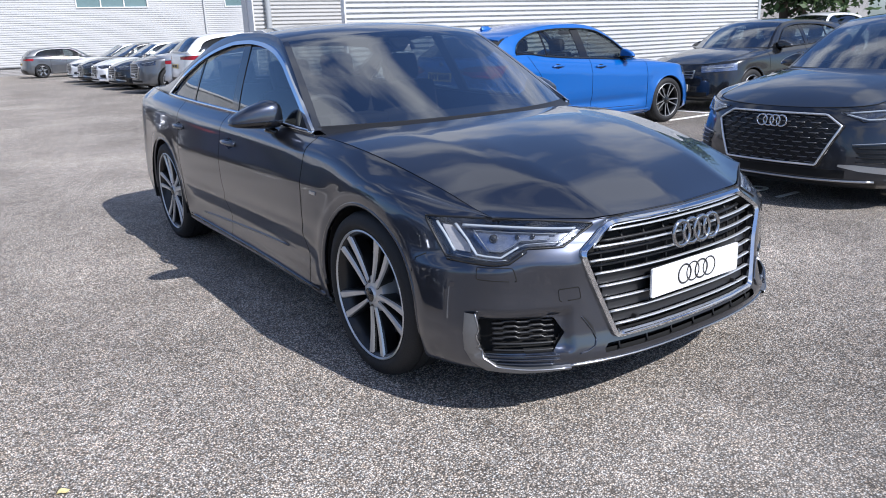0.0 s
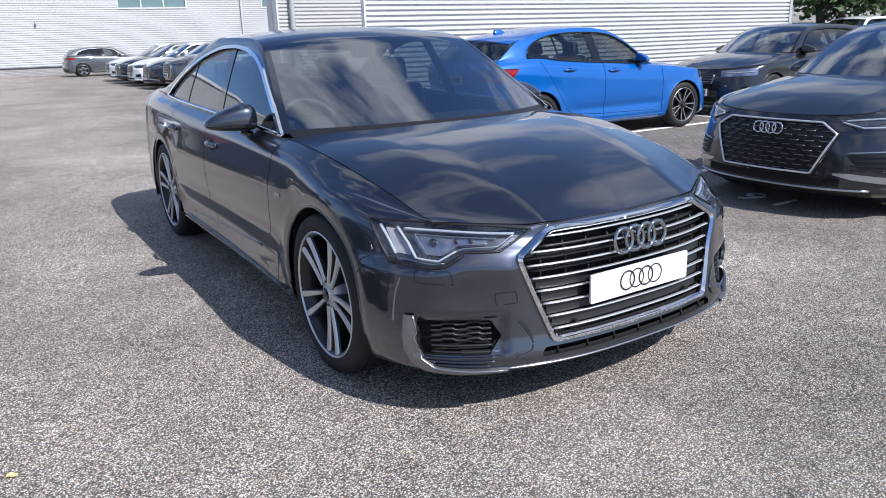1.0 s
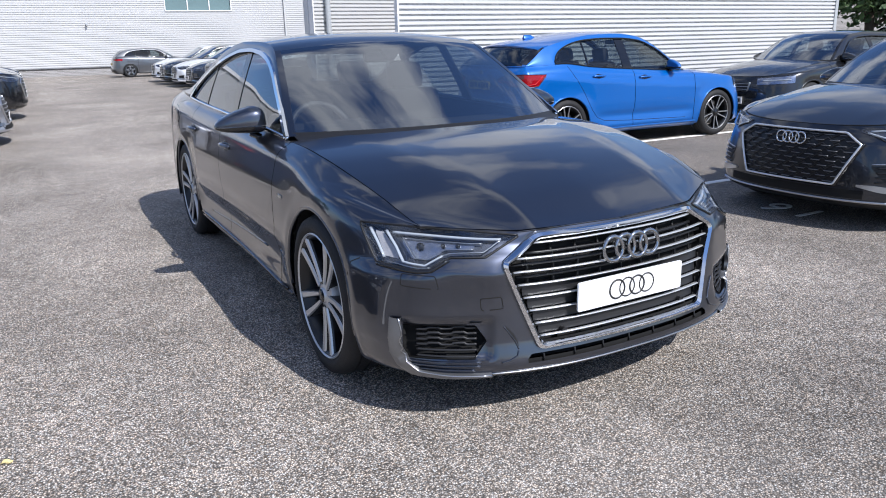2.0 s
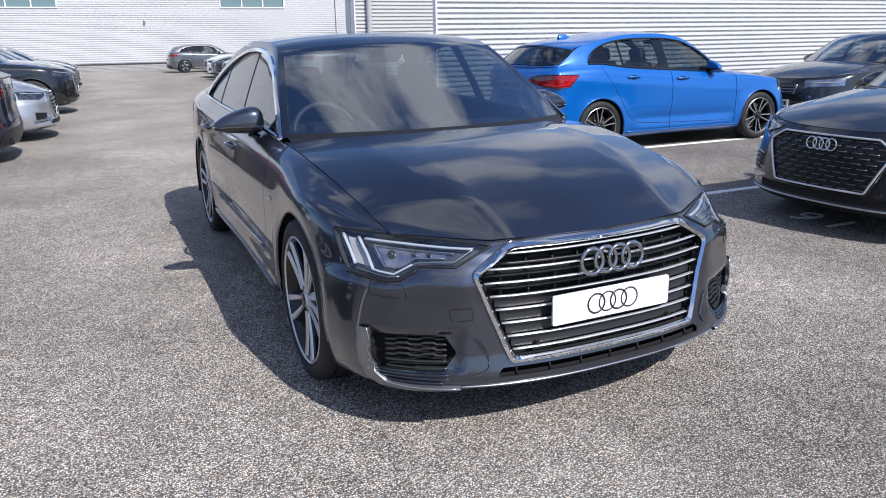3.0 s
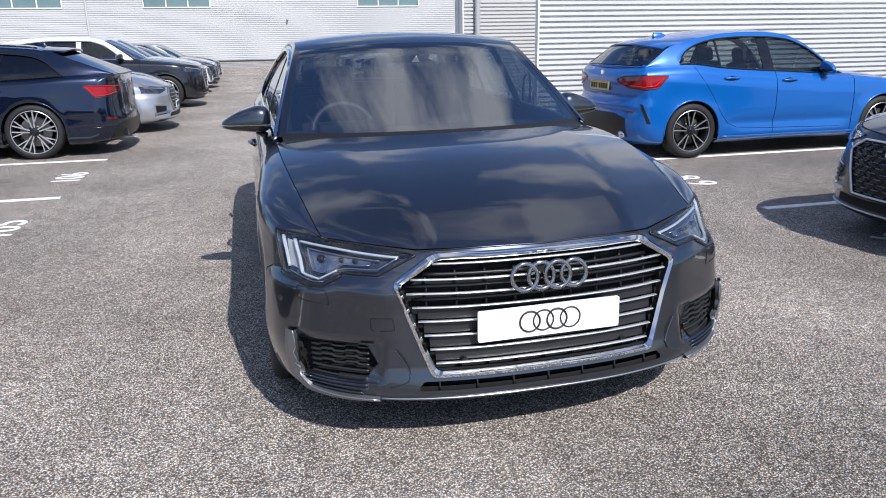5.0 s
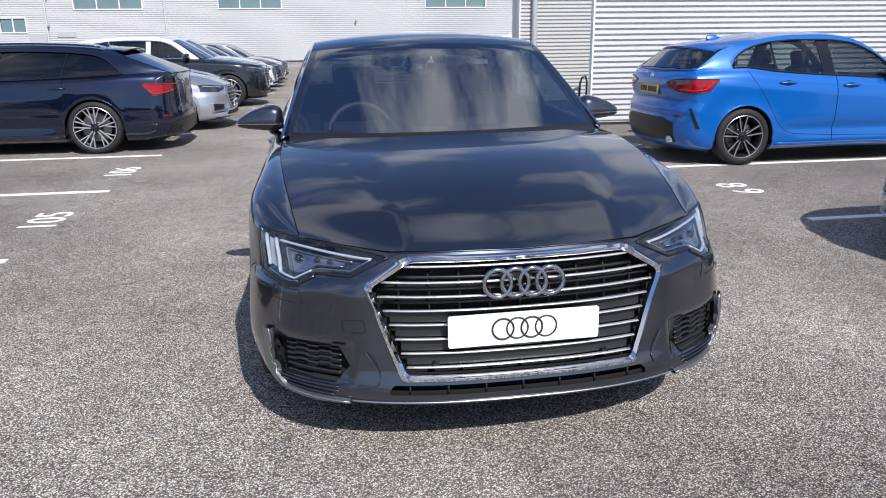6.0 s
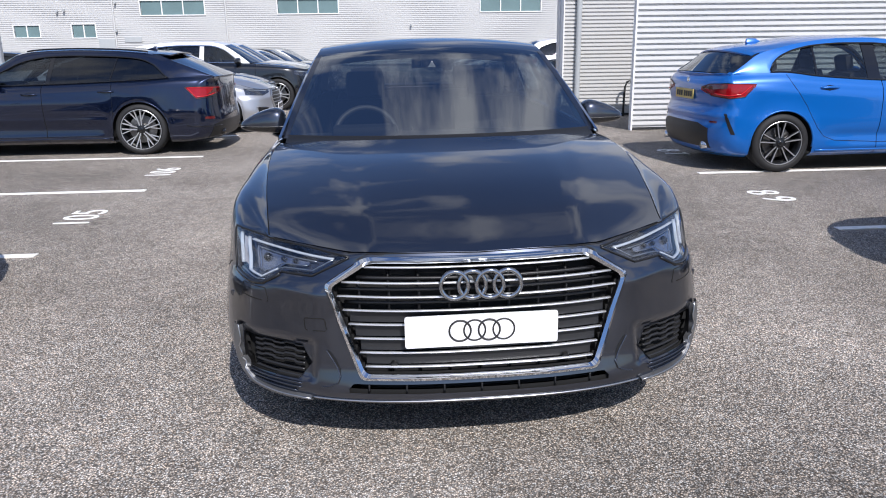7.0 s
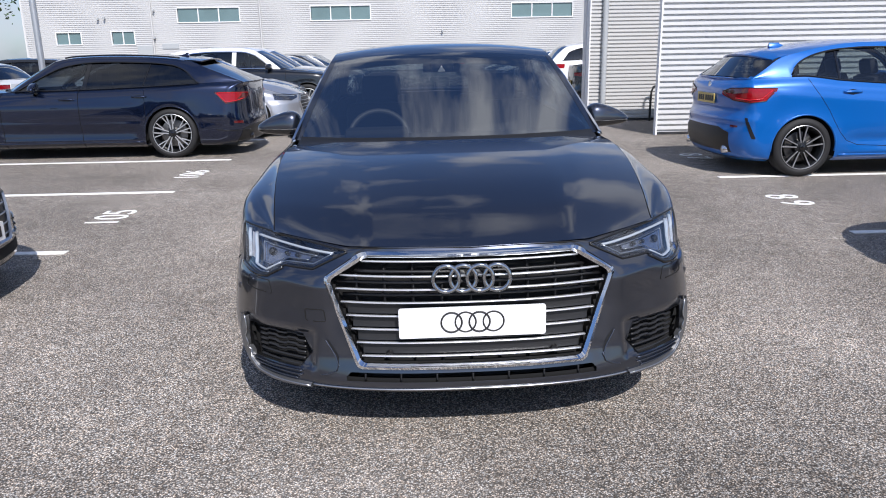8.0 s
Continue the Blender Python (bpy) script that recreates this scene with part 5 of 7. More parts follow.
def front_plain(grille, lamp_up, lamp_lo, az=35, slats=6, guide=None, intake=True, frame_mat=None, hexes=False, emblem=None, plate_on=True, vents=None, lip=None, housing=LAMP_BODY):
    def front(car, sh, skin, mat):
        up, lo = chains(grille)
        g = sheet("grille", skin.patch(up, lo, 0, 0.004, 30, 9), PLASTIC, car, 0.004, out=(0, -5, 0.5))
        cx = sum(p[0] for p in grille) / len(grille)
        cz = sum(p[1] for p in grille) / len(grille)
        inner = [(cx + (x - cx) * (0.955 if hexes else 0.94), cz + (z - cz) * (0.93 if hexes else 0.90)) for x, z in grille]
        sheet("grille_frame", skin.band(round_poly(grille, 0.02, 4), round_poly(inner, 0.02, 4), 0, 0.018, per=4), frame_mat or GLOSSBLACK, g)
        zs, xs = [p[1] for p in inner], [p[0] for p in inner]
        z0, z1 = min(zs), max(zs)
        iu, il = chains(inner)

        def span(z):
            ok = [x for x in np.linspace(min(xs), max(xs), 121) if np.interp(x, *zip(*il)) <= z <= np.interp(x, *zip(*iu))]
            return (min(ok), max(ok)) if ok else (0, 0)
        if hexes:
            tube("grille_trim", skin.trace(round_poly(inner, 0.015, 4), 0, 0.019, closed=True), 0.0085, SLAT, g, sides=6, closed=True)
            rows, cell = 10, 0.108
            for i in range(rows):
                z = z0 + (z1 - z0) * (i + 0.5) / rows
                a, b = span(z)
                if b - a < 0.1:
                    continue
                first = math.ceil((a + 0.03) / cell) - 1
                for q in range(first, int(b / cell) + 2):
                    x = (q + 0.5 * (i % 2)) * cell
                    lo_x, hi_x = max(a, x - 0.034), min(b, x + 0.034)
                    if hi_x - lo_x > 0.012:
                        tube("grille_cell", [tuple(skin.at(lo_x + (hi_x - lo_x) * k / 3, z, 0, 0.011)) for k in range(4)], 0.0036, BLADE, g, sides=5)
                pts = [tuple(skin.at(min(b, max(a, (q * 0.5 + 0.25 * (i % 2)) * cell)), z + (0.018 if (q + i) % 2 else -0.018), 0, 0.008)) for q in range(int(2 * a / cell), int(2 * b / cell) + 1)]
                tube("grille_mesh", pts, 0.0055, INTAKE, g, sides=5)
        else:
            for i in range(slats):
                z = z0 + (z1 - z0) * (i + 0.5) / slats
                a, b = span(z)
                tube("grille_slat", [tuple(skin.at(a + (b - a) * q / 14, z, 0, 0.010)) for q in range(15)], 0.006, frame_mat or SATIN, g, sides=5)
        lamp(car, skin, lamp_up, lamp_lo, az, guide or [], housing=housing)
        if intake:
            w = sh.half * 0.62
            sheet("lower_intake", skin.patch([(-w, sh.low[1] + 0.09), (w, sh.low[1] + 0.09)], [(-w * 1.1, sh.low[1] + 0.03), (w * 1.1, sh.low[1] + 0.03)], 0, 0.004, 20, 4), VOID, car, 0.003, out=(0, -5, 0.3))
        if lip:
            w = sh.half * 0.80
            tube("lip_edge", [tuple(skin.at(-w + 2 * w * k / 30, sh.low[1] + 0.012, 0, 0.008)) for k in range(31)], 0.009, lip, car)
        if vents:
            for sgn in (1, -1):
                m = (lambda P: P) if sgn > 0 else mirrored
                sheet("vent_blade", m(skin.patch([(0.49, 0.350), (0.60, 0.352), (0.90, 0.325)], [(0.49, 0.336), (0.62, 0.308), (0.90, 0.278)], 30, 0.012, 14, 4)), SATIN, car, 0.012, out=(sgn * 5, -5, 0.4))
                tube("vent_trim", [tuple(m(np.array(skin.at(vents[0][0][0] + (0.90 - vents[0][0][0]) * q / 10, vents[0][0][1] + 0.012 + 0.02 * q / 10, 30, 0.008)))) for q in range(11)], 0.005, SATIN, car)
                v = sheet("side_intake", m(skin.patch(*vents, 30, 0.003, 14, 6)), PLASTIC, car, 0.004, out=(sgn * 5, -5, 0.4))
                lz, hz = vents[1][-1][1], vents[0][-1][1]
                for i in range(4):
                    z = lz + (hz - lz) * (i + 0.7) / 4.6
                    tube("intake_bar", [tuple(m(np.array(skin.at(vents[0][0][0] + 0.03 + (vents[0][-1][0] - vents[0][0][0] - 0.04) * q / 10, z, 30, 0.009)))) for q in range(11)], 0.005, GLOSSBLACK, v)
        if emblem:
            y = float(skin.at(0, emblem[0], 0).y)
            if emblem[1] == "rings":
                rings(car, y - 0.028, emblem[0], 0.041, 0.0535, 0.006, CHROME, 0.1)
            else:
                bm = bmesh.new()
                bmesh.ops.create_cone(bm, cap_ends=True, segments=24, radius1=0.04, radius2=0.036, depth=0.01, matrix=Matrix.Translation((0, y - 0.008, emblem[0])) @ Matrix.Rotation(radians(90), 4, "X"))
                part("badge", bm, CHROME, car)
        for sgn in (1, -1):
            shut(car, [(sgn * x, y - 0.001, z - 0.003) for x, y, z in sh.line(6, np.linspace(0, 1.95, 40))], 0.004)
        wipers(car, sh)
        if plate_on:
            y = float(skin.at(0, plate_on, 0).y)
            plate(car, y - 0.016, plate_on, 0.52, 0.111, PLATE_WHITE)
    return front


SALOON = dict(L=4.94, half=0.943, af=0.932, ar=3.85, R=0.351, Ra=0.385, tyre=0.245, nf=(2.5, 2.55, 2.5, 2.4, 2.35, 2.4, 2.55), nr=2.6,
              low=(0.165, 0.220, 0.35, 0.50, 0.63), nose=(0.20, 0.02, 0.035, 0.05, 0.055, 0.085, 0.12), corner=(0.6, 0.65, 0.65, 0.68, 0.73, 0.75, 0.228),
              tail=(4.78, 4.88, 4.93, 4.93, 4.90, 4.88, 4.86), back=(0.5, 0.5, 0.5, 0.5, 0.5, 0.5, 0.3),
              z5=curve((0.085, 0.688), (0.33, 0.703), (0.55, 0.755), (0.9, 0.828), (1.3, 0.865), (2.0, 0.885), (3.0, 0.90), (3.8, 0.93), (4.5, 0.955), (4.88, 0.94)),
              w5=curve((0.5, 0.87), (0.9, 0.915), (1.5, 0.905), (2.5, 0.905), (3.8, 0.895), (4.5, 0.84), (4.9, 0.77)),
              z6=curve((0.12, 0.728), (0.348, 0.752), (0.6, 0.822), (0.85, 0.880), (1.1, 0.922), (1.35, 0.944), (1.6, 0.950), (2.0, 0.967), (2.65, 0.987), (3.27, 1.006), (3.75, 1.026), (4.6, 1.05), (4.86, 1.045)),
              w6=curve((0.348, 0.732), (0.6, 0.768), (0.85, 0.797), (1.15, 0.818), (1.4, 0.822), (1.62, 0.820), (2.3, 0.828), (3.5, 0.826), (4.2, 0.78), (4.7, 0.69), (4.9, 0.64)),
              tumble=0.50, rail=curve((1.56, 0.964), (1.72, 1.082), (1.9, 1.205), (2.05, 1.298), (2.17, 1.364), (2.26, 1.392), (2.45, 1.414), (2.8, 1.420), (3.0, 1.405), (3.2, 1.368), (3.33, 1.325), (3.48, 1.265), (3.62, 1.203), (3.8, 1.135), (4.1, 1.078), (4.42, 1.06)),
              bow=curve((1.56, 0.27), (1.72, 0.192), (1.9, 0.128), (2.05, 0.094), (2.17, 0.080), (2.26, 0.05), (2.6, 0.0), (3.1, 0.0), (3.42, -0.04), (4.42, -0.14)), crown=curve((1.56, 0.005), (1.72, 0.013), (1.9, 0.022), (2.17, 0.035), (2.45, 0.042), (2.8, 0.045), (3.42, 0.05), (4.42, 0.03)),
              sA=1.56, sB=(2.165, 3.42), sC=4.42, dlo=(1.55, 3.80), panes=(1.55, 2.55, 3.275, 3.80), post=(0.05, 0.014), door=(1.49, 2.60, 3.43), handles=(2.44, 3.38), leans=(0.0, 0.085, -0.01, 0.0), grip=0.055,
              glass_top=curve((1.55, 0.955), (1.62, 1.002), (1.75, 1.083), (1.90, 1.170), (2.07, 1.266), (2.23, 1.324), (2.42, 1.357), (2.6, 1.369), (2.8, 1.365), (2.98, 1.343), (3.17, 1.306), (3.33, 1.259), (3.48, 1.200), (3.6, 1.145), (3.75, 1.065), (3.80, 1.043)),
              mirror=(1.91, 1.008, 1.08), hood=0.03, nosebulge=0.02, crease=0.016, lip=0.012, scuttle=True, archmat=None, handlemat=None, mirrormat=None, taper=0.032, sculpt=saloon_sculpt,
              brow=[(0.0, 0.102, 0.731), (0.37, 0.128, 0.733), (0.436, 0.160, 0.727), (0.60, 0.266, 0.738), (0.732, 0.348, 0.752)])

ESTATE = dict(SALOON, taper=0.0, w5=curve((0.5, 0.87), (0.9, 0.915), (1.5, 0.905), (2.5, 0.915), (3.8, 0.925), (4.5, 0.87), (4.9, 0.80)), tumble=0.73, sA=1.62, grip=0.043, mirror=(1.99, 1.0, 1.072), z6=curve((0.12, 0.728), (0.348, 0.752), (0.6, 0.822), (0.85, 0.880), (1.1, 0.922), (1.35, 0.946), (1.6, 0.955), (2.2, 0.963), (2.8, 0.975), (3.44, 0.995), (4.03, 1.020), (4.6, 1.05), (4.86, 1.045)),
              leans=(0.0, 0.05, 0.10, 0.0), tail=(4.80, 4.92, 4.97, 4.97, 4.95, 4.93, 4.90), back=(0.5, 0.5, 0.46, 0.44, 0.42, 0.30, 0.05),
              rail=curve((1.62, 0.962), (1.78, 1.086), (1.94, 1.203), (2.08, 1.297), (2.2, 1.37), (2.45, 1.412), (2.9, 1.425), (3.5, 1.408), (3.85, 1.382), (4.06, 1.350), (4.40, 1.232), (4.88, 1.045)),
              sB=(2.2, 4.06), sC=4.88, dlo=(1.66, 4.26), panes=(1.66, 2.64, 3.47, 4.26), door=(1.49, 2.58, 3.56), handles=(2.42, 3.44),
              glass_top=curve((1.66, 0.952), (1.72, 0.990), (1.87, 1.074), (2.04, 1.166), (2.25, 1.268), (2.44, 1.318), (2.66, 1.345), (2.9, 1.352), (3.45, 1.337), (3.85, 1.300), (4.05, 1.225), (4.18, 1.110), (4.26, 1.035)),
              bow=curve((1.62, 0.33), (1.8, 0.255), (2.0, 0.171), (2.14, 0.112), (2.2, 0.088), (2.6, 0.0), (3.7, 0.0), (4.06, -0.06), (4.88, -0.05)), crown=curve((1.62, 0.005), (2.2, 0.035), (2.8, 0.04), (4.06, 0.035), (4.88, 0.0)),
              w6=curve((0.348, 0.732), (0.6, 0.768), (0.85, 0.795), (1.15, 0.812), (1.4, 0.808), (1.62, 0.792), (2.3, 0.832), (3.5, 0.84), (4.3, 0.82), (4.9, 0.75)), post=(0.03, 0.008))

HATCH = dict(L=4.32, half=0.90, af=0.84, ar=3.51, R=0.325, Ra=0.358, tyre=0.225, nf=2.3, nr=2.5,
             low=(0.17, 0.22, 0.34, 0.48, 0.62), nose=(0.10, 0.02, 0.02, 0.03, 0.05, 0.08, 0.14), corner=(0.5, 0.55, 0.58, 0.6, 0.65, 0.7, 0.26),
             tail=(4.16, 4.27, 4.32, 4.32, 4.29, 4.24, 4.17), back=(0.45, 0.45, 0.45, 0.45, 0.42, 0.30, 0.04),
             z5=curve((0.08, 0.68), (0.3, 0.72), (0.6, 0.80), (1.0, 0.84), (2.0, 0.86), (3.0, 0.89), (3.6, 0.92), (4.24, 0.90)),
             w5=curve((0.4, 0.84), (0.84, 0.875), (1.5, 0.865), (2.5, 0.872), (3.5, 0.885), (4.0, 0.85), (4.3, 0.80)),
             z6=curve((0.14, 0.745), (0.4, 0.80), (0.8, 0.875), (1.2, 0.925), (1.45, 0.945), (2.2, 0.965), (3.0, 1.0), (3.6, 1.035), (4.17, 1.00)),
             w6=curve((0.34, 0.67), (0.8, 0.70), (1.2, 0.73), (1.45, 0.755), (2.2, 0.80), (3.2, 0.81), (3.8, 0.79), (4.2, 0.74)),
             tumble=0.66, rail=curve((1.45, 0.948), (1.7, 1.15), (1.95, 1.30), (2.15, 1.365), (2.5, 1.392), (3.0, 1.382), (3.5, 1.335), (3.80, 1.275), (3.95, 1.17), (4.12, 1.01)),
             bow=curve((1.45, 0.28), (2.05, 0.08), (2.5, 0.0), (3.3, 0.0), (3.8, -0.06), (4.12, -0.06)), crown=curve((1.45, 0.0), (2.05, 0.035), (2.6, 0.04), (3.8, 0.03), (4.12, 0.0)),
             sA=1.45, sB=(2.05, 3.80), sC=4.12, dlo=(1.66, 3.70), panes=(1.66, 2.50, 3.17, 3.70), post=(0.05, 0.016), door=(1.30, 2.40, 3.10), handles=(2.22, 3.02),
             glass_top=curve((1.66, 0.962), (1.85, 1.14), (2.05, 1.265), (2.3, 1.315), (2.6, 1.328), (3.0, 1.315), (3.35, 1.265), (3.6, 1.17), (3.70, 1.06)),
             mirror=(1.72, 0.99, 1.0), hood=0.03, nosebulge=0.02, crease=0.006, lip=0.0, scuttle=True, archmat=None, handlemat=None, mirrormat=None)

SPORT = dict(HATCH, back=(0.45, 0.45, 0.42, 0.36, 0.30, 0.20, 0.10),
             tail=(4.18, 4.27, 4.32, 4.32, 4.29, 4.26, 4.17),
             z5=curve((0.08, 0.68), (0.3, 0.73), (0.6, 0.82), (1.0, 0.855), (2.0, 0.87), (3.0, 0.915), (3.6, 0.955), (4.24, 0.95)),
             z6=curve((0.14, 0.745), (0.4, 0.80), (0.8, 0.875), (1.2, 0.918), (1.45, 0.930), (1.765, 0.942), (2.24, 0.972), (2.56, 0.990), (3.11, 1.032), (3.55, 1.082), (4.17, 1.062)),
             rail=curve((1.45, 0.935), (1.7, 1.165), (1.95, 1.335), (2.15, 1.408), (2.5, 1.440), (2.85, 1.436), (3.2, 1.405), (3.5, 1.350), (3.77, 1.278), (3.95, 1.165), (4.10, 1.068)), sB=(2.05, 3.77), sC=4.10,
             bow=curve((1.45, 0.28), (2.05, 0.08), (2.5, 0.0), (3.1, 0.0), (3.5, -0.05), (3.77, -0.13), (4.10, -0.09)), crown=curve((1.45, 0.0), (2.05, 0.035), (2.6, 0.04), (3.4, 0.045), (3.77, 0.062), (4.10, 0.01)),
             w6=curve((0.34, 0.67), (0.8, 0.70), (1.2, 0.735), (1.45, 0.765), (2.2, 0.812), (3.2, 0.828), (3.8, 0.81), (4.2, 0.765)), tumble=0.68,
             w5=curve((0.4, 0.84), (0.84, 0.875), (1.5, 0.865), (2.5, 0.872), (3.5, 0.885), (4.0, 0.862), (4.3, 0.82)),
             dlo=(1.50, 3.67), panes=(1.50, 2.48, 3.145, 3.67), post=(0.075, 0.012), door=(1.30, 2.40, 3.10), grip=0.0, sculpt=sport_sculpt,
             seam=[(3.50, 1.062), (3.455, 0.985), (3.395, 0.905), (3.262, 0.727), (3.19, 0.60), (3.12, 0.49), (3.03, 0.395), (2.90, 0.345), (2.42, 0.320), (1.45, 0.300)],
             glass_top=curve((1.50, 0.950), (1.665, 1.09), (1.86, 1.238), (2.14, 1.350), (2.45, 1.380), (2.76, 1.383), (3.10, 1.366), (3.35, 1.325), (3.51, 1.270), (3.60, 1.215), (3.655, 1.145), (3.67, 1.11)), mirror=(1.70, 1.0, 1.0))

SUV = dict(L=4.68, half=0.945, af=0.88, ar=3.70, R=0.37, Ra=0.41, tyre=0.245, nf=2.3, nr=2.6,
           low=(0.24, 0.30, 0.44, 0.60, 0.76), nose=(0.10, 0.03, 0.03, 0.03, 0.04, 0.07, 0.14), corner=(0.5, 0.55, 0.58, 0.6, 0.65, 0.7, 0.25),
           tail=(4.52, 4.62, 4.67, 4.68, 4.66, 4.62, 4.56), back=(0.45, 0.45, 0.45, 0.45, 0.42, 0.30, 0.04),
           z5=curve((0.07, 0.86), (0.3, 0.90), (0.6, 0.96), (1.0, 0.99), (2.0, 1.01), (3.0, 1.03), (3.8, 1.06), (4.62, 1.05)),
           w5=curve((0.4, 0.87), (0.84, 0.91), (1.5, 0.905), (2.5, 0.91), (3.7, 0.92), (4.3, 0.88), (4.65, 0.83)),
           z6=curve((0.14, 0.92), (0.4, 0.97), (0.8, 1.03), (1.2, 1.07), (1.5, 1.09), (2.2, 1.105), (3.0, 1.125), (3.8, 1.15), (4.56, 1.13)),
           w6=curve((0.34, 0.70), (0.8, 0.74), (1.2, 0.755), (1.5, 0.775), (2.2, 0.81), (3.5, 0.83), (4.1, 0.81), (4.6, 0.77)),
           tumble=0.60, rail=curve((1.50, 1.093), (1.75, 1.28), (2.0, 1.45), (2.2, 1.545), (2.5, 1.59), (3.1, 1.595), (3.7, 1.56), (4.1, 1.50), (4.35, 1.33), (4.52, 1.16)),
           bow=curve((1.5, 0.25), (2.1, 0.08), (2.5, 0.0), (3.6, 0.0), (4.1, -0.06), (4.52, -0.06)), crown=curve((1.5, 0.0), (2.1, 0.035), (2.6, 0.04), (4.1, 0.03), (4.52, 0.0)),
           sA=1.50, sB=(2.1, 4.08), sC=4.52, dlo=(1.72, 4.22), panes=(1.72, 2.62, 3.42, 4.22), post=(0.05, 0.016), door=(1.38, 2.50, 3.25), handles=(2.34, 3.18),
           glass_top=curve((1.72, 1.11), (1.95, 1.30), (2.15, 1.43), (2.45, 1.505), (3.1, 1.515), (3.7, 1.47), (4.05, 1.37), (4.22, 1.18)),
           mirror=(1.78, 1.14, 1.06), hood=0.03, nosebulge=0.02, crease=0.006, lip=0.0, scuttle=True, archmat=PLASTIC, handlemat=None, mirrormat=None)


# ---- setting ----
def ground_material():
    m = bpy.data.materials.new("worn_tarmac")
    m.use_nodes = True
    n, l = m.node_tree.nodes, m.node_tree.links
    b = n["Principled BSDF"]
    c = n.new("ShaderNodeTexCoord")
    vo = n.new("ShaderNodeTexVoronoi")
    vo.inputs["Scale"].default_value = 148.0
    big, mid = n.new("ShaderNodeTexNoise"), n.new("ShaderNodeTexNoise")
    big.inputs["Scale"].default_value, big.inputs["Detail"].default_value = 0.55, 5.0
    mid.inputs["Scale"].default_value, mid.inputs["Detail"].default_value = 7.0, 6.0
    for q in (vo, big, mid):
        l.new(c.outputs["Object"], q.inputs["Vector"])
    stone = n.new("ShaderNodeSeparateColor")
    l.new(vo.outputs["Color"], stone.inputs["Color"])
    r1 = n.new("ShaderNodeValToRGB")
    e = r1.color_ramp.elements
    e[0].position, e[0].color = 0.0, (0.25, 0.228, 0.199, 1)
    e[1].position, e[1].color = 1.0, (0.81, 0.755, 0.68, 1)
    k = r1.color_ramp.elements.new(0.55)
    k.color = (0.45, 0.41, 0.362, 1)
    k = r1.color_ramp.elements.new(0.85)
    k.color = (0.685, 0.63, 0.56, 1)
    l.new(stone.outputs["Red"], r1.inputs["Fac"])
    dip = n.new("ShaderNodeMapRange")
    dip.inputs["From Min"].default_value, dip.inputs["From Max"].default_value = 0.22, 0.62
    dip.inputs["To Min"].default_value, dip.inputs["To Max"].default_value = 1.20, 0.24
    l.new(vo.outputs["Distance"], dip.inputs["Value"])
    r2 = n.new("ShaderNodeMapRange")
    r2.inputs["From Min"].default_value, r2.inputs["From Max"].default_value = 0.3, 0.7
    r2.inputs["To Min"].default_value, r2.inputs["To Max"].default_value = 0.75, 1.3
    l.new(big.outputs["Fac"], r2.inputs["Value"])
    r3 = n.new("ShaderNodeMapRange")
    r3.inputs["From Min"].default_value, r3.inputs["From Max"].default_value = 0.3, 0.7
    r3.inputs["To Min"].default_value, r3.inputs["To Max"].default_value = 0.85, 1.15
    l.new(mid.outputs["Fac"], r3.inputs["Value"])
    m1, m2 = n.new("ShaderNodeMath"), n.new("ShaderNodeMath")
    m1.operation = m2.operation = "MULTIPLY"
    l.new(r2.outputs["Result"], m1.inputs[0])
    l.new(r3.outputs["Result"], m1.inputs[1])
    # tone bands along x and y paint the ground's view-dependent brightness into its colour
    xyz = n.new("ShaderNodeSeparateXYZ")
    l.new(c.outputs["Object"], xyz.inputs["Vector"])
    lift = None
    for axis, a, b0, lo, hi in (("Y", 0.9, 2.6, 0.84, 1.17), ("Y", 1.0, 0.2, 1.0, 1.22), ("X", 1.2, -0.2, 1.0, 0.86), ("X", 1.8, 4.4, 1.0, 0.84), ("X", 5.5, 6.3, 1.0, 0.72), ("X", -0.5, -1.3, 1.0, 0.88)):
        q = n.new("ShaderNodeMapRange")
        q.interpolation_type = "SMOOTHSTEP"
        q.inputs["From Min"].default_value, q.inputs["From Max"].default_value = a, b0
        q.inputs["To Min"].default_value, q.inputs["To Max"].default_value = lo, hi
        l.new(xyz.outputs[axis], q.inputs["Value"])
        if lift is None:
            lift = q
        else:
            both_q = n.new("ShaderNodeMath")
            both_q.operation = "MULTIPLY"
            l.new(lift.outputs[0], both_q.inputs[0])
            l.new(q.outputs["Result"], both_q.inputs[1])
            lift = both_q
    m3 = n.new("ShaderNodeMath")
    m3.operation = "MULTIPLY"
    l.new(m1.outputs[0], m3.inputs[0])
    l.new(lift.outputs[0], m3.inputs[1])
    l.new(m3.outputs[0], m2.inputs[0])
    l.new(dip.outputs["Result"], m2.inputs[1])
    vm = n.new("ShaderNodeVectorMath")
    vm.operation = "SCALE"
    # single stones lean to warm or cool
    hue = n.new("ShaderNodeMix")
    hue.data_type = "RGBA"
    hue.inputs["A"].default_value, hue.inputs["B"].default_value = (1.12, 1.0, 0.90, 1), (0.93, 1.0, 1.08, 1)
    l.new(stone.outputs["Green"], hue.inputs["Factor"])
    tinted = n.new("ShaderNodeVectorMath")
    tinted.operation = "MULTIPLY"
    l.new(r1.outputs["Color"], tinted.inputs[0])
    l.new(hue.outputs["Result"], tinted.inputs[1])
    l.new(tinted.outputs["Vector"], vm.inputs[0])
    l.new(m2.outputs[0], vm.inputs["Scale"])
    # a faint pale round patch, broken by noise, added to the tarmac colour
    mv = n.new("ShaderNodeMapping")
    mv.inputs["Location"].default_value, mv.inputs["Scale"].default_value = (-1.6, -0.9, 0), (0.8, 0.75, 1.0)
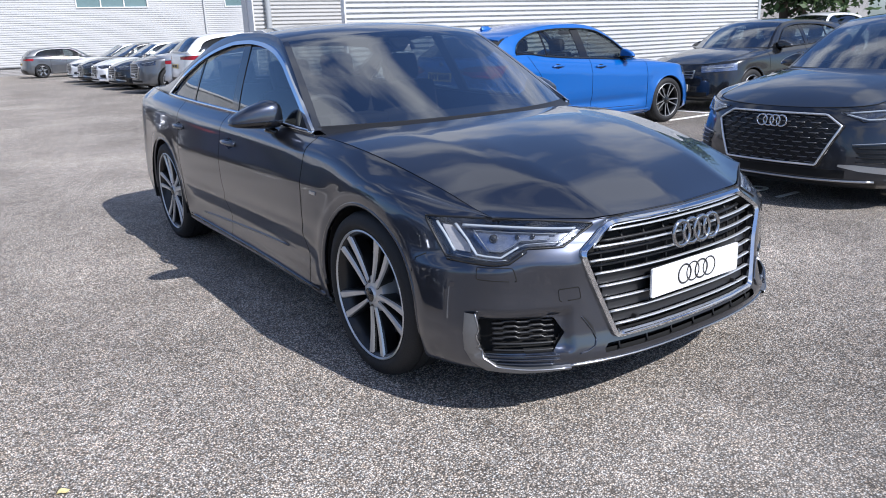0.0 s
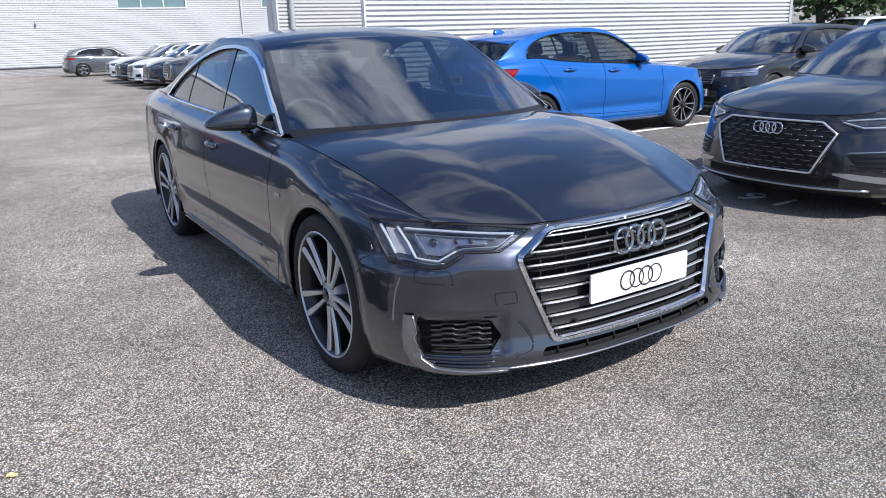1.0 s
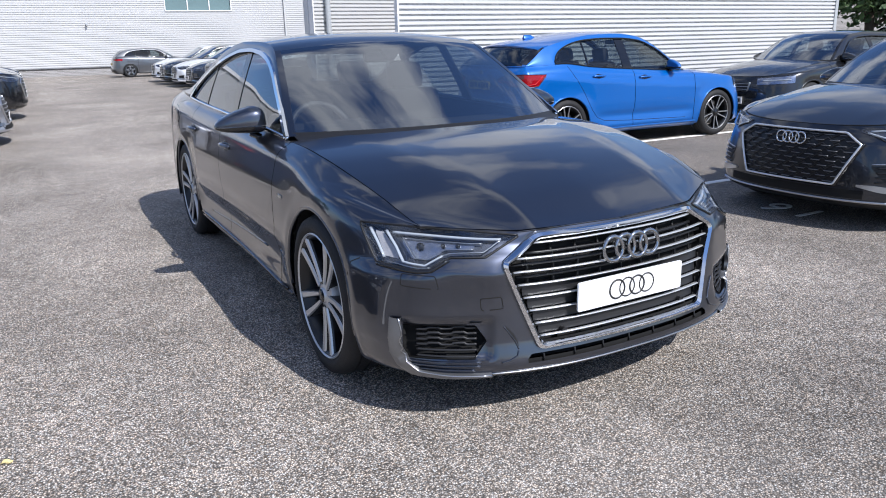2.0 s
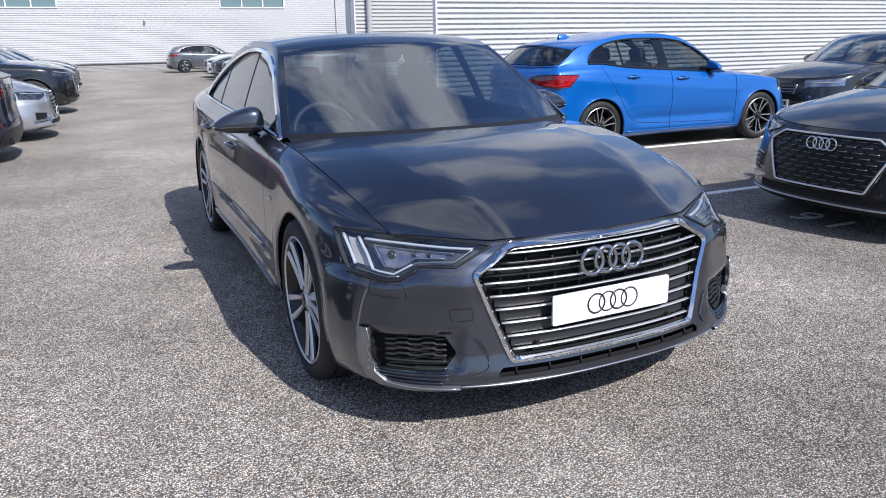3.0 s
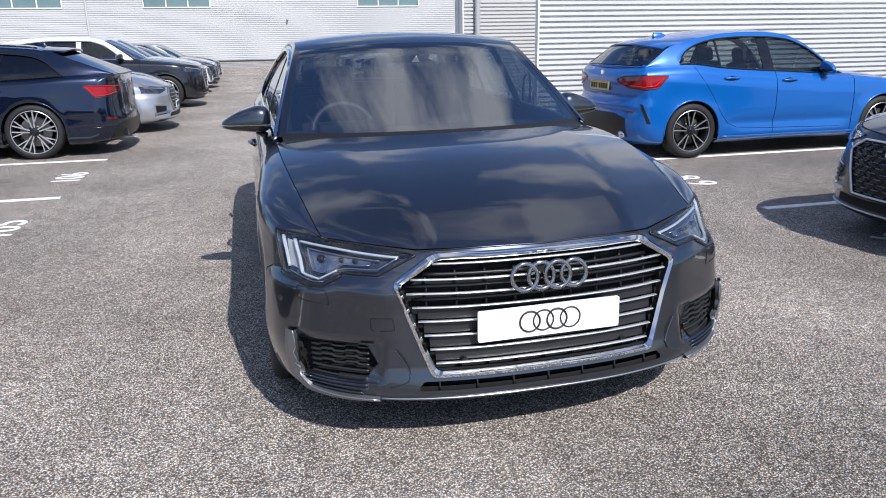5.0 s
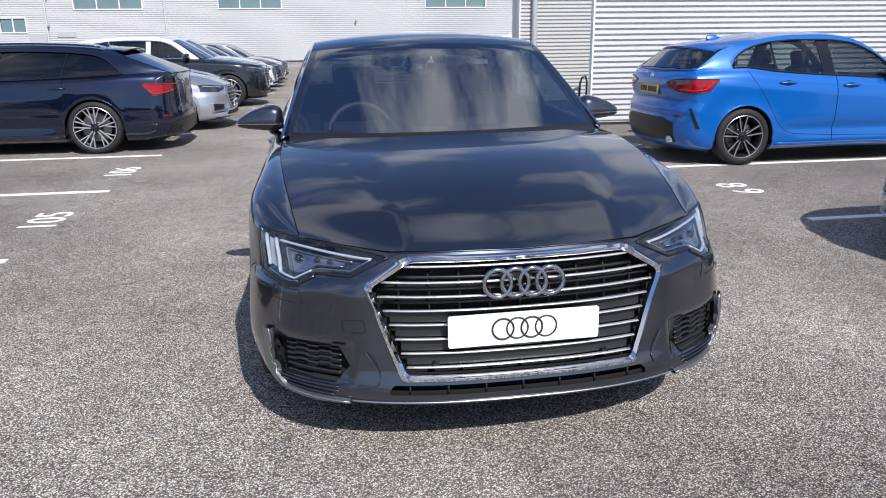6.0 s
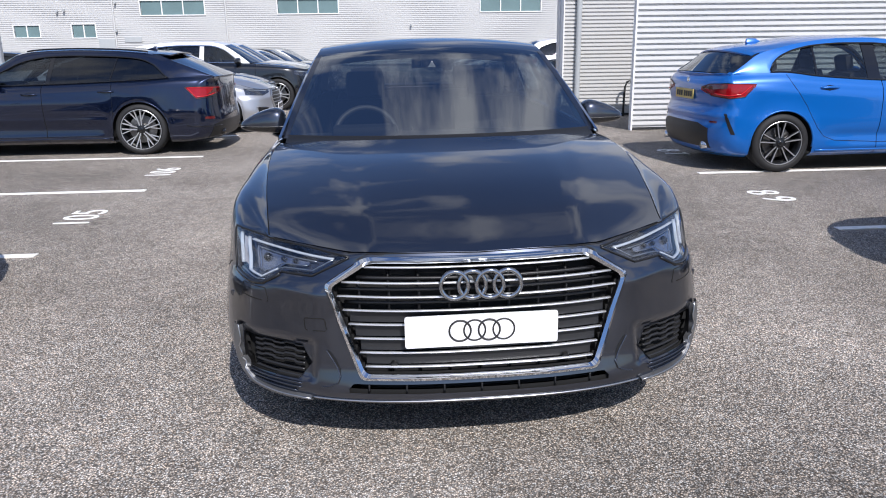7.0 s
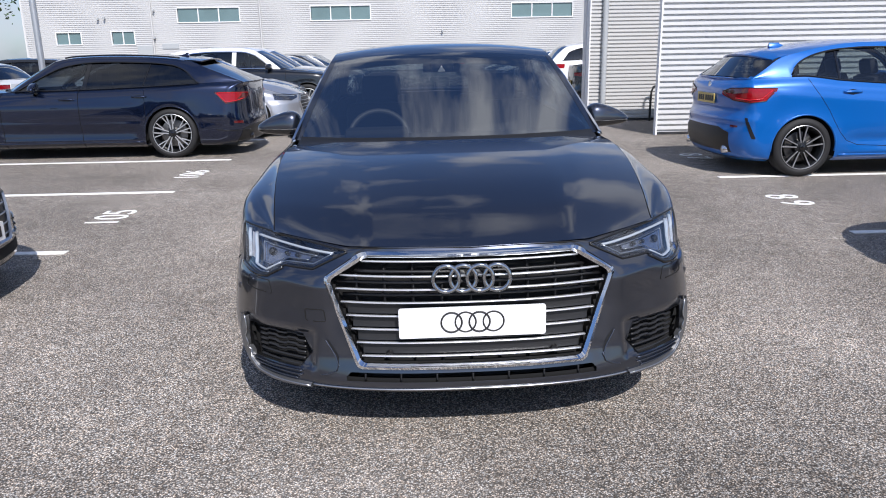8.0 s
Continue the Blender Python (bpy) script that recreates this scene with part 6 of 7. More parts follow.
    gr = n.new("ShaderNodeTexGradient")
    gr.gradient_type = "SPHERICAL"
    l.new(c.outputs["Object"], mv.inputs["Vector"])
    l.new(mv.outputs["Vector"], gr.inputs["Vector"])
    dm = n.new("ShaderNodeMath")
    dm.operation = "MULTIPLY"
    l.new(gr.outputs["Fac"], dm.inputs[0])
    l.new(mid.outputs["Fac"], dm.inputs[1])
    dr = n.new("ShaderNodeMapRange")
    dr.inputs["From Min"].default_value, dr.inputs["From Max"].default_value, dr.inputs["To Max"].default_value = 0.10, 0.50, 0.14
    l.new(dm.outputs[0], dr.inputs["Value"])
    dx = n.new("ShaderNodeMix")
    dx.data_type = "RGBA"
    dx.inputs["B"].default_value = (0.44, 0.40, 0.36, 1)
    l.new(dr.outputs["Result"], dx.inputs["Factor"])
    l.new(vm.outputs["Vector"], dx.inputs["A"])
    l.new(dx.outputs["Result"], b.inputs["Base Color"])
    b.inputs["Roughness"].default_value = 0.8
    b.inputs["Specular IOR Level"].default_value = 0.2
    bp = n.new("ShaderNodeBump")
    bp.inputs["Strength"].default_value, bp.inputs["Distance"].default_value = 0.85, 0.004
    bp.invert = True
    l.new(vo.outputs["Distance"], bp.inputs["Height"])
    l.new(bp.outputs["Normal"], b.inputs["Normal"])
    return m


TARMAC = ground_material()
LINE = material("worn_white_line_paint", (0.86, 0.85, 0.82), rough=0.7, spread=0.2, scale=18.0, fine=160.0, bump=0.3)
CLAD = material("white_cladding", (0.61, 0.61, 0.605), rough=0.42, spread=0.05, scale=0.6, fine=14.0)
CLAD_FAR = material("weathered_white_cladding", (0.54, 0.54, 0.535), rough=0.42, spread=0.06, scale=0.4, fine=9.0)
CLAD_GREY = material("pale_grey_cladding", (0.56, 0.555, 0.54), rough=0.45, spread=0.05, scale=0.6, fine=14.0)
TRIMWHITE = material("white_trim", (0.78, 0.78, 0.78), rough=0.4, spread=0.03)
POSTGREY = material("grey_downpipe", (0.40, 0.42, 0.43), rough=0.4, spread=0.05)
BRICK = material("grey_brick", (0.22, 0.21, 0.20), rough=0.85, spread=0.25, scale=9.0, fine=80.0, bump=0.3)


def coursed(m):
    """Lays mortar courses over a brick material."""
    n, l = m.node_tree.nodes, m.node_tree.links
    bt, sw, cb = n.new("ShaderNodeTexBrick"), n.new("ShaderNodeSeparateXYZ"), n.new("ShaderNodeCombineXYZ")
    l.new(n["Texture Coordinate"].outputs["Object"], sw.inputs["Vector"])
    l.new(sw.outputs["X"], cb.inputs["X"])
    l.new(sw.outputs["Z"], cb.inputs["Y"])
    l.new(cb.outputs["Vector"], bt.inputs["Vector"])
    bt.inputs["Scale"].default_value, bt.inputs["Mortar Size"].default_value = 1.0, 0.012
    bt.inputs["Brick Width"].default_value, bt.inputs["Row Height"].default_value = 0.225, 0.075
    bt.inputs["Color1"].default_value, bt.inputs["Color2"].default_value, bt.inputs["Mortar"].default_value = (0.17, 0.16, 0.155, 1), (0.25, 0.24, 0.235, 1), (0.42, 0.41, 0.40, 1)
    l.new(bt.outputs["Color"], n["Principled BSDF"].inputs["Base Color"])


coursed(BRICK)
WINGLASS = material("tinted_window_glass", (0.13, 0.20, 0.21), rough=0.08, coat=0.4, spread=0.2, scale=0.7)
GALV = material("galvanised_steel", (0.50, 0.51, 0.52), rough=0.4, metal=0.7)
DARKMETAL = material("dark_metal", (0.05, 0.05, 0.05), rough=0.5, metal=0.5)

g = np.array([[(x, y, 0.0) for y in (-400, -60, -12, 0, 12, 30, 60, 120, 500)] for x in (-500, -80, -20, -6, 0, 6, 20, 80, 500)], float)
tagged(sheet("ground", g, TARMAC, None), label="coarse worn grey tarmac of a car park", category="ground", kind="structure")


def slab(name, x0, x1, y0, y1, z0, z1, mat, label, category, kind="structure", parent=None, bev=0.0):
    bm = bmesh.new()
    box(bm, (x0 + x1) / 2, (y0 + y1) / 2, (z0 + z1) / 2, x1 - x0, y1 - y0, z1 - z0, bev)
    ob = part(name, bm, mat, parent, smooth=False)
    if not parent:
        tagged(ob, label=label, category=category, kind=kind)
    elif label:
        tagged(ob, label=label)
    return ob


def ribbed(name, x0, x1, y, z0, z1, pitch, depth, mat, label, holes=(), parent=None, back=0.2):
    """A wall of profiled sheet with level ribs, facing -y; holes are (x0, x1, z0, z1)."""
    xs = sorted({x0, x1, *[h[0] for h in holes], *[h[1] for h in holes]})
    v, f = [], []
    for a, b in zip(xs, xs[1:]):
        cut = [(h[2], h[3]) for h in holes if h[0] <= a and b <= h[1]]
        z = z0
        runs, cur = [], z0
        for c0, c1 in sorted(cut):
            runs.append((cur, c0))
            cur = c1
        runs.append((cur, z1))
        for c0, c1 in runs:
            zz = []
            k = math.floor(c0 / pitch)
            while k * pitch < c1:
                for q, d in ((0.0, 0.0), (0.56, 0.0), (0.64, depth), (0.93, depth), (1.0, 0.0)):
                    w = (k + q) * pitch
                    if c0 <= w <= c1:
                        zz.append((w, d))
                k += 1
            zz = [(c0, 0.0)] + zz + [(c1, 0.0)]
            n = len(v)
            for w, d in zz:
                v += [(a, y + d, w), (b, y + d, w)]
            for i in range(len(zz) - 1):
                f.append((n + 2 * i, n + 2 * i + 1, n + 2 * i + 3, n + 2 * i + 2))
            m = len(v)
            v += [(a, y + back, c0), (b, y + back, c0), (a, y + back, c1), (b, y + back, c1)]
            f += [(m, m + 2, m + 3, m + 1)]
    ob = put(name, mesh_from(name, v, f, mat, smooth=False), parent)
    if not parent:
        tagged(ob, label=label, category="wall", kind="structure")
    return ob


def building_window(x0, x1, z0, z1, y, panes, name, frame_mat=TRIMWHITE):
    bm = bmesh.new()
    t = 0.055
    for a, b, c, d in ((x0, x1, z0 - t, z0), (x0, x1, z1, z1 + t), (x0 - t, x0, z0 - t, z1 + t), (x1, x1 + t, z0 - t, z1 + t)):
        box(bm, (a + b) / 2, y - 0.0, (c + d) / 2, b - a, 0.12, d - c)
    fr = tagged(part(name, bm, frame_mat, None, smooth=False), label="long upper window with white frame and tinted panes", category="window", kind="structure")
    for i in range(panes):
        a, b = x0 + (x1 - x0) * i / panes, x0 + (x1 - x0) * (i + 1) / panes
        slab("pane", a + 0.03, b - 0.03, y + 0.03, y + 0.05, z0, z1, WINGLASS, "", "", parent=fr)
        if i:
            slab("mullion", a - 0.03, a + 0.03, y - 0.03, y + 0.03, z0, z1, frame_mat, "", "", parent=fr)
    return fr


# near screen wall and the lower building behind its end
NEAR_Y = 11.75
ribbed("wall_near", 6.14, 17.9, NEAR_Y, 0.05, 2.75, 0.0887, 0.052, CLAD, "white profiled metal cladding wall with level ribs", back=0.09)
slab("trim_near_corner", 6.112, 6.14, NEAR_Y - 0.02, NEAR_Y + 0.10, 0.0, 2.76, TRIMWHITE, "white metal corner trim of the cladding", "trim")
slab("trim_near_end", 17.9, 18.0, NEAR_Y - 0.02, NEAR_Y + 0.10, 0.0, 2.76, POSTGREY, "grey metal end trim of the cladding", "trim")
slab("trim_near_top", 6.09, 18.0, NEAR_Y - 0.03, NEAR_Y + 0.11, 2.76, 2.84, TRIMWHITE, "white capping of the clad wall", "trim")
BACK_Y = 14.5
ribbed("wall_back", 5.585, 12.0, BACK_Y, 0.05, 3.4, 0.0729, 0.030, CLAD_GREY, "pale ribbed metal wall behind the screen wall", back=0.22)
slab("trim_back_corner", 5.562, 5.585, BACK_Y - 0.02, BACK_Y + 0.24, 0.0, 3.4, TRIMWHITE, "white corner trim of the pale wall", "trim")
slab("trim_back_foot", 5.62, 12.0, BACK_Y - 0.03, BACK_Y + 0.2, 0.0, 0.045, DARKMETAL, "dark drip trim under the pale wall", "trim")
slab("trim_back_top", 5.5, 12.0, BACK_Y - 0.03, BACK_Y + 0.25, 3.4, 3.5, TRIMWHITE, "white capping of the pale wall", "trim")
slab("wall_back_side", 5.545, 5.60, BACK_Y + 0.24, BACK_Y + 0.5, 0.0, 3.4, CLAD, "white clad end of the pale wall", "wall")
for x in (5.86, 7.62):
    tagged(tube("downpipe", [(x, BACK_Y - 0.07, z) for z in np.linspace(0.0, 3.4, 9)], 0.055, POSTGREY, None, sides=12), label="grey rainwater downpipe on the cladding", category="pipe")

# far building
FAR_Y = 47.0
WINS = [(-12.5, -8.76, 3.5, 4.3, 3), (-4.4, -0.77, 3.5, 4.3, 3), (7.95, 11.7, 3.5, 4.3, 3), (16.36, 20.1, 3.5, 4.3, 3), (-19.95, -18.48, 2.3, 2.97, 2), (-16.6, -15.25, 2.25, 3.0, 2)]
ribbed("wall_far", -21.8, 40.0, FAR_Y, 0.40, 8.5, 0.118, 0.03, CLAD_FAR, "white profiled metal wall of a long showroom", [w[:4] for w in WINS], back=0.3)
slab("wall_far_plinth", -21.8, 40.0, FAR_Y - 0.06, FAR_Y + 0.3, 0.0, 0.38, BRICK, "low grey brick plinth under the cladding", "wall")
slab("trim_far_plinth", -21.8, 40.0, FAR_Y - 0.10, FAR_Y + 0.05, 0.38, 0.43, DARKMETAL, "dark drip trim above the plinth", "trim")
slab("roof_far", -21.9, 40.0, FAR_Y - 0.2, FAR_Y + 20, 8.5, 8.8, TRIMWHITE, "white roof edge of the showroom", "roof")
slab("wall_far_side", -21.9, -21.75, FAR_Y + 0.02, FAR_Y + 20, 0.0, 8.5, CLAD, "white end wall of the showroom", "wall")
for i, (a, b, c, d, k) in enumerate(WINS):
    building_window(a, b, c, d, FAR_Y + 0.02, k, "window_%d" % (i + 1))
for i, x in enumerate((-14.1, -7.5, 15.0, 23.0)):
    tagged(tube("downpipe", [(x, FAR_Y - 0.07, z) for z in np.linspace(0.4, 8.5, 9)], 0.05, CLAD_FAR, None, sides=8), label="white downpipe on the far cladding", category="pipe")
slab("meter_cabinet", -15.1, -14.15, FAR_Y - 0.12, FAR_Y - 0.01, 1.2, 2.15, POSTGREY, "grey meter cabinet on the far wall", "cabinet", "thing")
slab("sign_board", -13.6, -12.6, FAR_Y - 0.05, FAR_Y - 0.01, 1.95, 2.25, POSTGREY, "small grey sign board on the far wall", "sign", "thing")
for x, z in ((-13.9, 4.2), (-14.0, 2.6), (-17.3, 3.75), (-16.9, 3.8), (3.65, 2.75)):
    bm = bmesh.new()
    box(bm, x, FAR_Y - 0.13, z, 0.10, 0.22, 0.13, 0.025)
    tagged(part("wall_lamp", bm, POSTGREY, None), label="small grey lamp on the far wall", category="lamp")


# parking bays
def painted_line(x0, x1, y, w=0.085):
    bm = bmesh.new()
    box(bm, (x0 + x1) / 2, y, 0.003, x1 - x0, w, 0.006)
    tagged(part("bay_line", bm, LINE, None, smooth=False), label="worn white painted bay line on tarmac", category="line", group="bay lines", kind="structure")


for k in range(-1, 9):
    painted_line(-5.3, -0.5, 4.72 + 2.505 * k)
for k in range(-1, 2):
    painted_line(5.48, 10.3, 4.76 + 2.64 * k)
painted_line(10.3, 15.2, 4.76)
painted_line(10.3, 15.2, 7.40)
bm = bmesh.new()
box(bm, 10.34, 6.0, 0.003, 0.085, 11.0, 0.006)
tagged(part("bay_line", bm, LINE, None, smooth=False), label="worn white painted bay end line", category="line", group="bay lines", kind="structure")


def bay_number(text, x, y, rz, step, size=0.43):
    """A painted number whose figures stand step apart."""
    ob = tagged(new("bay_number"), label="white painted bay number %s on tarmac" % text, category="marking", group="bay numbers")
    for k, figure in enumerate(text):
        cu = bpy.data.curves.new("figure", "FONT")
        cu.body, cu.size, cu.align_x, cu.extrude = figure, size, "CENTER", 0.002
        tmp = bpy.data.objects.new("figure", cu)
        me = bpy.data.meshes.new_from_object(tmp)
        bpy.data.objects.remove(tmp)
        me.materials.clear()
        me.materials.append(LINE)
        put("figure", me, ob, m=pose((k - (len(text) - 1) / 2) * step, 0, 0))
    ob.matrix_basis = pose(x, y, 0.0045, 0, 0, rz)


for text, x, y, rz in (("105", -0.52, 5.97, 90), ("106", -0.52, 8.43, 90), ("104", -0.52, 3.5, 90), ("89", 5.48, 6.06, -90), ("91", 5.58, 3.55, -90), ("87", 5.68, 9.08, -90)):
    bay_number(text, x, y, rz, 0.218 if x < 0 else 0.31)


# ---- trees ----
def tree(x, y, h, r, seed):
    rng = np.random.default_rng(seed)
    root = tagged(new("tree"), label="leafy green tree beyond the car park", category="tree", group="trees")
    tube("trunk", [(rng.normal(0, 0.06) * k, rng.normal(0, 0.06) * k, h * 0.62 * k / 5) for k in range(6)], 0.16, BARK, root, sides=9)
    v, f = [], []
    tips = []
    for k in range(9):
        a, e = rng.uniform(0, 6.28), rng.uniform(0.3, 1.1)
        ln = r * rng.uniform(0.6, 1.0)
        tip = np.array([math.cos(a) * math.cos(e) * ln, math.sin(a) * math.cos(e) * ln, h * rng.uniform(0.35, 0.6) + math.sin(e) * ln])
        tube("limb", [(0, 0, tip[2] * 0.55), tuple(tip * [0.5, 0.5, 0.8]), tuple(tip)], 0.06, BARK, root, sides=6)
        tips += [tip, tip * [0.6, 0.6, 0.9]]
    for k in range(5200):
        c = tips[rng.integers(len(tips))] + rng.normal(0, 0.30 * r, 3) * [1, 1, 0.75]
        s = rng.uniform(0.09, 0.2)
        u, w = rng.normal(0, 1, 3), rng.normal(0, 1, 3)
        u /= np.linalg.norm(u)
        w = np.cross(u, w)
        w /= np.linalg.norm(w)
        n = len(v)
        v += [c - u * s, c + w * s * 0.5, c + u * s, c - w * s * 0.5]
        f.append((n, n + 1, n + 2, n + 3))
    put("crown", mesh_from("crown", v, f, LEAF, smooth=False), root)
    root.matrix_basis = pose(x, y, 0)


for i, (x, y, h, r) in enumerate(((27.5, 17.0, 5.5, 2.4), (33.0, 19.5, 6.5, 3.0), (38.5, 20.5, 6.0, 2.8), (40.0, 14.5, 6.5, 3.0), (48.0, 20.0, 7.0, 3.4), (-27.0, 50.0, 9.0, 3.5), (-31.5, 44.0, 8.0, 3.5))):
    tree(x, y, h, r, 20 + i)
house = slab("far_house", 44.0, 60.0, 30.0, 38.0, 0.0, 5.5, BRICK, "distant pale brick building beyond the trees", "building", "thing")
bm = bmesh.new()
ridge = [bm.verts.new(q) for q in ((43.6, 29.6, 5.5), (60.4, 29.6, 5.5), (60.4, 38.4, 5.5), (43.6, 38.4, 5.5), (43.6, 34.0, 8.0), (60.4, 34.0, 8.0))]
for q in ((0, 1, 5, 4), (2, 3, 4, 5), (0, 4, 3), (1, 2, 5), (3, 2, 1, 0)):
    bm.faces.new([ridge[k] for k in q])
part("roof", bm, DARKMETAL, house, smooth=False)

# dark steel hoop beside the pale wall
hoop = [(6.78, 14.25, 0.0), (6.78, 14.25, 0.3), (6.79, 14.25, 0.58), (6.83, 14.25, 0.68), (6.90, 14.25, 0.71), (6.93, 14.25, 0.6), (6.93, 14.25, 0.3), (6.93, 14.25, 0.0)]
tagged(tube("steel_hoop", hoop, 0.022, DARKMETAL, None, sides=8), label="dark steel hoop standing by the pale wall", category="hoop")


# ---- cars ----
def place(car, x, y, facing):
    car.matrix_basis = pose(x, y, 0, 0, 0, {"-y": 0, "-x": -90, "+x": 90, "+y": 180}[facing])
    return car


W_HERO = wheel_meshes(0.351, 0.245, 0.270, 5, "twin", ALLOY, ALLOY_DARK)
W_SPORT = wheel_meshes(0.325, 0.225, 0.236, 5, "slim", ALLOY_GREY, ALLOY_DARK)
W_NAVY = wheel_meshes(0.351, 0.245, 0.270, 5, "y", ALLOY, ALLOY_DARK)
W_PLAIN = wheel_meshes(0.325, 0.225, 0.225, 5, "plain", SATIN, ALLOY_DARK)
W_SUV = wheel_meshes(0.37, 0.245, 0.262, 5, "twin", ALLOY, ALLOY_DARK)

# main grey saloon
saloon, saloon_skin = build_car("grey_saloon", "dark metallic grey saloon with chrome grille, parked on tarmac", Shell(**SALOON), GREY, W_HERO, front_saloon,
                                rear_plain([(0.40, 0.90), (0.88, 0.92)], [(0.40, 0.80), (0.88, 0.82)]), trim=CHROME, cuts=SALOON_CUTS, cols=1.7)
saloon.matrix_basis = pose(2.335, 1.730, 0, 0, -0.35, 0.75)

# blue hatchback, tail towards the lane
blue, blue_skin = build_car("blue_hatchback", "bright blue hatchback with twin-spoke alloys in a marked bay", Shell(**SPORT), BLUE, W_SPORT,
                            front_plain([(-0.40, 0.66), (0.40, 0.66), (0.36, 0.46), (-0.36, 0.46)], [(0.42, 0.72), (0.98, 0.79)], [(0.42, 0.64), (0.98, 0.68)], plate_on=0.38),
                            rear_sport)
place(blue, 9.865, 8.20, "+x")

# dark hatchback with the honeycomb grille
hatch_d, hd_skin = build_car("dark_hatchback", "dark grey hatchback with black honeycomb grille in a bay", Shell(**HATCH), DARK, W_SPORT,
                             front_plain([(-0.52, 0.628), (-0.40, 0.703), (0.40, 0.703), (0.52, 0.628), (0.385, 0.322), (-0.385, 0.322)], [(0.47, 0.722), (0.96, 0.765)], [(0.47, 0.708), (0.62, 0.655), (0.96, 0.665)],
                                         hexes=True, frame_mat=GLOSSBLACK, lip=SATIN, emblem=(0.645, "rings"), plate_on=None, guide=[[(0.53, 0.712), (0.93, 0.745)], [(0.51, 0.702), (0.64, 0.668), (0.94, 0.682)]], vents=([(0.57, 0.485), (0.86, 0.505)], [(0.57, 0.475), (0.65, 0.385), (0.86, 0.350)])),
                             rear_plain([(0.36, 0.88), (0.98, 0.90)], [(0.36, 0.80), (0.98, 0.80)]))
place(hatch_d, 5.35, 3.38, "-x")

# black hatchback nose to nose with the blue one
hatch_b, hb_skin = build_car("black_hatchback", "black hatchback with twin kidney grille facing the blue car", Shell(**HATCH), BLACK, W_PLAIN,
                             front_plain([(-0.34, 0.66), (0.34, 0.66), (0.32, 0.52), (-0.32, 0.52)], [(0.42, 0.72), (0.96, 0.765)], [(0.42, 0.62), (0.96, 0.65)], slats=3, frame_mat=SATIN, plate_on=0.38, guide=[[(0.5, 0.68), (0.9, 0.70)]], housing=LAMP_BOWL),
                             rear_plain([(0.36, 0.88), (0.98, 0.90)], [(0.36, 0.80), (0.98, 0.80)]))
place(hatch_b, 10.35, 8.25, "-x")

# navy estate
estate, es_skin = build_car("navy_estate", "dark navy estate car with bright multi-spoke alloys", Shell(**ESTATE), NAVY, W_NAVY,
                            front_plain([(-0.52, 0.63), (-0.38, 0.73), (0.38, 0.73), (0.52, 0.63), (0.41, 0.31), (-0.41, 0.31)], [(0.46, 0.73), (1.0, 0.76)], [(0.46, 0.68), (1.0, 0.65)]),
                            rear_estate, priv=True)
place(estate, -5.235, 10.98, "-x")


# ---- the other parked cars ----
SINGLE_GRILLE = [(-0.50, 0.62), (-0.37, 0.72), (0.37, 0.72), (0.50, 0.62), (0.40, 0.33), (-0.40, 0.33)]
SUV_GRILLE = [(-0.50, 0.76), (-0.38, 0.86), (0.38, 0.86), (0.50, 0.76), (0.40, 0.44), (-0.40, 0.44)]
LAMPS = dict(lamp_up=[(0.48, 0.715), (1.0, 0.755)], lamp_lo=[(0.48, 0.675), (0.70, 0.63), (1.0, 0.65)], guide=[[(0.56, 0.70), (0.95, 0.73)]])
SUV_LAMPS = dict(lamp_up=[(0.48, 0.86), (1.0, 0.93)], lamp_lo=[(0.48, 0.83), (0.70, 0.78), (1.0, 0.81)], guide=[[(0.56, 0.85), (0.95, 0.90)]])
TAIL = rear_plain([(0.36, 0.90), (1.0, 0.92)], [(0.36, 0.83), (1.0, 0.81)], az=145, plate_z=0.66)
SUV_TAIL = rear_plain([(0.36, 1.04), (1.0, 1.06)], [(0.36, 0.97), (1.0, 0.95)], az=145, plate_z=0.80, bumper_z=(0.30, 0.52))
VENTS = ([(0.60, 0.42), (0.86, 0.44)], [(0.60, 0.30), (0.86, 0.28)])


def parked(spec, paint_mat, wheels, front, rear, name, label, x, y, facing, cols=0.5, priv=True, **more):
    car, _ = build_car(name, label, Shell(**spec), paint_mat, wheels, front, rear, fine=False, cols=cols, priv=priv, **more)
    tagged(car, group="parked cars")
    return place(car, x, y, facing)


low = lambda **k: front_plain(SINGLE_GRILLE, **LAMPS, frame_mat=SATIN, plate_on=0.42, vents=VENTS, **k)
tall = lambda **k: front_plain(SUV_GRILLE, **SUV_LAMPS, frame_mat=SATIN, plate_on=0.52, **k)
silver = parked(SALOON, SILVER, W_HERO, low(), TAIL, "silver_coupe", "silver coupe with black grille nosing out of its bay", 0.10, 13.45, "+x", 0.8)
parked(HATCH, NAVY, W_PLAIN, low(), TAIL, "navy_hatchback", "dark navy hatchback beside the silver coupe", -0.30, 15.95, "+x")
# the black SUV's roof and first post are painted white for sky glare
parked(SUV, BLACK, W_SUV, tall(), SUV_TAIL, "black_suv", "glossy black SUV with chrome trim, sky glare painted white on roof", 0.35, 18.45, "+x", 0.7, priv=False, trim=CHROME, roof_mat=WHITE)
white_suv = parked(SUV, WHITE, W_SUV, tall(), SUV_TAIL, "white_suv", "white SUV with dark glass in a parked row", 0.15, 21.0, "+x")
white_hatch = parked(HATCH, WHITE, W_PLAIN, low(), TAIL, "white_hatchback", "white hatchback in a parked row", 0.2, 23.6, "+x")
black_saloon = parked(SALOON, BLACK, W_HERO, low(), TAIL, "black_saloon", "black saloon in a parked row", 0.3, 26.2, "+x")
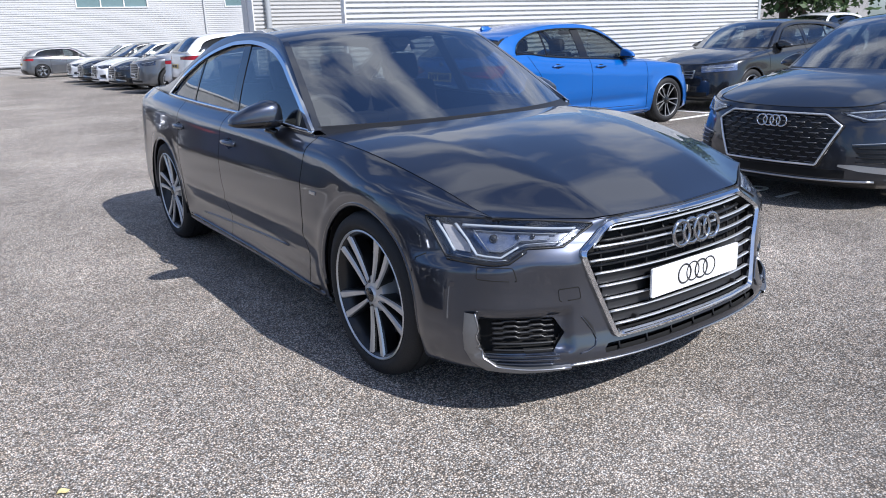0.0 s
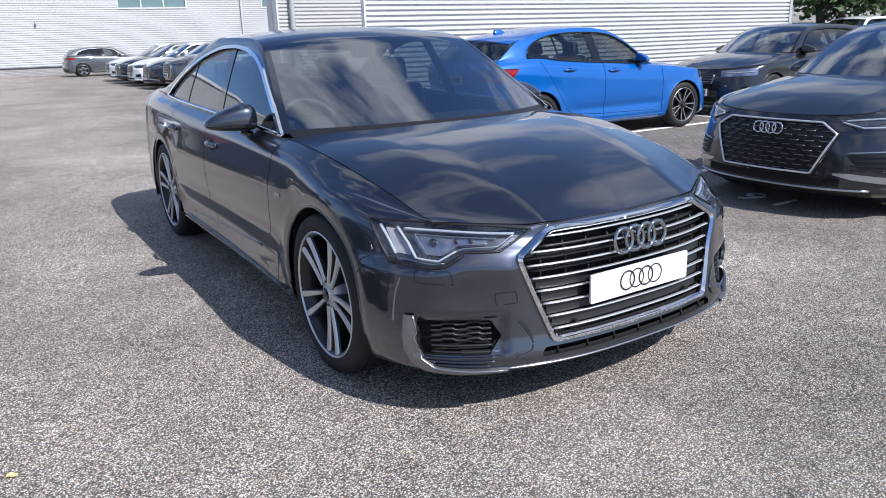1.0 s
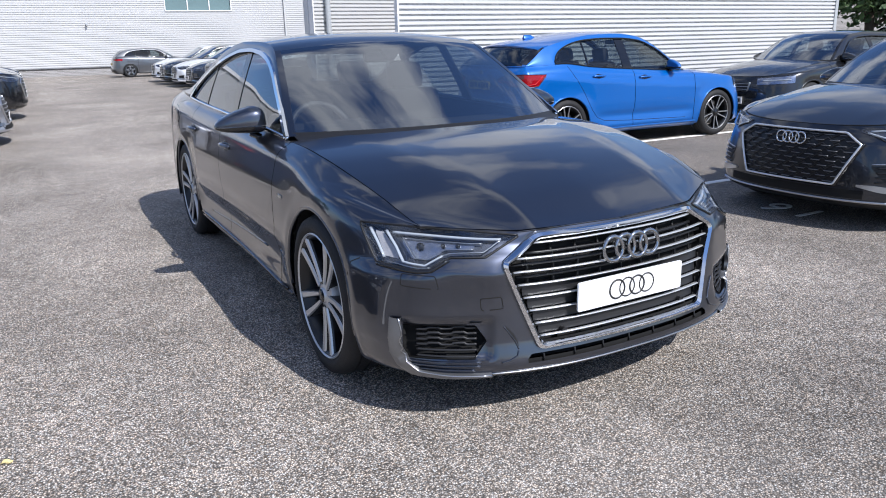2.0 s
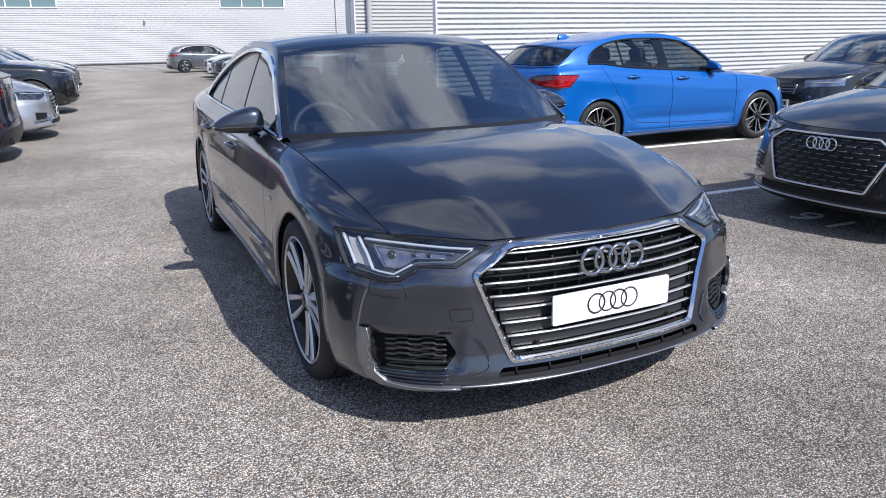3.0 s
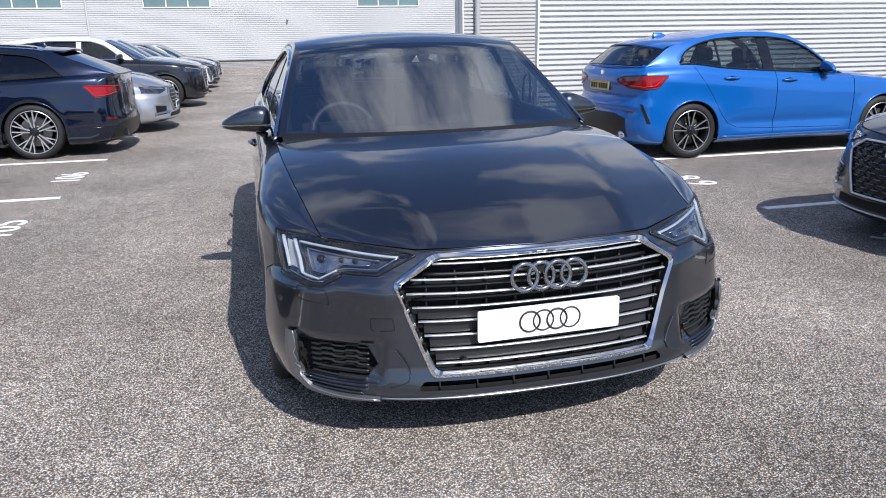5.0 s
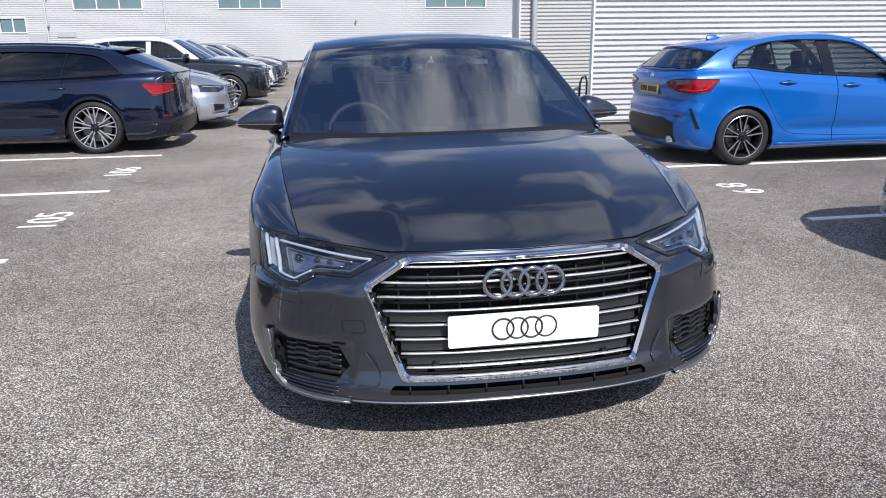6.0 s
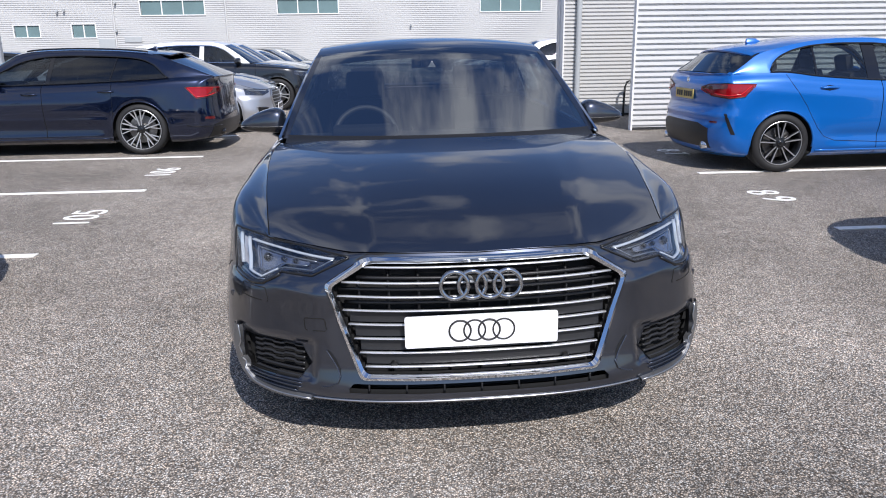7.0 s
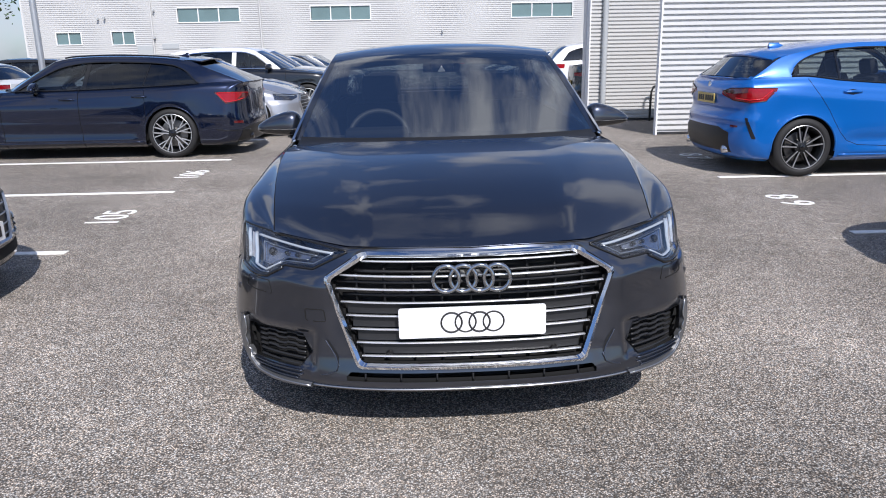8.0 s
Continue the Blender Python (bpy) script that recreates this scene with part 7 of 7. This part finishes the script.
white_saloon = parked(SALOON, WHITE, W_HERO, low(), TAIL, "white_saloon", "white saloon in a parked row", 5.0, 34.0, "-x")
grey_suv = parked(SUV, MIDGREY, W_SUV, tall(slats=8), SUV_TAIL, "grey_suv", "mid grey SUV with tall slatted grille", 5.15, 23.4, "-x", 0.7)
turn = lambda f: {"-x": -90, "+x": 90}[f]
for src, x, y, f in ((black_saloon, 4.95, 31.3, "-x"), (white_saloon, 5.0, 28.8, "-x"), (black_saloon, 5.05, 26.2, "-x"), (white_suv, 10.3, 20.6, "+x"), (black_saloon, 0.2, 31.0, "+x"), (white_hatch, 0.2, 28.6, "+x"), (white_suv, 24.0, 15.0, "-x"), (white_hatch, -10.7, 16.0, "-x")):
    copy_thing(src, pose(x, y, 0, 0, 0, turn(f)))
parked(HATCH, MIDGREY, W_PLAIN, low(), TAIL, "grey_hatchback", "grey hatchback parked by the far wall", 8.5, 42.0, "+x")
parked(SALOON, SILVER, W_HERO, low(), TAIL, "silver_saloon", "silver saloon in a bay beyond the screen wall", 10.6, 23.2, "+x")
parked(ESTATE, BLACK, W_HERO, low(), TAIL, "black_estate", "black estate car behind the navy one", -11.3, 20.5, "-x")
parked(HATCH, BLACK, W_SPORT, low(), TAIL, "black_hatchback", "black hatchback nosing out of bay 104", -0.33, 3.42, "+x", 0.8)
copy_thing(black_saloon, pose(10.7, 17.6, 0, 0, 0, 90))

# lamp post
post = tagged(tube("lamp_post", [(-6.95, 18.0, z) for z in (0, 1, 2, 4, 6, 7)], 0.075, GALV, None, sides=14), label="galvanised steel lamp post", category="lamp post")
bm = bmesh.new()
box(bm, -6.95, 17.6, 7.02, 0.3, 0.8, 0.12, 0.03)
part("lantern", bm, GALV, post)

# a fallen leaf on the tarmac
LEAF_DRY = material("yellow_dry_leaf", (0.62, 0.52, 0.24), rough=0.7, spread=0.3, scale=40, fine=200)
P = np.array([[(0.16 + 0.034 * (a - 0.5) + 0.006 * b, 2.497 + 0.026 * (b - 0.5) * math.sin(math.pi * (0.12 + 0.76 * a)), 0.004 + 0.010 * abs(b - 0.5) + 0.004 * math.sin(5 * a)) for b in np.linspace(0, 1, 5)] for a in np.linspace(0, 1, 9)])
tagged(sheet("fallen_leaf", P, LEAF_DRY, None, 0.0015), label="small dry yellow leaf lying on the tarmac", category="leaf")
